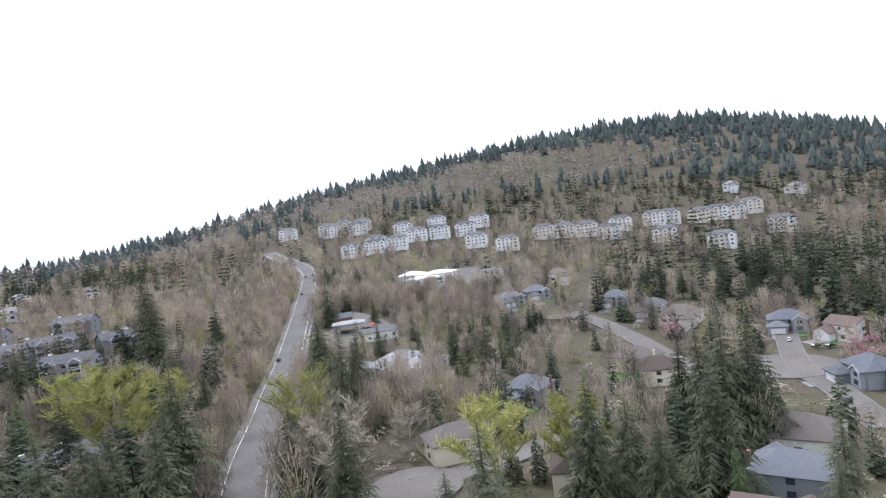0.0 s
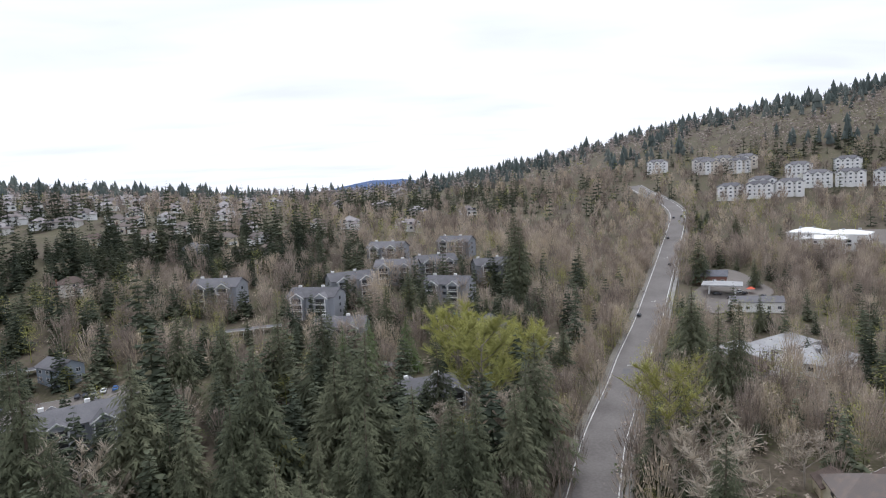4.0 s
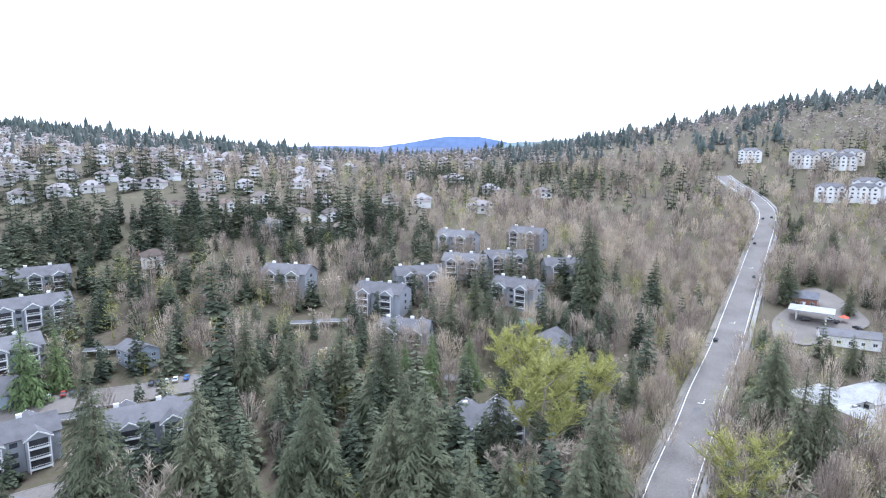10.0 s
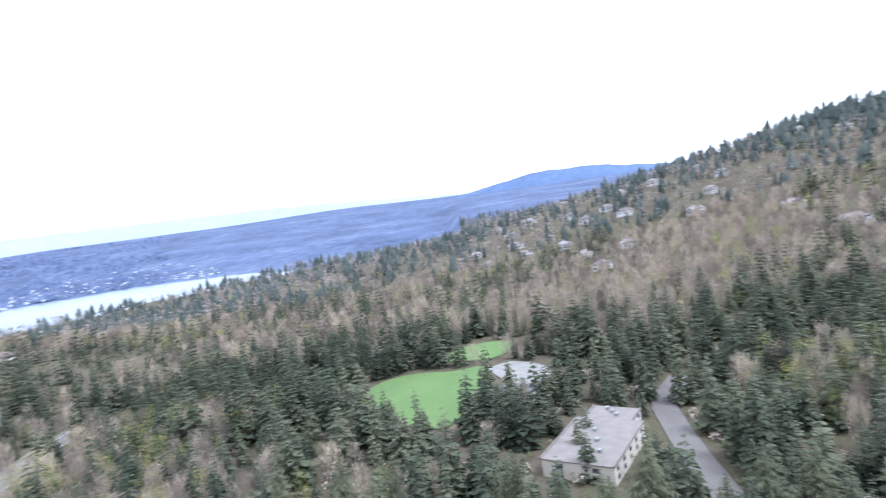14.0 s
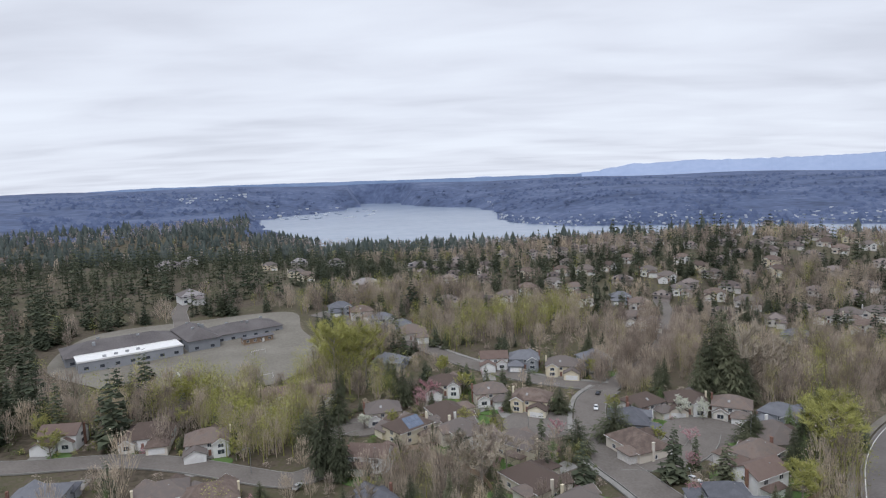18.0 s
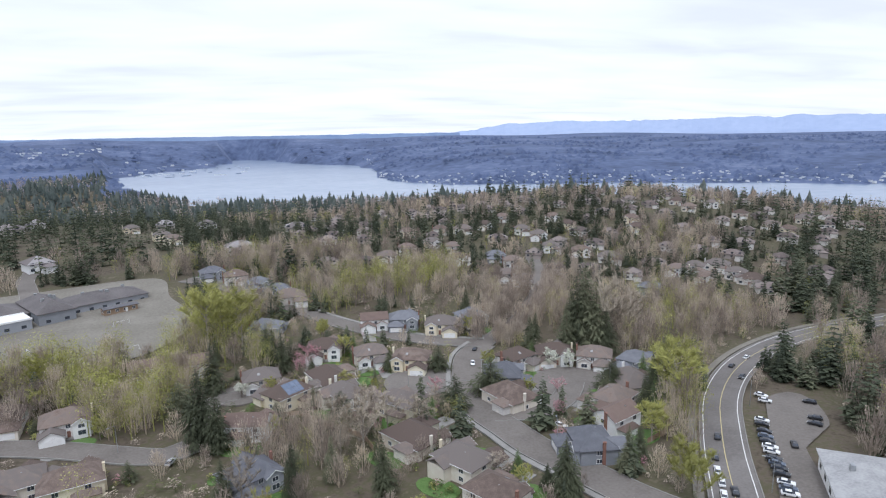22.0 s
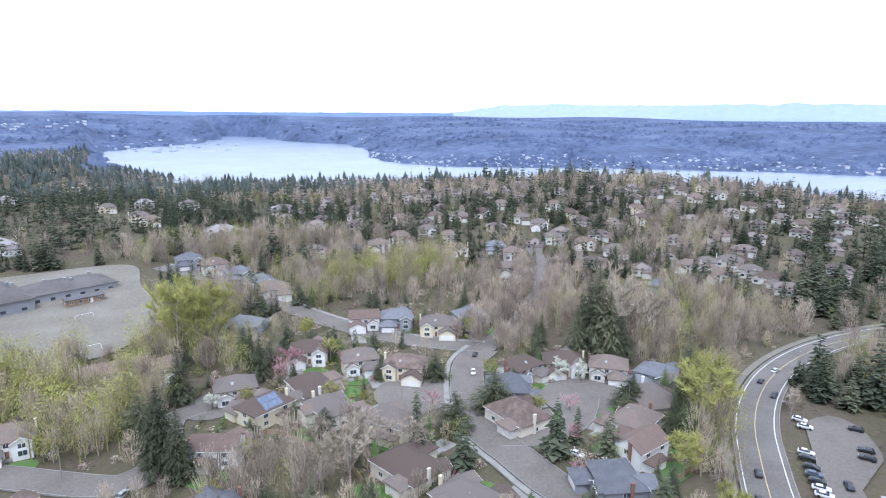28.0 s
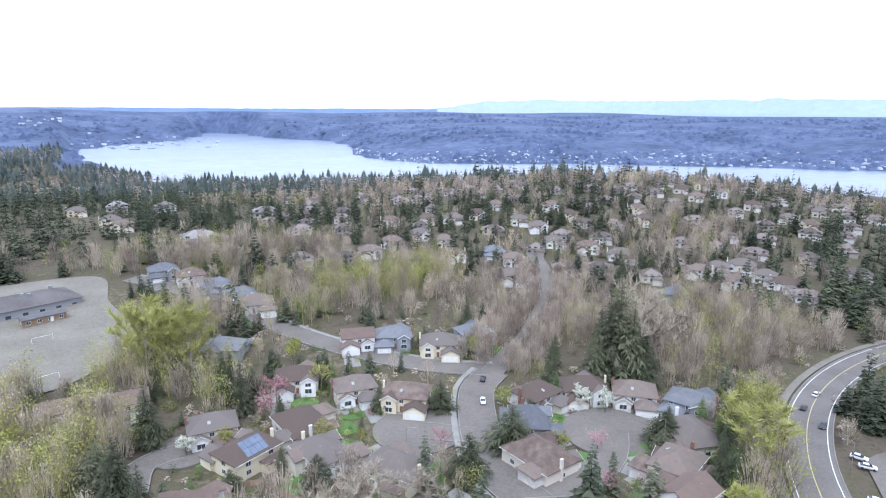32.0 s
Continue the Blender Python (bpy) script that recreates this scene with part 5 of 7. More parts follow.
def complex_roof(name, label, wings, wall, roof_mat, category, m, levels=1, vents=6):
    """A building of several wings: x0, x1, y0, y1, eaves height, rise (0: flat roof with a parapet)."""
    ob = thing(name, label, category)
    for k, (x0, x1, y0, y1, h, rise) in enumerate(wings):
        part("wall", Shape().box(x0, x1, y0, y1, -4, h), wall, ob)
        if rise:
            part("roof", hip(Shape(), x0, x1, y0, y1, h, rise, 0.7), roof_mat, ob)
        else:
            r = Shape().box(x0 - 0.3, x1 + 0.3, y0 - 0.3, y1 + 0.3, h, h + 0.35)
            r.box(x0 - 0.3, x1 + 0.3, y0 - 0.3, y0 + 0.1, h + 0.353, h + 0.8).box(x0 - 0.3, x1 + 0.3, y1 - 0.1, y1 + 0.3, h + 0.353, h + 0.8)
            part("roof", r, roof_mat, ob)
        n = max(2, int((x1 - x0) / 6))
        wall_windows(ob, x0, x1, y0, y1, levels, (n, 2, n, 2), w=2.0, h=1.4, panes=0)
    for k in range(vents):
        x0, x1, y0, y1, h, rise = wings[k % len(wings)]
        vx, vy = x0 + (x1 - x0) * (0.25 + 0.11 * k % 0.6), y0 + (y1 - y0) * (0.3 + 0.07 * k % 0.5)
        part("roof_unit", Shape().box(vx - 0.8, vx + 0.8, vy - 0.6, vy + 0.6, h + 0.2, h + rise * 0.7 + 1.3, 0.08), METAL, ob, "grey roof unit")
    ob.matrix_basis = m
    for x0, x1, y0, y1, h, rise in wings:
        for a in np.linspace(x0, x1, max(2, int((x1 - x0) / 9))):
            for b in np.linspace(y0, y1, max(2, int((y1 - y0) / 9))):
                q = m @ Vector((a, b, 0))
                ROADS.append((q.x, q.y, 8.0))
    return ob


x, y = SINGLE[2]
complex_roof("care_home", "low care home under several white hipped roofs", [(-22, 4, -8, 8, 3.4, 3.6), (4.005, 26, -14, 2, 3.4, 3.4), (-6, 12, 8.005, 24, 3.4, 3.4), (12.5, 34, 4, 18, 3.6, 3.4)], WHITE, WHITE_ROOF, "building", spot(x, y, 25, 0.5))
complex_roof("medical_office", "white two-storey office with pale green base and white roof", [(-22, 2, -9, 9, 8.2, 2.2), (2.005, 22, -11, 7, 8.8, 2.6), (-12, 12, 9.005, 18, 6.0, 2.0)], WHITE, WHITE, "office building", spot(279, 354, 130, 0.5), 2)
complex_roof("shopping_strip", "low shopping strip with broad pale grey roofs", [(-24, 18, -9, 8, 4.4, 1.6), (18.005, 34, -14, 6, 4.6, 1.8), (-20, 2, 8.005, 18, 4.2, 1.5)], WHITE, WHITE_ROOF, "shops", spot(-121, -96, 57, 0.4), 1, 9)
x, y = SINGLE_C[0]
complex_roof("office_building", "tan-roofed office building with stepped ends", [(-16, 16, -11, 11, 5.4, 0.0), (16.005, 27, -7, 9, 5.0, 0.0)], SIDING, TAN_ROOF, "office building", spot(x - 6, y + 2, 155, 0.4), 2)
complex_roof("school_building", "long low school under dark grey metal roofs", [(-4, 50, 13, 38, 4.4, 4.6), (50.005, 66, 0, 36, 5.6, 4.4), (66.005, 104, 8, 30, 4.2, 3.8)], GREY_SIDING, SCHOOL_ROOF, "school", spot(171, -279, 216, 1.0), 1, 12)
complex_roof("school_hall", "school wing with a bright white flat roof", [(0, 47, -1, 12.6, 4.4, 0.0)], GREY_SIDING, WHITE, "school", spot(171, -279, 216, 1.0), 1, 4)
play_shelter = hall(16, 5, 3.0, 0.6, DECK, GREY_ROOF, "open play shelter with a dark roof", 1, (4, 1, 4, 1))
play_shelter.matrix_basis = spot(100, -325, 216, 0.4)
ROADS.append((100, -325, 9))

# filling station
x, y = SINGLE[0]
canopy = thing("fuel_canopy", "filling station canopy with pale blue-white roof on columns", "canopy")
canopy.matrix_basis = spot(x, y, -32, 0.35)
part("roof", hip(Shape(), -9, 9, -6, 6, 5.4, 1.3, 0.4, 0.6), WHITE_ROOF, canopy)
for cx in (-6, 6):
    for cy in (-3, 3):
        part("column", Shape().box(cx - 0.3, cx + 0.3, cy - 0.3, cy + 0.3, -1, 4.8), WHITE, canopy)
    part("fuel_pump", Shape().box(cx - 0.5, cx + 0.5, -0.9, 0.9, 0.1, 1.7, 0.05), METAL, canopy)
x, y = SINGLE[1]
shop = hall(16, 11, 4.0, 2.6, BRICK, SLATE, "red-brick shop with grey pitched roof at a filling station", 1, (4, 2, 4, 2), "shop")
shop.matrix_basis = spot(x, y + 6, -32, 0.3)
ROADS.append((x, y + 6, 11))
x, y = SINGLE[4]
wash = hall(22, 9, 4.0, 2.2, WHITE, GREY_ROOF, "low building with a blue-grey roof beside the forecourt", 1, (5, 2, 5, 2))
wash.matrix_basis = spot(x, y, -20, 0.3)
ROADS.append((x, y, 12))
x, y = SINGLE_C[1]
pavilion = hall(14, 9, 3.2, 1.8, WHITE, GREY_ROOF, "small grey-roofed pavilion beside the field")
pavilion.matrix_basis = spot(x, y, 60, 0.3)
ROADS.append((x, y, 9))
x, y = SINGLE[6]
pool = tagged(new("pool", disc(x, y, 5.5, 0.35, 0.5, 0, 0.06).mesh("pool", POOL)), "teal swimming pool in the apartment grounds", "pool", kind="structure")
ROADS.append((x, y, 9))
umb = thing("parasol", "red sunshade on the forecourt", "parasol")
umb.matrix_basis = spot(SINGLE[0][0] + 14, SINGLE[0][1] - 2, 0, 0.3)
part("canopy", Shape().solid([[(2.2 * math.cos(a), 2.2 * math.sin(a), 2.3) for a in [k * math.pi / 4 for k in range(8)]], [(0.1 * math.cos(a), 0.1 * math.sin(a), 3.3) for a in [k * math.pi / 4 for k in range(8)]]]), RED, umb)
part("pole", Shape().tube((0, 0, -0.5), (0, 0, 2.6), 0.05, 0.05), METAL, umb)

# ---------------------------------------------------------------- hillside houses, too many to count


def house_block(seed):
    rng = random.Random(seed)
    w, d, h = rng.uniform(11, 17), rng.uniform(9, 13), rng.uniform(3.2, 5.0)
    walls = Shape().box(-w / 2, w / 2, -d / 2, d / 2, -4, h).box(w / 2 - 6, w / 2, -d / 2 - 4, -d / 2 - 0.003, -4, 3.0)
    roofs = hip(Shape(), -w / 2, w / 2, -d / 2, d / 2, h, 3.3, 0.7)
    hip(roofs, w / 2 - 6, w / 2, -d / 2 - 4, -d / 2 + 1, 3.0, 1.5)
    holes = Shape()
    for k in range(3):
        for z in (1.0, 3.8):
            xx = -w / 2 + w * (k + 0.5) / 3
            if not (z < 2 and k == 2):
                holes.box(xx - 0.9, xx + 0.9, -d / 2 - 0.05, -d / 2 - 0.003, z, z + 1.4)
            holes.box(xx - 0.9, xx + 0.9, d / 2 + 0.003, d / 2 + 0.05, z, z + 1.4)
    return walls, roofs, holes


def many_houses(tag, places, label, size=1.25, wall_mat=None, roof_mat=None):
    walls, roofs, holes = Shape(), Shape(), Shape()
    blocks = [house_block(k) for k in range(5)]
    for j, (x, y, ang) in enumerate(places):
        m = spot(x, y, ang, 0.3, size)
        for src, dst in zip(blocks[j % 5], (walls, roofs, holes)):
            n = len(dst.v)
            dst.v += [tuple(m @ Vector(p)) for p in src.v]
            dst.f += [tuple(i + n for i in f) for f in src.f]
        ROADS.append((x, y, 7.0 * size))
        a = radians(ang)
        ROADS.append((x + math.sin(a) * 9, y - math.cos(a) * 9, 3.5))
    w = tagged(new("distant_houses_" + tag, walls.mesh("distant_houses", wall_mat or HILL_WALL)), label, "houses", kind="stuff")
    for nm, sh, mt in (("roofs", roofs, roof_mat or HILL_ROOF), ("windows", holes, GLASS)):
        o = part(nm, sh, mt, w)
        tagged(o, kind="stuff")


HILL_WALL = material("distant_walls", [(0.46, 0.42, 0.38), (0.62, 0.59, 0.55), (0.76, 0.75, 0.74)], 0.85, 0.3, 3.0, 0.0, island=0.8)
HILL_ROOF = material("distant_roofs", [(0.16, 0.14, 0.135), (0.24, 0.21, 0.20), (0.30, 0.28, 0.275)], 0.9, 0.3, 3.0, 0.0, island=0.8)
SIDING_FAR = material("suburb_walls", [(0.34, 0.30, 0.275), (0.47, 0.43, 0.39), (0.66, 0.63, 0.60)], 0.85, 0.3, 3.0, 0.0, island=0.9)
SHINGLE_FAR = material("suburb_roofs", [(0.115, 0.093, 0.085), (0.175, 0.142, 0.129), (0.225, 0.19, 0.172)], 0.9, 0.3, 3.0, 0.0, island=0.9)
g = np.random.default_rng(77)


def terraces(a0, a1, r0, r1, step_r, step_a, jitter, chance):
    """Houses along curving rows that follow the slope."""
    out = []
    for r in np.arange(r0, r1, step_r):
        for a in np.arange(a0, a1, math.degrees(step_a / r)):
            if g.random() < chance:
                rr, aa = r + g.normal(0, jitter), radians(a + g.normal(0, 0.25))
                x, y = -rr * math.sin(aa), rr * math.cos(aa)
                out.append((x, y, math.degrees(aa) + g.choice([0, 0, 0, 180]) + g.normal(0, 8)))
    return [p for p in out if min((p[0] - q[0]) ** 2 + (p[1] - q[1]) ** 2 for q in BUILT) > 300]


many_houses("south", terraces(12, 42, 520, 1180, 38, 21, 5, 0.62), "rows of pale houses climbing a wooded hill", 1.12, material("pale_walls", [(0.60, 0.58, 0.55), (0.74, 0.73, 0.71), (0.82, 0.82, 0.81)], 0.85, 0.3, 3.0, 0.0, island=0.8))
many_houses("west", terraces(42, 62, 600, 1000, 50, 27, 7, 0.55), "pale houses scattered on a wooded hillside")
many_houses("slope", terraces(64, 95, 600, 1200, 80, 50, 12, 0.4), "houses scattered down a wooded slope")
many_houses("north", terraces(136, 182, 395, 740, 36, 25, 6, 0.7), "suburban houses with brown roofs among trees", 0.88, SIDING_FAR, SHINGLE_FAR)
many_houses("north_edge", terraces(182, 205, 450, 700, 60, 40, 9, 0.35), "houses among tall firs")
many_houses("centre", terraces(-8, 14, 420, 900, 75, 45, 10, 0.3), "houses half hidden in the woods")
many_houses("east", terraces(-75, -40, 640, 820, 90, 60, 10, 0.25), "houses on a wooded hill")

# specks of houses along the far shore, walls blue-grey with painted haze
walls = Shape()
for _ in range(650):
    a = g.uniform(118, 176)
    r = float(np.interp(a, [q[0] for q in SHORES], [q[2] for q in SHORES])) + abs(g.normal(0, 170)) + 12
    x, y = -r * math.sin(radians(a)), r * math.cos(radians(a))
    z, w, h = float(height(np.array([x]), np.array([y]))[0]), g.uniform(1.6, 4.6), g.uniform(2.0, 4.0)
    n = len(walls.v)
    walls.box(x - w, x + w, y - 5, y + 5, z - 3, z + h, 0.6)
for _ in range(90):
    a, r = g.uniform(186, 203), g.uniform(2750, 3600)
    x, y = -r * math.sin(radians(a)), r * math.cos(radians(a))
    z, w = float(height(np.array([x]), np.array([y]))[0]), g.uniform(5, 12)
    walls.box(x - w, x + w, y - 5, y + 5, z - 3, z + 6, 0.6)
tagged(new("shore_houses", walls.mesh("shore_houses", material("hazed_shore_walls", [(0.16, 0.20, 0.28), (0.30, 0.34, 0.41), (0.55, 0.57, 0.60)], 0.9, 0.01, 0.1, 0.0, island=0.9))), "tiny houses along the far lake shore, painted haze-grey", "houses", kind="stuff")

# ---------------------------------------------------------------- trees


def fir_shapes(seed, tall=1.0, levels=26, arms=8, reach=0.17, droop=0.35, base=0.10, ragged=0.35):
    """A fir of height 1 * 20 m: a tapered trunk and whorls of drooping boughs with side sprays."""
    rng = random.Random(seed)
    h = 20.0
    trunk, crown = Shape(), Shape()
    bend = (rng.uniform(-0.3, 0.3), rng.uniform(-0.3, 0.3))
    trunk.tube((0, 0, -1.0), (0, 0, h * 0.45), 0.36, 0.22, 6).tube((0, 0, h * 0.45), (bend[0], bend[1], h * 0.97), 0.22, 0.04, 5)
    for k in range(levels):
        f = k / (levels - 1)
        z = h * (base + (0.985 - base) * f)
        long = h * reach * 1.28 * ((1 - f) ** 0.82 * (0.55 + 0.45 * min(1, f * 7 + 0.35)) + 0.02) * rng.uniform(0.82, 1.14)
        n = max(4, int(arms * (1 - 0.45 * f)))
        turn = rng.uniform(0, 6.28)
        for j in range(n):
            if rng.random() < 0.07:
                continue
            a = turn + 6.283 * j / n + rng.uniform(-0.3, 0.3)
            l = long * rng.uniform(1 - ragged, 1 + ragged * 0.7)
            d, side = Vector((math.cos(a), math.sin(a), 0)), Vector((-math.sin(a), math.cos(a), 0))
            up = 0.30 * f
            o = Vector((bend[0] * f, bend[1] * f, z + rng.uniform(-0.3, 0.3)))
            p = [o + d * (l * t) + Vector((0, 0, l * (up * t - droop * t * t))) for t in (0.05, 0.3, 0.52, 0.72, 0.88, 1.0)]
            w = l * 0.24 + 0.16
            for i in range(5):
                u, v = p[i], p[i + 1]
                ww = w * (0.75, 1.0, 0.95, 0.75, 0.5)[i]
                for sgn in (1, -1):
                    if rng.random() < 0.12:
                        continue
                    tip = v + d * (ww * rng.uniform(0.0, 0.5)) + side * (sgn * ww * rng.uniform(0.6, 1.35)) - Vector((0, 0, ww * rng.uniform(0.15, 0.95)))
                    crown.poly(u, u.lerp(v, 0.7), tip)
            crown.poly(p[4] - side * w * 0.18, p[4] + side * w * 0.18, p[5] + d * l * 0.1 - Vector((0, 0, 0.1 * l)))
    return trunk, crown


def broad_shapes(seed, spread=0.32, leafy=0.0, h=14.0, twigs=11, limbs=11, leaf=0.28, base=0.22):
    """A broad-leaved tree: trunk, limbs and boughs in one mesh, fine twigs (and buds, where leafy) in another."""
    rng = random.Random(seed)
    wood, fine = Shape(), Shape()
    top = Vector((rng.uniform(-0.5, 0.5), rng.uniform(-0.5, 0.5), h * 0.72))
    wood.tube((0, 0, -1.0), top * 0.5, 0.24, 0.16, 6).tube(top * 0.5, top, 0.16, 0.06, 5)
    ends = []
    for k in range(limbs):
        f = base + (0.95 - base) * (k + rng.random() * 0.6) / limbs
        o = top * min(f / 0.9, 1.0)
        a = k * 2.4 + rng.uniform(-0.4, 0.4)
        l = h * spread * (1.15 - 0.55 * f) * rng.uniform(0.8, 1.2)
        e = o + Vector((math.cos(a) * l, math.sin(a) * l, l * rng.uniform(0.75, 1.25)))
        m = o.lerp(e, 0.5) + Vector((0, 0, -0.08 * l))
        wood.tube(o, m, 0.09, 0.06, 4).tube(m, e, 0.06, 0.025, 3)
        ends += [(m, e), (o.lerp(m, 0.6), m), (m, e)]
        for _ in range(3):
            b = m.lerp(e, rng.random())
            q = b + Vector((rng.uniform(-1, 1), rng.uniform(-1, 1), rng.uniform(0.3, 1.2))) * l * 0.42
            wood.tube(b, q, 0.035, 0.015, 3)
            ends += [(b, q), (b, q)]
    for a, b in ends:
        d = (b - a)
        for _ in range(twigs):
            o = a.lerp(b, rng.random() ** 0.7)
            v = (d.normalized() * 0.6 + Vector((rng.uniform(-1, 1), rng.uniform(-1, 1), rng.uniform(-0.25, 1.1)))).normalized() * rng.uniform(0.7, 1.9)
            n = v.orthogonal().normalized() * rng.uniform(0.04, 0.085)
            fine.poly(o - n, o + n, o + v)
            if rng.random() < leafy:
                for _ in range(4):
                    c = o + v * rng.uniform(0.3, 1.05)
                    x, y = (Vector((rng.uniform(-1, 1), rng.uniform(-1, 1), rng.uniform(-1, 1))).normalized() * leaf * rng.uniform(0.6, 1.3) for _ in range(2))
                    fine.poly(c - x * 0.5, c + x * 0.5, c + y)
    return wood, fine


def tree_template(name, label, shapes, wood_mat, crown_mat):
    ob = thing(name, label, "tree")
    part("trunk", shapes[0], wood_mat, ob)
    part("crown", shapes[1], crown_mat, ob)
    return ob


FIRS = [tree_template("fir_tree", "tall dark green fir with drooping boughs", fir_shapes(k, levels=38 + 3 * (k % 3), arms=12, reach=(0.17, 0.20, 0.15, 0.18, 0.22)[k], base=(0.08, 0.12, 0.2, 0.06, 0.1)[k]), BARK, NEEDLE) for k in range(5)]
CEDARS = [tree_template("cedar_tree", "dense yellow-green conical cedar", fir_shapes(20 + k, levels=34, arms=10, reach=0.16 + 0.03 * k, droop=0.55, base=0.03, ragged=0.2), BARK, CEDAR_LEAF) for k in range(2)]
PINES = [tree_template("pine_tree", "broad round-topped dark pine", fir_shapes(30 + k, levels=24, arms=10, reach=0.30, droop=0.1, base=0.06, ragged=0.3), BARK, NEEDLE) for k in range(2)]
BARES = [tree_template("bare_tree", "leafless grey-brown tree with fine twigs", broad_shapes(40 + k, 0.30 + 0.04 * k), PALE_BARK, TWIG) for k in range(4)]
BUDS = [tree_template("budding_tree", "tree in yellow-green spring bud", broad_shapes(50 + k, 0.30 + 0.04 * k, 0.55, twigs=20, limbs=14, leaf=0.15), PALE_BARK, BUD) for k in range(3)]
PINKS = [tree_template("cherry_tree", "small cherry tree in pink blossom", broad_shapes(60, 0.42, 0.8, twigs=6, leaf=0.4), BARK, BLOSSOM)]
PEARS = [tree_template("pear_tree", "small rounded tree in white blossom", broad_shapes(61, 0.34, 1.0, twigs=7, leaf=0.5), BARK, PEAR)]
KINDS = [(FIRS, 20.0), (CEDARS, 20.0), (BARES, 14.0), (BUDS, 14.0), (PINKS, 14.0), (PEARS, 14.0), (PINES, 20.0)]
PLANTED = []
rng = random.Random(11)


def plant(x, y, tall, kind):
    if min((q.x - x) ** 2 + (q.y - y) ** 2 for q in main_line) < (13.0 if kind in (0, 1) else 10.5) ** 2:
        return
    forms, full = KINDS[kind]
    k = tall / full
    wide = k * rng.uniform(0.82, 1.3) * {6: 1.25, 3: 0.95}.get(kind, 1.0)
    put(rng.choice(forms), Matrix.Translation((x, y, ground_at(x, y) + 0.2)) @ Matrix.Rotation(rng.uniform(0, 6.28), 4, "Z") @ Matrix.Diagonal((wide, wide, k, 1)))
    PLANTED.append((x, y))


for row in (*TREES_COURTS, *TREES_WOODLOT, *TREES_BLOSSOM, *TREES_EDGE, *TREES_SLOPE, *TREES_ROADSIDE, *TREES_WEST, *TREES_RIGHT, (-114, -228, 31, 0), (-107, -231, 34, 0), (-101, -228, 24, 0), (-117, -224, 22, 0)):
    plant(row[0], row[1], min(max(row[2], 4.0), 42.0), row[3])


def free_mask(x, y, gap):
    """Which places lie off all roads, lots and buildings."""
    grid = np.zeros((850, 850), bool)
    for cx, cy, cr in ROADS:
        i0, i1, j0, j1 = (int((q + 1700) / 4) for q in (cx - cr - gap, cx + cr + gap, cy - cr - gap, cy + cr + gap))
        i, j = np.meshgrid(np.arange(i0, i1 + 1), np.arange(j0, j1 + 1), indexing="ij")
        near = (i * 4.0 - 1698 - cx) ** 2 + (j * 4.0 - 1698 - cy) ** 2 < (cr + gap) ** 2
        ok = near & (i >= 0) & (i < 850) & (j >= 0) & (j < 850)
        grid[i[ok], j[ok]] = True
    u, v = ((x + 1700) / 4).astype(int).clip(0, 849), ((y + 1700) / 4).astype(int).clip(0, 849)
    return ~grid[u, v]


# stands of dark firs: x, y, radius, strength
STANDS = [(664, 330, 80, 0.9), (750, 245, 90, 0.8), (561, 491, 55, 0.9), (467, 597, 60, 0.8), (645, 389, 40, 0.6), (-225, 397, 60, 0.6), (337, 701, 45, 0.6), (-160, -311, 22, 0.9), (-236, -262, 28, 0.9), (210, -633, 90, 0.6), (560, -1000, 300, 0.5), (-180, 330, 75, 1.0), (-250, 370, 80, 0.9), (-330, -190, 100, 0.35), (-230, -110, 70, 0.3), (-420, -120, 140, 0.2), (-1050, 980, 330, 0.7), (-1300, 640, 300, 0.6), (-760, 1250, 250, 0.5), (210, -420, 100, 0.7), (330, -560, 190, 0.6), (110, -640, 130, 0.35),
          (440, 120, 90, 0.6), (-30, 150, 60, 0.5), (60, 640, 140, 0.15), (-220, 80, 80, 0.7), (-170, 40, 60, 0.5), (-20, 330, 60, 0.3), (-380, -420, 120, 0.6), (820, 700, 190, 0.7), (640, 820, 120, 0.6), (-120, 60, 70, 0.6), (-290, 120, 90, 0.5), (950, 450, 260, 0.7), (1050, 250, 250, 0.5)]
# bare brown woods: x, y, radius
OPEN = [(712, 566, 85), (646, 678, 80), (700, 421, 70), (556, 179, 50), (149, 430, 60), (260, 438, 60), (-54, 269, 30), (-130, 309, 35), (-41, 887, 130), (445, 724, 70), (38, -434, 45), (-72, -362, 40), (-94, -283, 35), (-175, -270, 40), (-260, -418, 60), (-30, 230, 25), (150, 330, 90), (70, 420, 80), (-640, 200, 80), (620, 620, 260), (230, 330, 80), (-200, -250, 60), (-120, -250, 40), (-60, -300, 70), (60, -240, 70), (-420, 60, 90), (150, 150, 60)]


def fir_share(x, y):
    r, yaw = np.hypot(x, y), np.degrees(np.arctan2(-x, y)) % 360
    s = np.where(y > 0, np.where((x < 25) & (y < 340), 0.40, 0.48), 0.40) + 0.18 * np.sin(x / 61.0 + 1.3 * np.sin(y / 83.0)) + 0.16 * np.sin(y / 47.0 + x / 120.0)
    s = s + 0.24 * np.sin(x / 19.0 + 2 * np.sin(y / 31.0)) * np.sin(y / 23.0 + 1.5 * np.sin(x / 37.0))
    for cx, cy, cr, k in STANDS:
        s = s + k * np.exp(-((x - cx) ** 2 + (y - cy) ** 2) / (1.2 * cr * cr))
    for cx, cy, cr in OPEN:
        s = s - 0.62 * np.exp(-((x - cx) ** 2 + (y - cy) ** 2) / (1.2 * cr * cr))
    return s


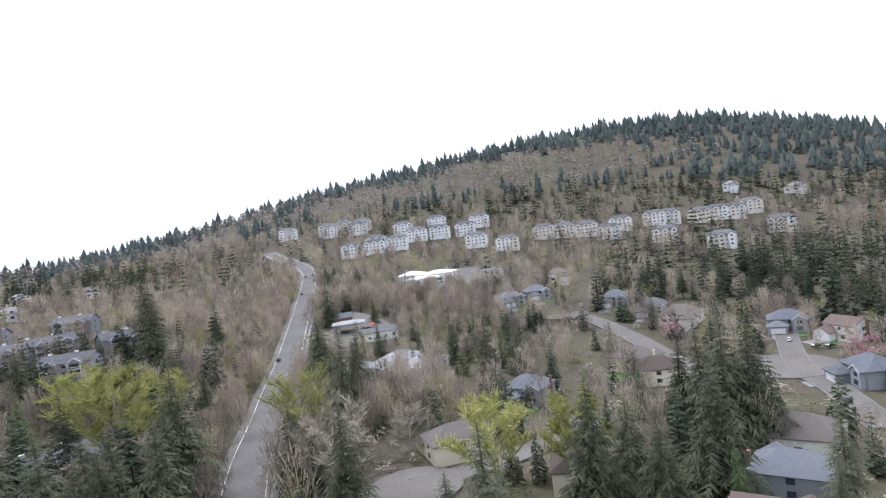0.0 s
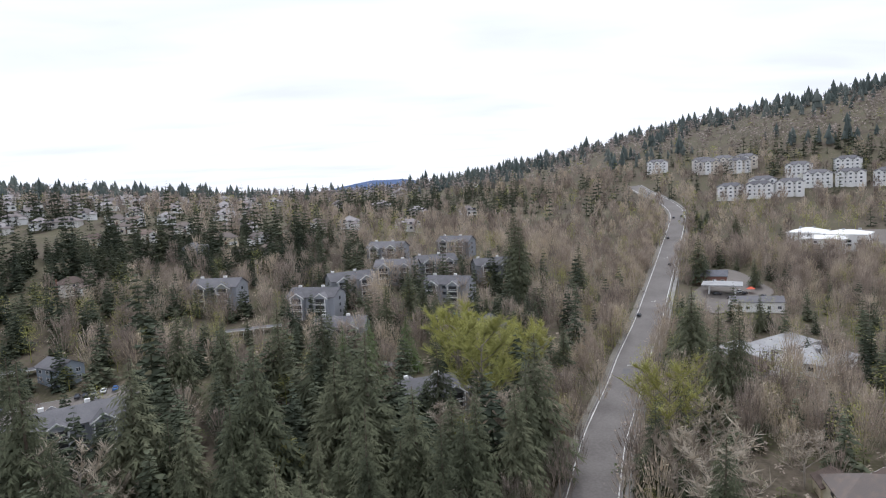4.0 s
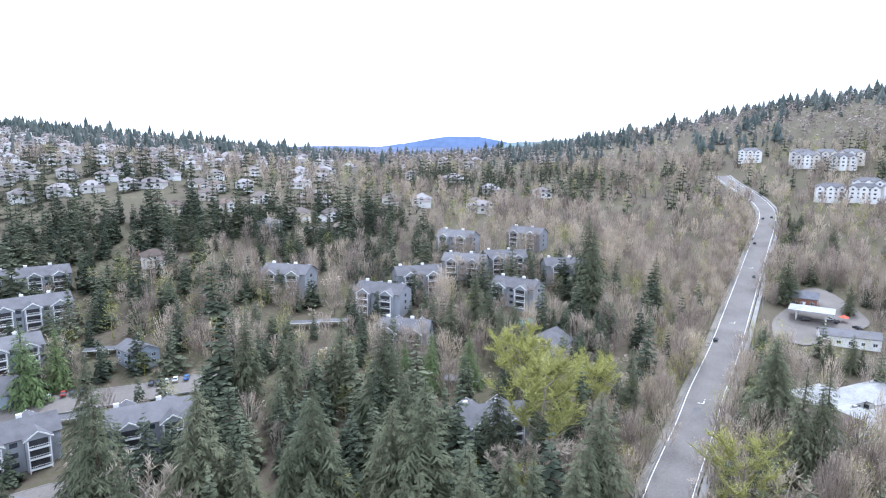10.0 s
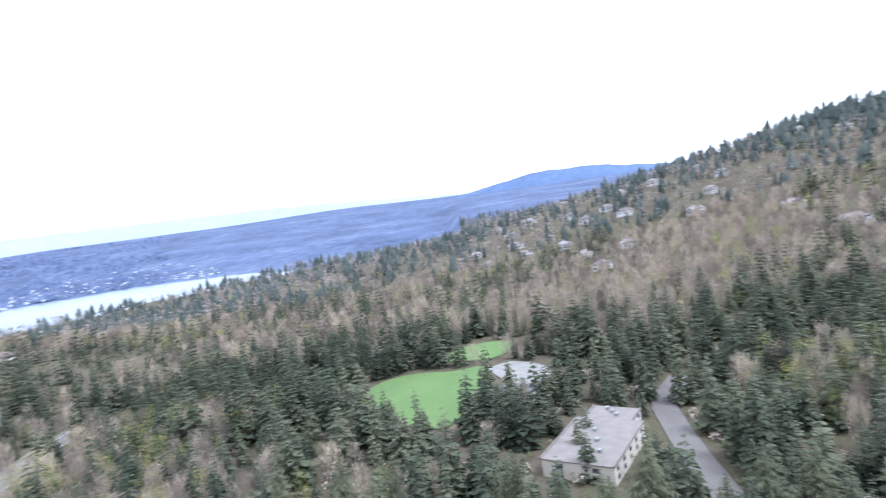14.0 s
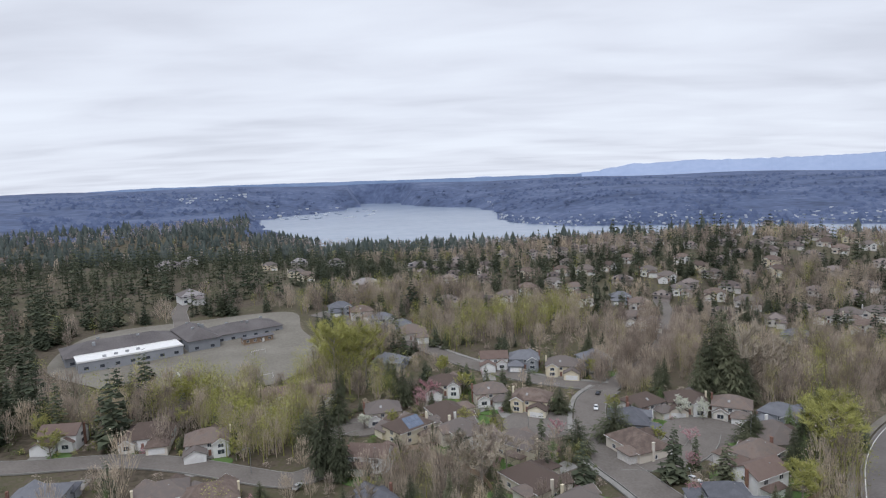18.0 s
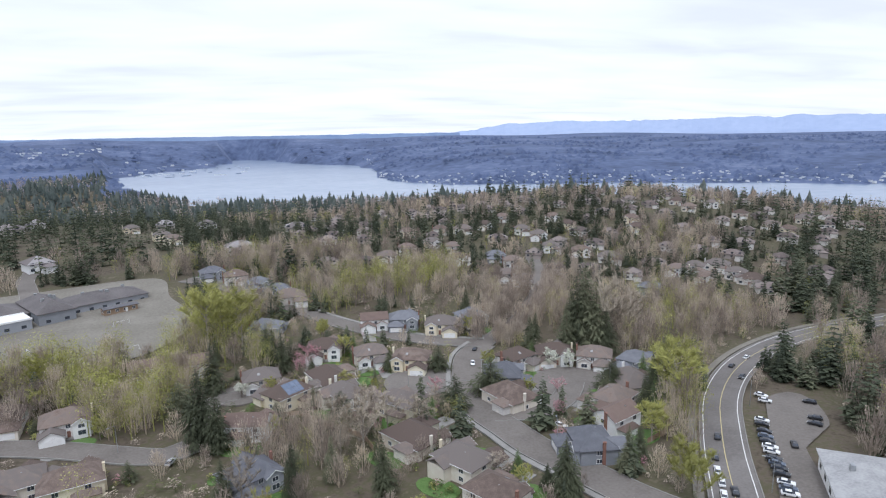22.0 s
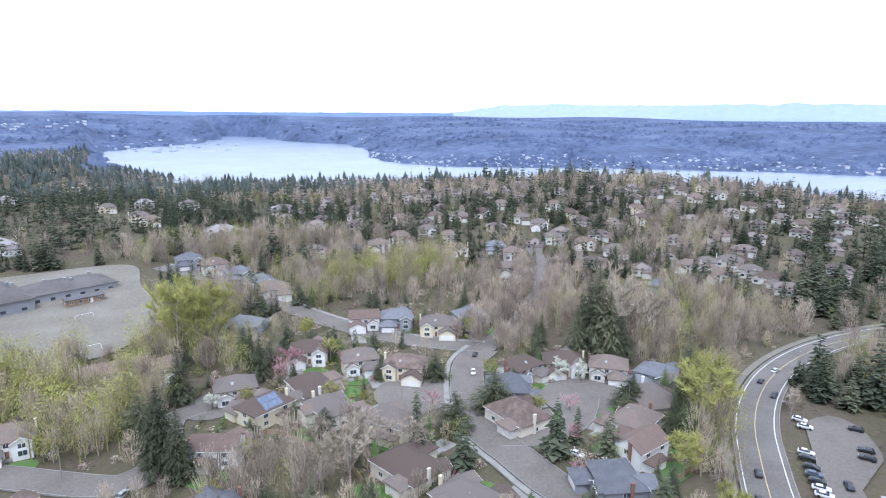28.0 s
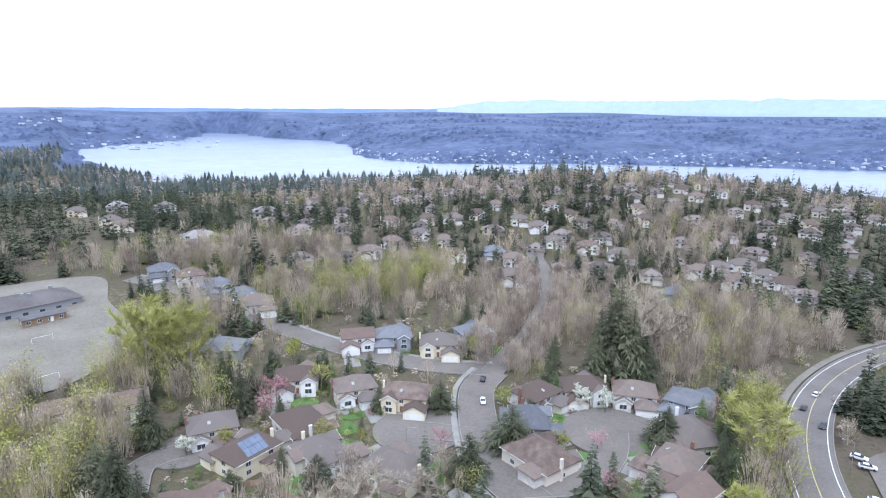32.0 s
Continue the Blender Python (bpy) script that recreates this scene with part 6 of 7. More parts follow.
def scatter_points(seed, r0, r1, n, gap):
    g = np.random.default_rng(seed)
    r = np.sqrt(g.uniform(r0 * r0, r1 * r1, n))
    a = g.uniform(0, 2 * math.pi, n)
    x, y = -r * np.sin(a), r * np.cos(a)
    keep = free_mask(x, y, gap)
    z = height(x, y)
    keep &= z > LAKE + 3
    return x[keep], y[keep], z[keep], g


# near woods: single trees
nx, ny, nz, g = scatter_points(5, 48, 150, 640, 0.5)
share = fir_share(nx, ny)
taken = np.array(PLANTED)
far_enough = ((nx[:, None] - taken[:, 0]) ** 2 + (ny[:, None] - taken[:, 1]) ** 2 > 36).all(1)
quiet = np.degrees(np.arctan2(-nx, ny)) % 360
seen = ~((quiet > 224) & (quiet < 270))
homes_zone = (ny < -110) & (np.abs(nx) < 150)
count = 0
for x, y, s, ok, hz in zip(nx, ny, share, far_enough & seen & (np.hypot(nx - 84, ny - 72) > 24) & ~((nx > 58) & (ny > 5) & (ny < 135) & (np.random.default_rng(3).random(len(nx)) < 0.78)), homes_zone):
    if ok and count < 300 and not (hz and g.random() < 0.5):
        u = g.random() * 1.15
        kind = (0 if g.random() < 0.8 else 1) if u < s else (3 if g.random() < (0.65 if hz else 0.3) else 2)
        tall = g.uniform(17, 32) if kind == 0 else g.uniform(9, 15)
        if hz:
            tall *= 0.65
        plant(float(x), float(y), float(tall), kind)
        count += 1


def skirt_tree(seed, skirts, points):
    """A light fir for woodland, height 1."""
    rng = random.Random(seed)
    v, f = [], []
    for k in range(skirts):
        t = k / skirts
        z0, z1 = 0.06 + 0.9 * t, 0.06 + 0.94 * (t + 2.3 / skirts)
        rad = (0.215 * (1 - t) ** 0.85 + 0.018) * rng.uniform(0.68, 1.25)
        n = len(v)
        v.append((rng.uniform(-0.01, 0.01), rng.uniform(-0.01, 0.01), min(z1, 1.0)))
        off = rng.uniform(0, 6.28)
        for j in range(points):
            a = off + 6.283 * j / points
            q = rad * (rng.uniform(0.8, 1.25) if j % 2 else rng.uniform(0.4, 0.65))
            v.append((math.cos(a) * q, math.sin(a) * q, z0 + rng.uniform(-0.025, 0.025) - (0.02 if j % 2 else -0.02)))
        for j in range(points):
            f.append((n, n + 1 + j, n + 1 + (j + 1) % points))
    return np.array(v), np.array(f)


def sliver_tree(seed, slivers, wide, leaf=False, low=0.2, fuzz=0):
    """A light bare tree for woodland, height 1: a stem and many upward twigs."""
    rng = random.Random(seed)
    v, f = [], []

    def tri(a, b, c):
        n = len(v)
        v.extend((a, b, c))
        f.append((n, n + 1, n + 2))

    tri((-0.014, 0, -0.03), (0.014, 0, -0.03), (0, 0, 0.8))
    tri((0, -0.014, -0.03), (0, 0.014, -0.03), (0, 0, 0.8))
    for _ in range(slivers):
        a, t = rng.uniform(0, 6.283), rng.random()
        rad = 0.30 * math.sin(min(1.0, 0.25 + t) * 2.6) ** 0.8 * rng.uniform(0.3, 1.0)
        z = low + (0.94 - low) * t
        o = Vector((math.cos(a) * rad * 0.68, math.sin(a) * rad * 0.68, z - 0.10))
        e = Vector((math.cos(a) * rad, math.sin(a) * rad, z + rng.uniform(0.03, 0.16)))
        s = Vector((rng.uniform(-1, 1), rng.uniform(-1, 1), rng.uniform(-0.4, 0.4))).normalized() * wide * rng.uniform(0.6, 1.4)
        if leaf:
            tri(e - s, e + s, e + Vector((rng.uniform(-1, 1), rng.uniform(-1, 1), rng.uniform(-1, 1))) * wide * 1.6)
        else:
            tri(o - s * 0.5, o + s * 0.5, e)
        if rng.random() < fuzz:
            c = o.lerp(e, rng.uniform(0.4, 1.1)) + Vector((rng.gauss(0, 0.02), rng.gauss(0, 0.02), rng.gauss(0, 0.02)))
            p, q = (Vector((rng.uniform(-1, 1), rng.uniform(-1, 1), rng.uniform(-1, 1))).normalized() * 0.017 * rng.uniform(0.6, 1.3) for _ in range(2))
            tri(c - p, c + p, c + q)
    return np.array(v), np.array(f)


def bough_tree(seed, levels, arms):
    """A light fir with single boughs, height 1."""
    rng = random.Random(seed)
    v, f = [], []

    def tri(*p):
        n = len(v)
        v.extend(tuple(q) for q in p)
        f.append((n, n + 1, n + 2))

    tri((-0.012, 0, -0.03), (0.012, 0, -0.03), (0, 0, 0.9))
    tri((0, -0.012, -0.03), (0, 0.012, -0.03), (0, 0, 0.9))
    reach = rng.uniform(0.17, 0.27)
    for k in range(levels):
        t = k / (levels - 1)
        z = 0.07 + 0.91 * t
        long = reach * rng.uniform(0.8, 1.15) * ((1 - t) ** 0.8 * (0.6 + 0.4 * min(1, t * 6 + 0.3)) + 0.03)
        n = max(3, int(arms * (1 - 0.4 * t)))
        off = rng.uniform(0, 6.28)
        for j in range(n):
            a = off + 6.283 * j / n + rng.uniform(-0.35, 0.35)
            l = long * rng.uniform(0.6, 1.25)
            d, side = Vector((math.cos(a), math.sin(a), 0)), Vector((-math.sin(a), math.cos(a), 0))
            o = Vector((0, 0, z + rng.uniform(-0.012, 0.012)))
            m, e = o + d * l * 0.55 + Vector((0, 0, 0.1 * l * t - 0.06 * l)), o + d * l + Vector((0, 0, 0.15 * l * t - 0.34 * l))
            w = l * 0.26 + 0.008
            tri(o, m + side * w - Vector((0, 0, w * 0.5)), e)
            tri(o, m - side * w - Vector((0, 0, w * 0.5)), e)
            if t < 0.8:
                tri(m + side * w * 1.4 - Vector((0, 0, w)), m - side * w * 1.4 - Vector((0, 0, w)), m + d * l * 0.2)
    return np.array(v), np.array(f)


def woodland(name, label, mat, forms, x, y, z, tall, wide, g):
    """Many light trees in one mesh."""
    vs, fs, tones, n = [], [], [], 0
    pick = g.integers(0, len(forms), len(x))
    for k, (v, f) in enumerate(forms):
        i = np.nonzero(pick == k)[0]
        a = g.uniform(0, 6.283, len(i))
        c, s = np.cos(a)[:, None], np.sin(a)[:, None]
        w, h = wide[i][:, None], tall[i][:, None]
        px = (v[:, 0] * c - v[:, 1] * s) * w + x[i][:, None]
        py = (v[:, 0] * s + v[:, 1] * c) * w + y[i][:, None]
        pz = v[:, 2] * h + z[i][:, None]
        vs.append(np.stack([px, py, pz], -1).reshape(-1, 3))
        tones.append(np.repeat(g.random(len(i)), len(v)))
        fs.append((f[None] + (np.arange(len(i)) * len(v))[:, None, None] + n).reshape(-1, 3))
        n += len(i) * len(v)
    v, f = np.concatenate(vs), np.concatenate(fs)
    me = bpy.data.meshes.new(name)
    me.vertices.add(len(v))
    me.vertices.foreach_set("co", v.ravel())
    me.loops.add(f.size)
    me.loops.foreach_set("vertex_index", f.ravel().astype(np.int32))
    me.polygons.add(len(f))
    me.polygons.foreach_set("loop_start", np.arange(0, f.size, 3, dtype=np.int32))
    me.polygons.foreach_set("loop_total", np.full(len(f), 3, dtype=np.int32))
    me.materials.append(mat)
    me.attributes.new("tone", "FLOAT", "POINT").data.foreach_set("value", np.concatenate(tones).astype(np.float32))
    me.update(calc_edges=True)
    return tagged(new(name, me), label, "woods", kind="stuff")


MID_FIRS = [bough_tree(k, 15, 6) for k in range(7)]
MID2_FIRS = [bough_tree(80 + k, 9, 4) for k in range(7)]
MID_BARE = [sliver_tree(10 + k, 235, 0.0085, fuzz=0.55) for k in range(7)]
MID_BUD = [sliver_tree(20 + k, 330, 0.0125, True) for k in range(4)]
MID2_BARE = [sliver_tree(60 + k, 95, 0.028) for k in range(6)]
MID2_BUD = [sliver_tree(70 + k, 110, 0.026, True) for k in range(4)]
FAR_FIRS = [skirt_tree(30 + k, 3, 7) for k in range(5)]
FAR_BARES = [sliver_tree(40 + k, 26, 0.066, True, 0.10) for k in range(5)]

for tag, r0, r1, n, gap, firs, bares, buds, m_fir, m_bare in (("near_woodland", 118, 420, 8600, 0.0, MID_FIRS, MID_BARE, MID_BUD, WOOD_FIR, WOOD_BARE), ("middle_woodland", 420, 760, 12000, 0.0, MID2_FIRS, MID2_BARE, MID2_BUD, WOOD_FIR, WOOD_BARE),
                                           ("hill_woodland", 760, 1700, 40000, 0.0, FAR_FIRS, FAR_BARES, FAR_BARES, HAZED_FIR, FAR_BARE)):
    x, y, z, g = scatter_points(len(tag), r0, r1, n, gap)
    yaw = np.degrees(np.arctan2(-x, y)) % 360
    thin = np.ones(len(x))
    home = (yaw > 140) & (yaw < 196) & (np.hypot(x, y) < 640)
    thin = np.where(home, np.where(np.hypot(x, y) > 330, 0.80, 0.75), thin)
    thin = np.where((yaw > 8) & (yaw < 62) & (np.hypot(x, y) > 430) & (np.hypot(x, y) < 1250), 0.72, thin)
    thin = np.where((x > 130) & (x < 330) & (y > 5) & (y < 260), 0.48, thin)
    thin = np.where((yaw > 224) & (yaw < 268), 0.15, thin)
    thin = np.where((x > 58) & (x < 132) & (y > 5) & (y < 140), 0.35, thin)
    thin = np.where((x > 25) & (x < 150) & (y < -140) & (y > -200), 0.3, thin)
    keep = g.random(len(x)) < thin
    x, y, z, home = x[keep], y[keep], z[keep], home[keep]
    s, u = fir_share(x, y), g.random(len(x))
    s = np.where(home, np.where(np.hypot(x, y) > 310, s * 1.25 + 0.08, s * 0.9), s)
    fir = u < s
    lane = np.array([(q.x, q.y) for q in main_line])
    if tag == "near_woodland":
        close = (((x[:, None] - lane[:, 0]) ** 2 + (y[:, None] - lane[:, 1]) ** 2) < 15.0 ** 2).any(1)
        fir = fir & ~close
    bud = ~fir & (g.random(len(x)) < (0.25 if tag[0] == "h" else 1.0) * (0.13 + 0.30 * np.clip(np.sin(x / 40 + y / 57), 0, 1)))
    bare = ~fir & ~bud
    size = np.where(home, np.where(np.hypot(x, y) > 310, 0.8, 0.62), 1.0)
    for kind, sel, forms, mat, lo, hi, ww in (("firs", fir, firs, m_fir, 9, 27 if tag[0] == "h" else 31, 1.15), ("bare_trees", bare, bares, m_bare, 11, 18, 1.35), ("budding_trees", bud, buds, WOOD_BUD, 9, 15, 1.2)):
        tall = (lo * 0.7 + (hi - lo * 0.7) * (g.beta(1.5, 3.0, len(x)) * 1.25 if kind == "firs" else g.beta(2.0, 2.2, len(x)))) * size
        woodland(tag + "_" + kind, {"firs": "dark green fir woods", "bare_trees": "leafless grey-brown woods", "budding_trees": "woods in yellow-green bud"}[kind], mat, forms, x[sel], y[sel], z[sel], tall[sel], tall[sel] * ww, g)

# belts of taller bare and budding trees between the streets: x, y, half-width, half-depth, heading, count, share in bud
for bx, by, ww, dd, ang, n, share in ((103, -252, 26, 18, 10, 110, 0.75), (66, -218, 24, 14, 15, 90, 0.8), (66, -193, 16, 8, 15, 40, 0.8), (54, -283, 14, 22, 0, 60, 0.85), (-50, -345, 34, 12, 20, 110, 0.85), (10, -398, 40, 16, 20, 120, 0.15), (-20, -335, 75, 26, 22, 190, 0.45), (-165, -262, 48, 30, 25, 170, 0.25), (40, -262, 24, 34, 0, 75, 0.75), (95, -222, 50, 17, 10, 120, 0.5), (-110, -292, 30, 24, 30, 70, 0.1),
                                      (-122, -168, 9, 34, -38, 60, 0.6), (-225, -160, 40, 40, 0, 120, 0.4), (-175, -120, 25, 30, -30, 70, 0.4), (0, -165, 22, 12, 20, 26, 0.1), (-250, -400, 70, 25, 40, 120, 0.2),
                                      (60, -400, 60, 22, 20, 110, 0.25), (120, 175, 26, 50, -32, 90, 0.2), (215, 300, 50, 60, -30, 190, 0.05), (-200, 110, 50, 30, 20, 110, 0.5)):
    g = np.random.default_rng(int(abs(bx * 7 + by)))
    u, v, c, s = g.uniform(-ww, ww, n), g.uniform(-dd, dd, n), math.cos(radians(ang)), math.sin(radians(ang))
    x, y = bx + u * c - v * s, by + u * s + v * c
    ok = free_mask(x, y, -1.0)
    x, y = x[ok], y[ok]
    z, tall, bud = height(x, y), g.uniform(10, 18, len(x)), g.random(len(x)) < share
    for nm, lab, mt, forms, sel in (("belt_bare_trees", "belt of leafless grey-brown trees", WOOD_BARE, MID_BARE, ~bud), ("belt_budding_trees", "belt of trees in yellow-green bud", WOOD_BUD, MID_BUD, bud)):
        if sel.any():
            woodland(nm, lab, mt, forms, x[sel], y[sel], z[sel], tall[sel], tall[sel] * 1.05, g)

# firs between the blocks and houses: x, y, half-width, half-depth, count, lowest and highest
for bx, by, ww, dd, n, lo, hi in ((15, 300, 60, 60, 90, 9, 20), (-60, 290, 40, 30, 34, 9, 20), (-40, 225, 50, 18, 40, 9, 19), (-120, 260, 45, 40, 44, 10, 22), (-100, 360, 60, 40, 50, 9, 20), (-160, 180, 60, 40, 36, 8, 18),
                                  (-20, -256, 60, 9, 26, 6, 12), (-5, -312, 45, 16, 30, 7, 14), (-110, -410, 150, 60, 190, 8, 18), (-90, -520, 200, 60, 230, 10, 22), (-300, -400, 90, 90, 120, 9, 20), (60, -220, 30, 30, 16, 6, 12),
                                  (-130, -175, 10, 26, 26, 7, 14), (-185, -175, 22, 20, 24, 8, 16), (210, 140, 60, 70, 44, 8, 20), (190, 210, 40, 40, 40, 9, 20), (120, 130, 30, 30, 16, 8, 16), (260, 320, 70, 50, 60, 8, 18)):
    g = np.random.default_rng(int(abs(bx * 11 + by * 3)))
    x, y = bx + g.uniform(-ww, ww, n), by + g.uniform(-dd, dd, n)
    ok = free_mask(x, y, -1.5)
    x, y = x[ok], y[ok]
    tall = lo + (hi - lo) * g.beta(1.5, 2.2, len(x))
    woodland("belt_firs", "dark firs standing among buildings", WOOD_FIR, MID_FIRS, x, y, height(x, y), tall, tall * 1.25, g)

# clumps of woods on the land beyond the lake, distance haze in their colour
g = np.random.default_rng(321)
n = 6500
yaw, r = g.uniform(122, 214, n), 1650 + 2450 * g.random(n) ** 1.2
x, y = -r * np.sin(np.radians(yaw)), r * np.cos(np.radians(yaw))
z = height(x, y)
keep = (z > LAKE + 1.5) & (np.sin(x / 140 + 1.7 * np.sin(y / 210)) + np.sin(y / 120 + x / 400) > -0.9)
CLUMP = [skirt_tree(400 + k, 1, 7) for k in range(5)]
x, y, z, r = x[keep], y[keep], z[keep], r[keep]
tall = g.uniform(6, 15, len(x))
woodland("far_shore_woods", "woods beyond the lake, painted haze-blue", HAZED_FOREST, CLUMP, x, y, z - 2, tall, tall * g.uniform(3.5, 7.0, len(x)), g)

# trees and brush along the main road: offset from the line, heights, kinds
g = np.random.default_rng(41)
for nm, lab, mt, forms, o0, o1, lo, hi, each in (("roadside_bare_trees", "row of leafless trees along the road", WOOD_BARE, MID_BARE, 10.5, 24, 7, 13, 5), ("roadside_budding_trees", "roadside trees in yellow-green bud", WOOD_BUD, MID_BUD, 10, 22, 5, 10, 2),
                                                 ("roadside_brush", "yellow-green brush beside the sidewalk", WOOD_BUD, MID_BUD, -10.5, -16, 4, 8, 2), ("roadside_firs", "young firs beside the sidewalk", WOOD_FIR, MID_FIRS, -12, -22, 7, 15, 2)):
    px, py = [], []
    for a, b in zip(main_line, main_line[1:]):
        if a.y > 470 or 255 < a.y < 330 and o0 < 0:
            continue
        d = (b - a).normalized()
        for _ in range(each):
            o, u = g.uniform(min(o0, o1), max(o0, o1)), g.uniform(0, 1)
            px.append(a.x + (b.x - a.x) * u - d.y * o)
            py.append(a.y + (b.y - a.y) * u + d.x * o)
    px, py = np.array(px), np.array(py)
    tall = g.uniform(lo, hi, len(px))
    woodland(nm, lab, mt, forms, px, py, height(px, py), tall, tall * 1.15, g)

# bare trees that close over the far street
px, py = [], []
for a, b in zip(STREET_FAR[:4], STREET_FAR[1:5]):
    d = (Vector(b) - Vector(a)).normalized()
    for o in (5.0, 7.5, 10.5, 14.0, -5.0, -7.5, -11.0):
        for u in g.uniform(0.12, 0.98, 5):
            px.append(a[0] + (b[0] - a[0]) * u - d.y * o)
            py.append(a[1] + (b[1] - a[1]) * u + d.x * o)
px, py = np.array(px), np.array(py)
tall = g.uniform(8, 14, len(px))
woodland("street_bare_trees", "leafless trees leaning over a street", WOOD_BARE, MID_BARE, px, py, height(px, py), tall, tall * 1.15, g)

# garden planting round the near houses
g = np.random.default_rng(61)
lane_at = np.array([(q[0], q[1], q[2]) for q in ROAD_ONLY])
home_at = np.array([(q[0], q[1]) for q in (*STREET_A_HOMES, *STREET_B_HOMES, *STREET_D_HOMES, *STREET_C_HOMES)])
gx, gy = [], []
for hx, hy in home_at:
    for _ in range(46):
        a, r = g.uniform(0, 6.283), g.uniform(7.5, 15)
        gx.append(hx + math.cos(a) * r)
        gy.append(hy + math.sin(a) * r)
gx, gy = np.array(gx), np.array(gy)
ok = (((gx[:, None] - lane_at[:, 0]) ** 2 + (gy[:, None] - lane_at[:, 1]) ** 2) > (lane_at[:, 2] - 1.2) ** 2).all(1) & (((gx[:, None] - home_at[:, 0]) ** 2 + (gy[:, None] - home_at[:, 1]) ** 2) > 64).all(1)
gx, gy = gx[ok], gy[ok]
LOW = [sliver_tree(90 + k, 46, 0.06, True, 0.05) for k in range(4)]
pick, tall = g.random(len(gx)), g.uniform(0.7, 2.2, len(gx))
for nm, lab, mt, sel in (("garden_hedges", "green garden shrubs and clipped hedges", SHRUB, pick < 0.62), ("garden_beds", "yellow-green plants in garden beds", WOOD_BUD, (pick >= 0.62) & (pick < 0.85)), ("garden_blossom", "pinkish flowering garden shrubs", BLOSSOM, pick >= 0.85)):
    woodland(nm, lab, mt, LOW, gx[sel], gy[sel], height(gx[sel], gy[sel]), tall[sel], tall[sel] * 2.2, g)
for k in range(0, len(gx), max(1, len(gx) // 60)):
    plant(float(gx[k]), float(gy[k]), float(g.uniform(5, 10)), int(g.choice([0, 0, 1, 6, 3])))

x, y, z, g = scatter_points(99, 60, 330, 6500, -1.0)
tall = g.uniform(1.2, 3.4, len(x))
half = g.random(len(x)) < 0.6
BRUSH = [sliver_tree(80 + k, 40, 0.055, True, 0.05) for k in range(5)]
woodland("undergrowth_brown", "brown leafless undergrowth", WOOD_BARE, BRUSH, x[half], y[half], z[half], tall[half], tall[half] * 2.6, g)
woodland("undergrowth_green", "low evergreen undergrowth", material("undergrowth", [(0.06, 0.075, 0.035), (0.10, 0.115, 0.05), (0.15, 0.15, 0.07)], 0.95, 0.05, 0.5, 0.0, island=0.4, spec=0.1), BRUSH, x[~half], y[~half], z[~half], tall[~half], tall[~half] * 2.6, g)

for group in (FIRS, CEDARS, BARES, BUDS, PINKS, PEARS, PINES):
    for ob in group:
        for o in (*ob.children_recursive, ob):
            bpy.data.objects.remove(o)

# ---------------------------------------------------------------- cars
CAR_WORDS = ["black", "blue-grey", "white", "red", "blue", "silver"]


def car(colour):
    """A parked car, front to -y."""
    ob = thing("car", CAR_WORDS[colour] + " car standing on the asphalt", "car", "cars")
    s = Shape()
    prof = [(-2.25, 0.35, 0.62), (-2.1, 0.3, 0.80), (-1.0, 0.28, 0.95), (1.6, 0.28, 0.98), (2.15, 0.3, 0.92), (2.28, 0.38, 0.7)]
    s.solid([[(-0.82, y, a), (0.82, y, a), (0.9, y, (a + b) / 2), (0.84, y, b), (-0.84, y, b), (-0.9, y, (a + b) / 2)] for y, a, b in prof])
    part("body", s, CAR_COLOURS[colour], ob)
    c = Shape().solid([[(-0.78, -1.05, 0.93), (0.78, -1.05, 0.93), (0.78, 1.95, 0.95), (-0.78, 1.95, 0.95)], [(-0.62, -0.25, 1.42), (0.62, -0.25, 1.42), (0.62, 1.35, 1.42), (-0.62, 1.35, 1.42)]])
    part("window_band", c, GLASS, ob, "dark glass cabin")
    part("car_roof", Shape().box(-0.6, 0.6, -0.2, 1.3, 1.423, 1.48, 0.06), CAR_COLOURS[colour], ob)
    for sx in (-0.86, 0.86):
        for y in (-1.4, 1.4):
            ring = [(0.33 * math.cos(k * math.pi / 5), 0.33 * math.sin(k * math.pi / 5)) for k in range(10)]
            wh = part("wheel", Shape().solid([[(sx + o, y + a, 0.33 + b) for a, b in ring] for o in (-0.11, 0.11)]), RUBBER, ob)
    for sx in (-0.6, 0.6):
        part("headlight", Shape().box(sx - 0.18, sx + 0.18, -2.27, -2.15, 0.55, 0.7), WHITE, ob)
    return ob


CARS = [car(k) for k in range(6)]
for rows in (CARS_MAIN, CARS_CURVE, CARS_MALL, CARS_STREET, CARS_APT, CARS_GAS, CARS_HILL):
    for j, (x, y, ang, kind) in enumerate(rows):
        put(CARS[5 if (kind == 2 and j % 5 == 4) else kind], spot(x, y, ang, 0.56, 0.92))

# ---------------------------------------------------------------- lamps, poles, goals, fences, shrubs


def street_lamp():
    ob = thing("street_lamp", "grey metal street lamp with a curved arm", "street lamp", "street lamps")
    part("pole", Shape().tube((0, 0, -1), (0, 0, 9), 0.11, 0.07, 6), METAL, ob)
    part("arm", Shape().tube((0, 0, 8.8), (1.2, 0, 9.4), 0.05, 0.04, 5).tube((1.2, 0, 9.4), (2.4, 0, 9.4), 0.04, 0.04, 5), METAL, ob)
    part("lamp_head", Shape().box(2.1, 2.9, -0.16, 0.16, 9.3, 9.45, 0.03), METAL, ob)
    return ob


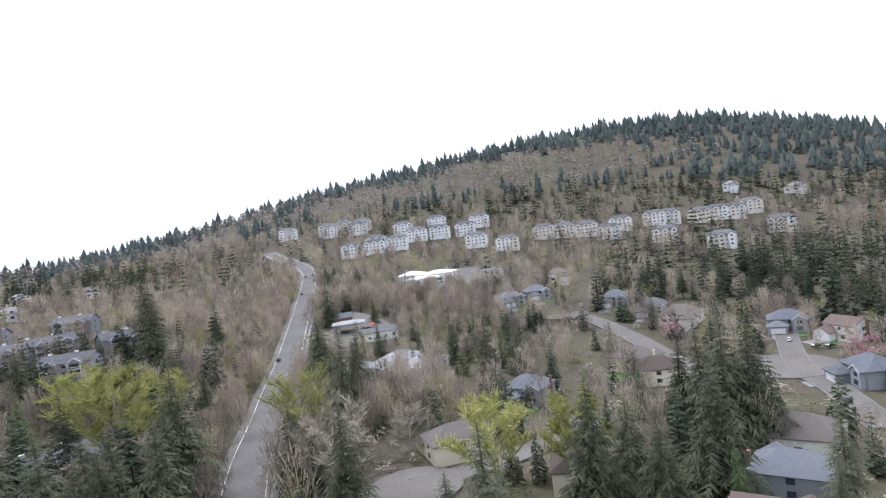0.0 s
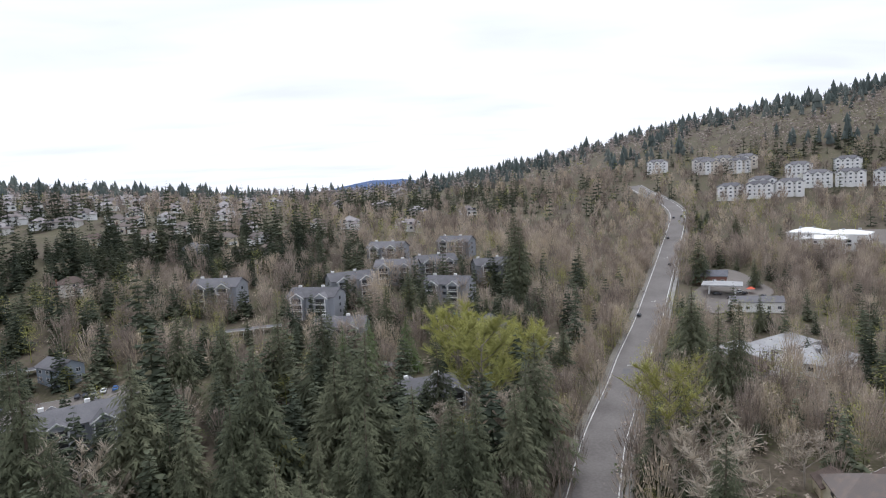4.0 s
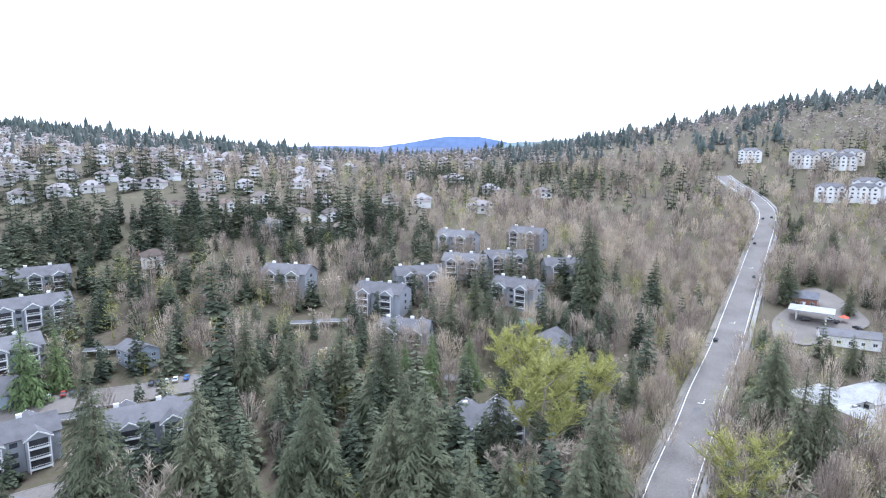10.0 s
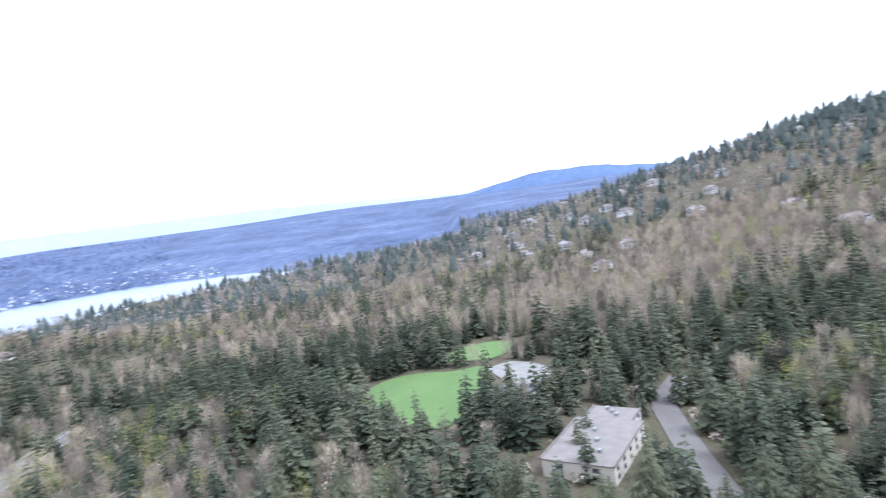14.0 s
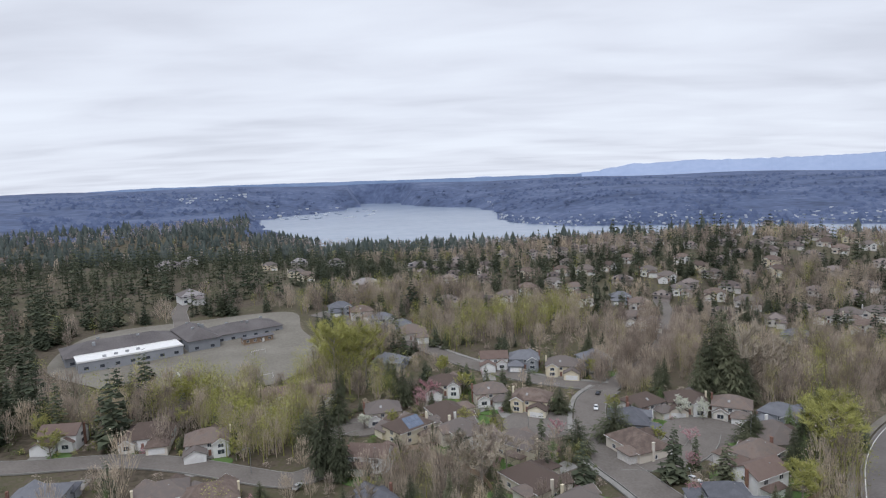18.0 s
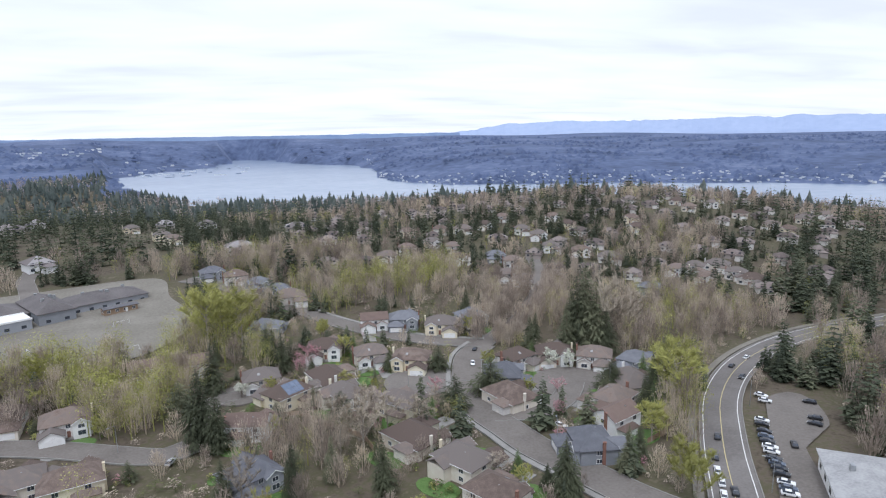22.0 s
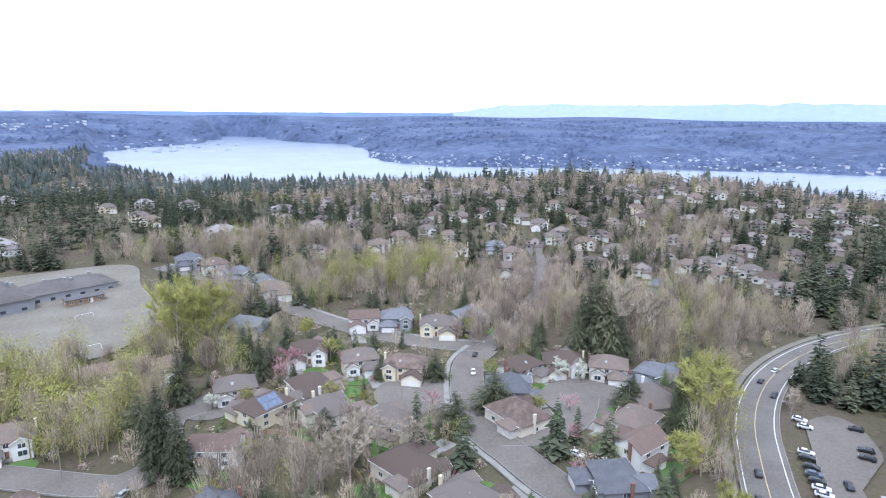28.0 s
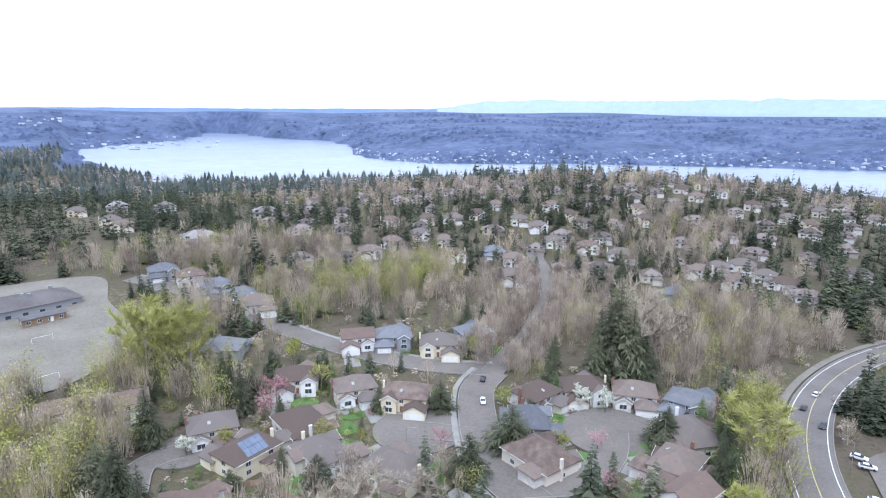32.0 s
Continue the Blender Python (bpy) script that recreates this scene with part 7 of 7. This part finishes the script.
def utility_pole():
    ob = thing("utility_pole", "brown wooden utility pole with a crossarm", "utility pole", "utility poles")
    part("pole", Shape().tube((0, 0, -1), (0, 0, 12), 0.16, 0.11, 6), BARK, ob)
    part("crossarm", Shape().box(-1.2, 1.2, -0.06, 0.06, 11.0, 11.2), BARK, ob)
    for k in (-1.1, -0.4, 0.4, 1.1):
        part("insulator", Shape().tube((k, 0, 11.2), (k, 0, 11.45), 0.05, 0.04, 5), METAL, ob)
    return ob


LAMP, POLE = street_lamp(), utility_pole()
for line, off, every, tmpl in ((main_line, -9.9, 9, LAMP), (curve_line, -8.6, 8, LAMP), (main_line, 10.6, 11, POLE)):
    for k in range(3, len(line) - 2, every):
        d = (line[k + 1] - line[k - 1]).normalized()
        n = Vector((-d.y, d.x, 0))
        q = line[k] + n * off
        put(tmpl, spot(q.x, q.y, math.degrees(math.atan2(d.y, d.x)) + (90 if off < 0 else 0)))
for x, y in ((-60, -205), (-66, -150), (-47, -232), (-100, -186), (-30, -200), (60, -180)):
    put(LAMP, spot(x, y, x * 7))


def goal():
    ob = thing("soccer_goal", "white soccer goal frame on the gravel field", "goal", "soccer goals")
    for x in (-3.6, 3.6):
        part("post", Shape().tube((x, 0, -0.3), (x, 0, 2.4), 0.07, 0.07, 5), WHITE, ob)
        part("brace", Shape().tube((x, 0, 2.4), (x, 1.6, 0), 0.05, 0.05, 5), WHITE, ob)
    part("crossbar", Shape().tube((-3.6, 0, 2.4), (3.6, 0, 2.4), 0.07, 0.07, 5), WHITE, ob)
    return ob


GOAL = goal()
for x, y, a in ((93, -303, 216), (80, -268, 36), (120, -270, 120)):
    put(GOAL, spot(x, y, a, 0.28))


def fence(x0, y0, x1, y1):
    """A board fence, panel by panel."""
    ob = thing("fence", "weathered brown board fence round a garden", "fence", "garden fences")
    n = max(3, int(math.hypot(x1 - x0, y1 - y0) / 2.4))
    a = math.atan2(y1 - y0, x1 - x0)
    step = math.hypot(x1 - x0, y1 - y0) / n
    ob.matrix_basis = spot(x0, y0, math.degrees(a))
    z0 = ground_at(x0, y0)
    for k in range(n):
        x, y = x0 + (x1 - x0) * (k + 0.5) / n, y0 + (y1 - y0) * (k + 0.5) / n
        z = ground_at(x, y) - z0
        p = part("panel", FENCE_PANEL, DECK, ob)
        p.matrix_basis = Matrix.Translation((step * (k + 0.5), 0, z)) @ Matrix.Diagonal((step / 2.4, 1, 1, 1))


FENCE_PANEL = Shape().box(-1.17, 1.17, -0.04, 0.04, -0.5, 1.8)
for seg in ((8, -196, -12, -174), (-12, -174, -16, -158), (-100, -150, -112, -165), (-92, -146, -100, -150), (22, -196, 8, -196), (30, -238, 14, -222), (48, -232, 66, -226), (-128, -196, -118, -180), (5, -226, 12, -216)):
    fence(*seg)


def shrub(seed, mat, label):
    rng = random.Random(seed)
    ob = thing("shrub", label, "shrub", "garden shrubs")
    stems, leaves = Shape(), Shape()
    for _ in range(6):
        stems.tube((0, 0, -0.3), (rng.uniform(-0.5, 0.5), rng.uniform(-0.5, 0.5), rng.uniform(0.5, 1.0)), 0.04, 0.02, 3)
    for _ in range(170):
        v = Vector((rng.gauss(0, 1), rng.gauss(0, 1), rng.gauss(0, 1))).normalized()
        c = Vector((v.x * 0.95, v.y * 0.95, 0.62 + v.z * 0.62)) * rng.uniform(0.75, 1.05)
        x, y = (Vector((rng.uniform(-1, 1), rng.uniform(-1, 1), rng.uniform(-1, 1))).normalized() * 0.22 for _ in range(2))
        leaves.poly(c - x, c + x, c + y * 1.6)
    part("stems", stems, BARK, ob)
    part("leaves", leaves, mat, ob)
    return ob


SHRUBS = [shrub(1, SHRUB, "rounded green garden shrub"), shrub(2, BUD, "yellow-green garden shrub in bud"), shrub(3, BLOSSOM, "pinkish red garden shrub"), shrub(4, SHRUB, "dark evergreen garden shrub")]
rs = random.Random(8)
spots = []
for x, y, ang, kind in (*STREET_A_HOMES, *STREET_B_HOMES, *STREET_D_HOMES, *STREET_C_HOMES):
    for _ in range(10):
        a, r = rs.uniform(0, 6.28), rs.uniform(8.5, 14)
        spots.append((x + math.cos(a) * r, y + math.sin(a) * r))
kept = 0
homes_at = np.array([(r[0], r[1]) for r in (*STREET_A_HOMES, *STREET_B_HOMES, *STREET_D_HOMES, *STREET_C_HOMES)])
lanes = np.array([(q[0], q[1]) for q in ROAD_ONLY])
for x, y in spots:
    if np.min((homes_at[:, 0] - x) ** 2 + (homes_at[:, 1] - y) ** 2) > 64 and np.min((lanes[:, 0] - x) ** 2 + (lanes[:, 1] - y) ** 2) > 49 and kept < 10:
        put(rs.choice(SHRUBS), spot(x, y, rs.uniform(0, 360), 0.1, rs.uniform(0.8, 1.7)))
        kept += 1

for ob in (*NEAR_HOUSE, *FAR_HOUSE, *APT, *TOWN, clubhouse, shed, PORT, *CARS, LAMP, POLE, GOAL, *SHRUBS):
    for o in (*ob.children_recursive, ob):
        bpy.data.objects.remove(o)
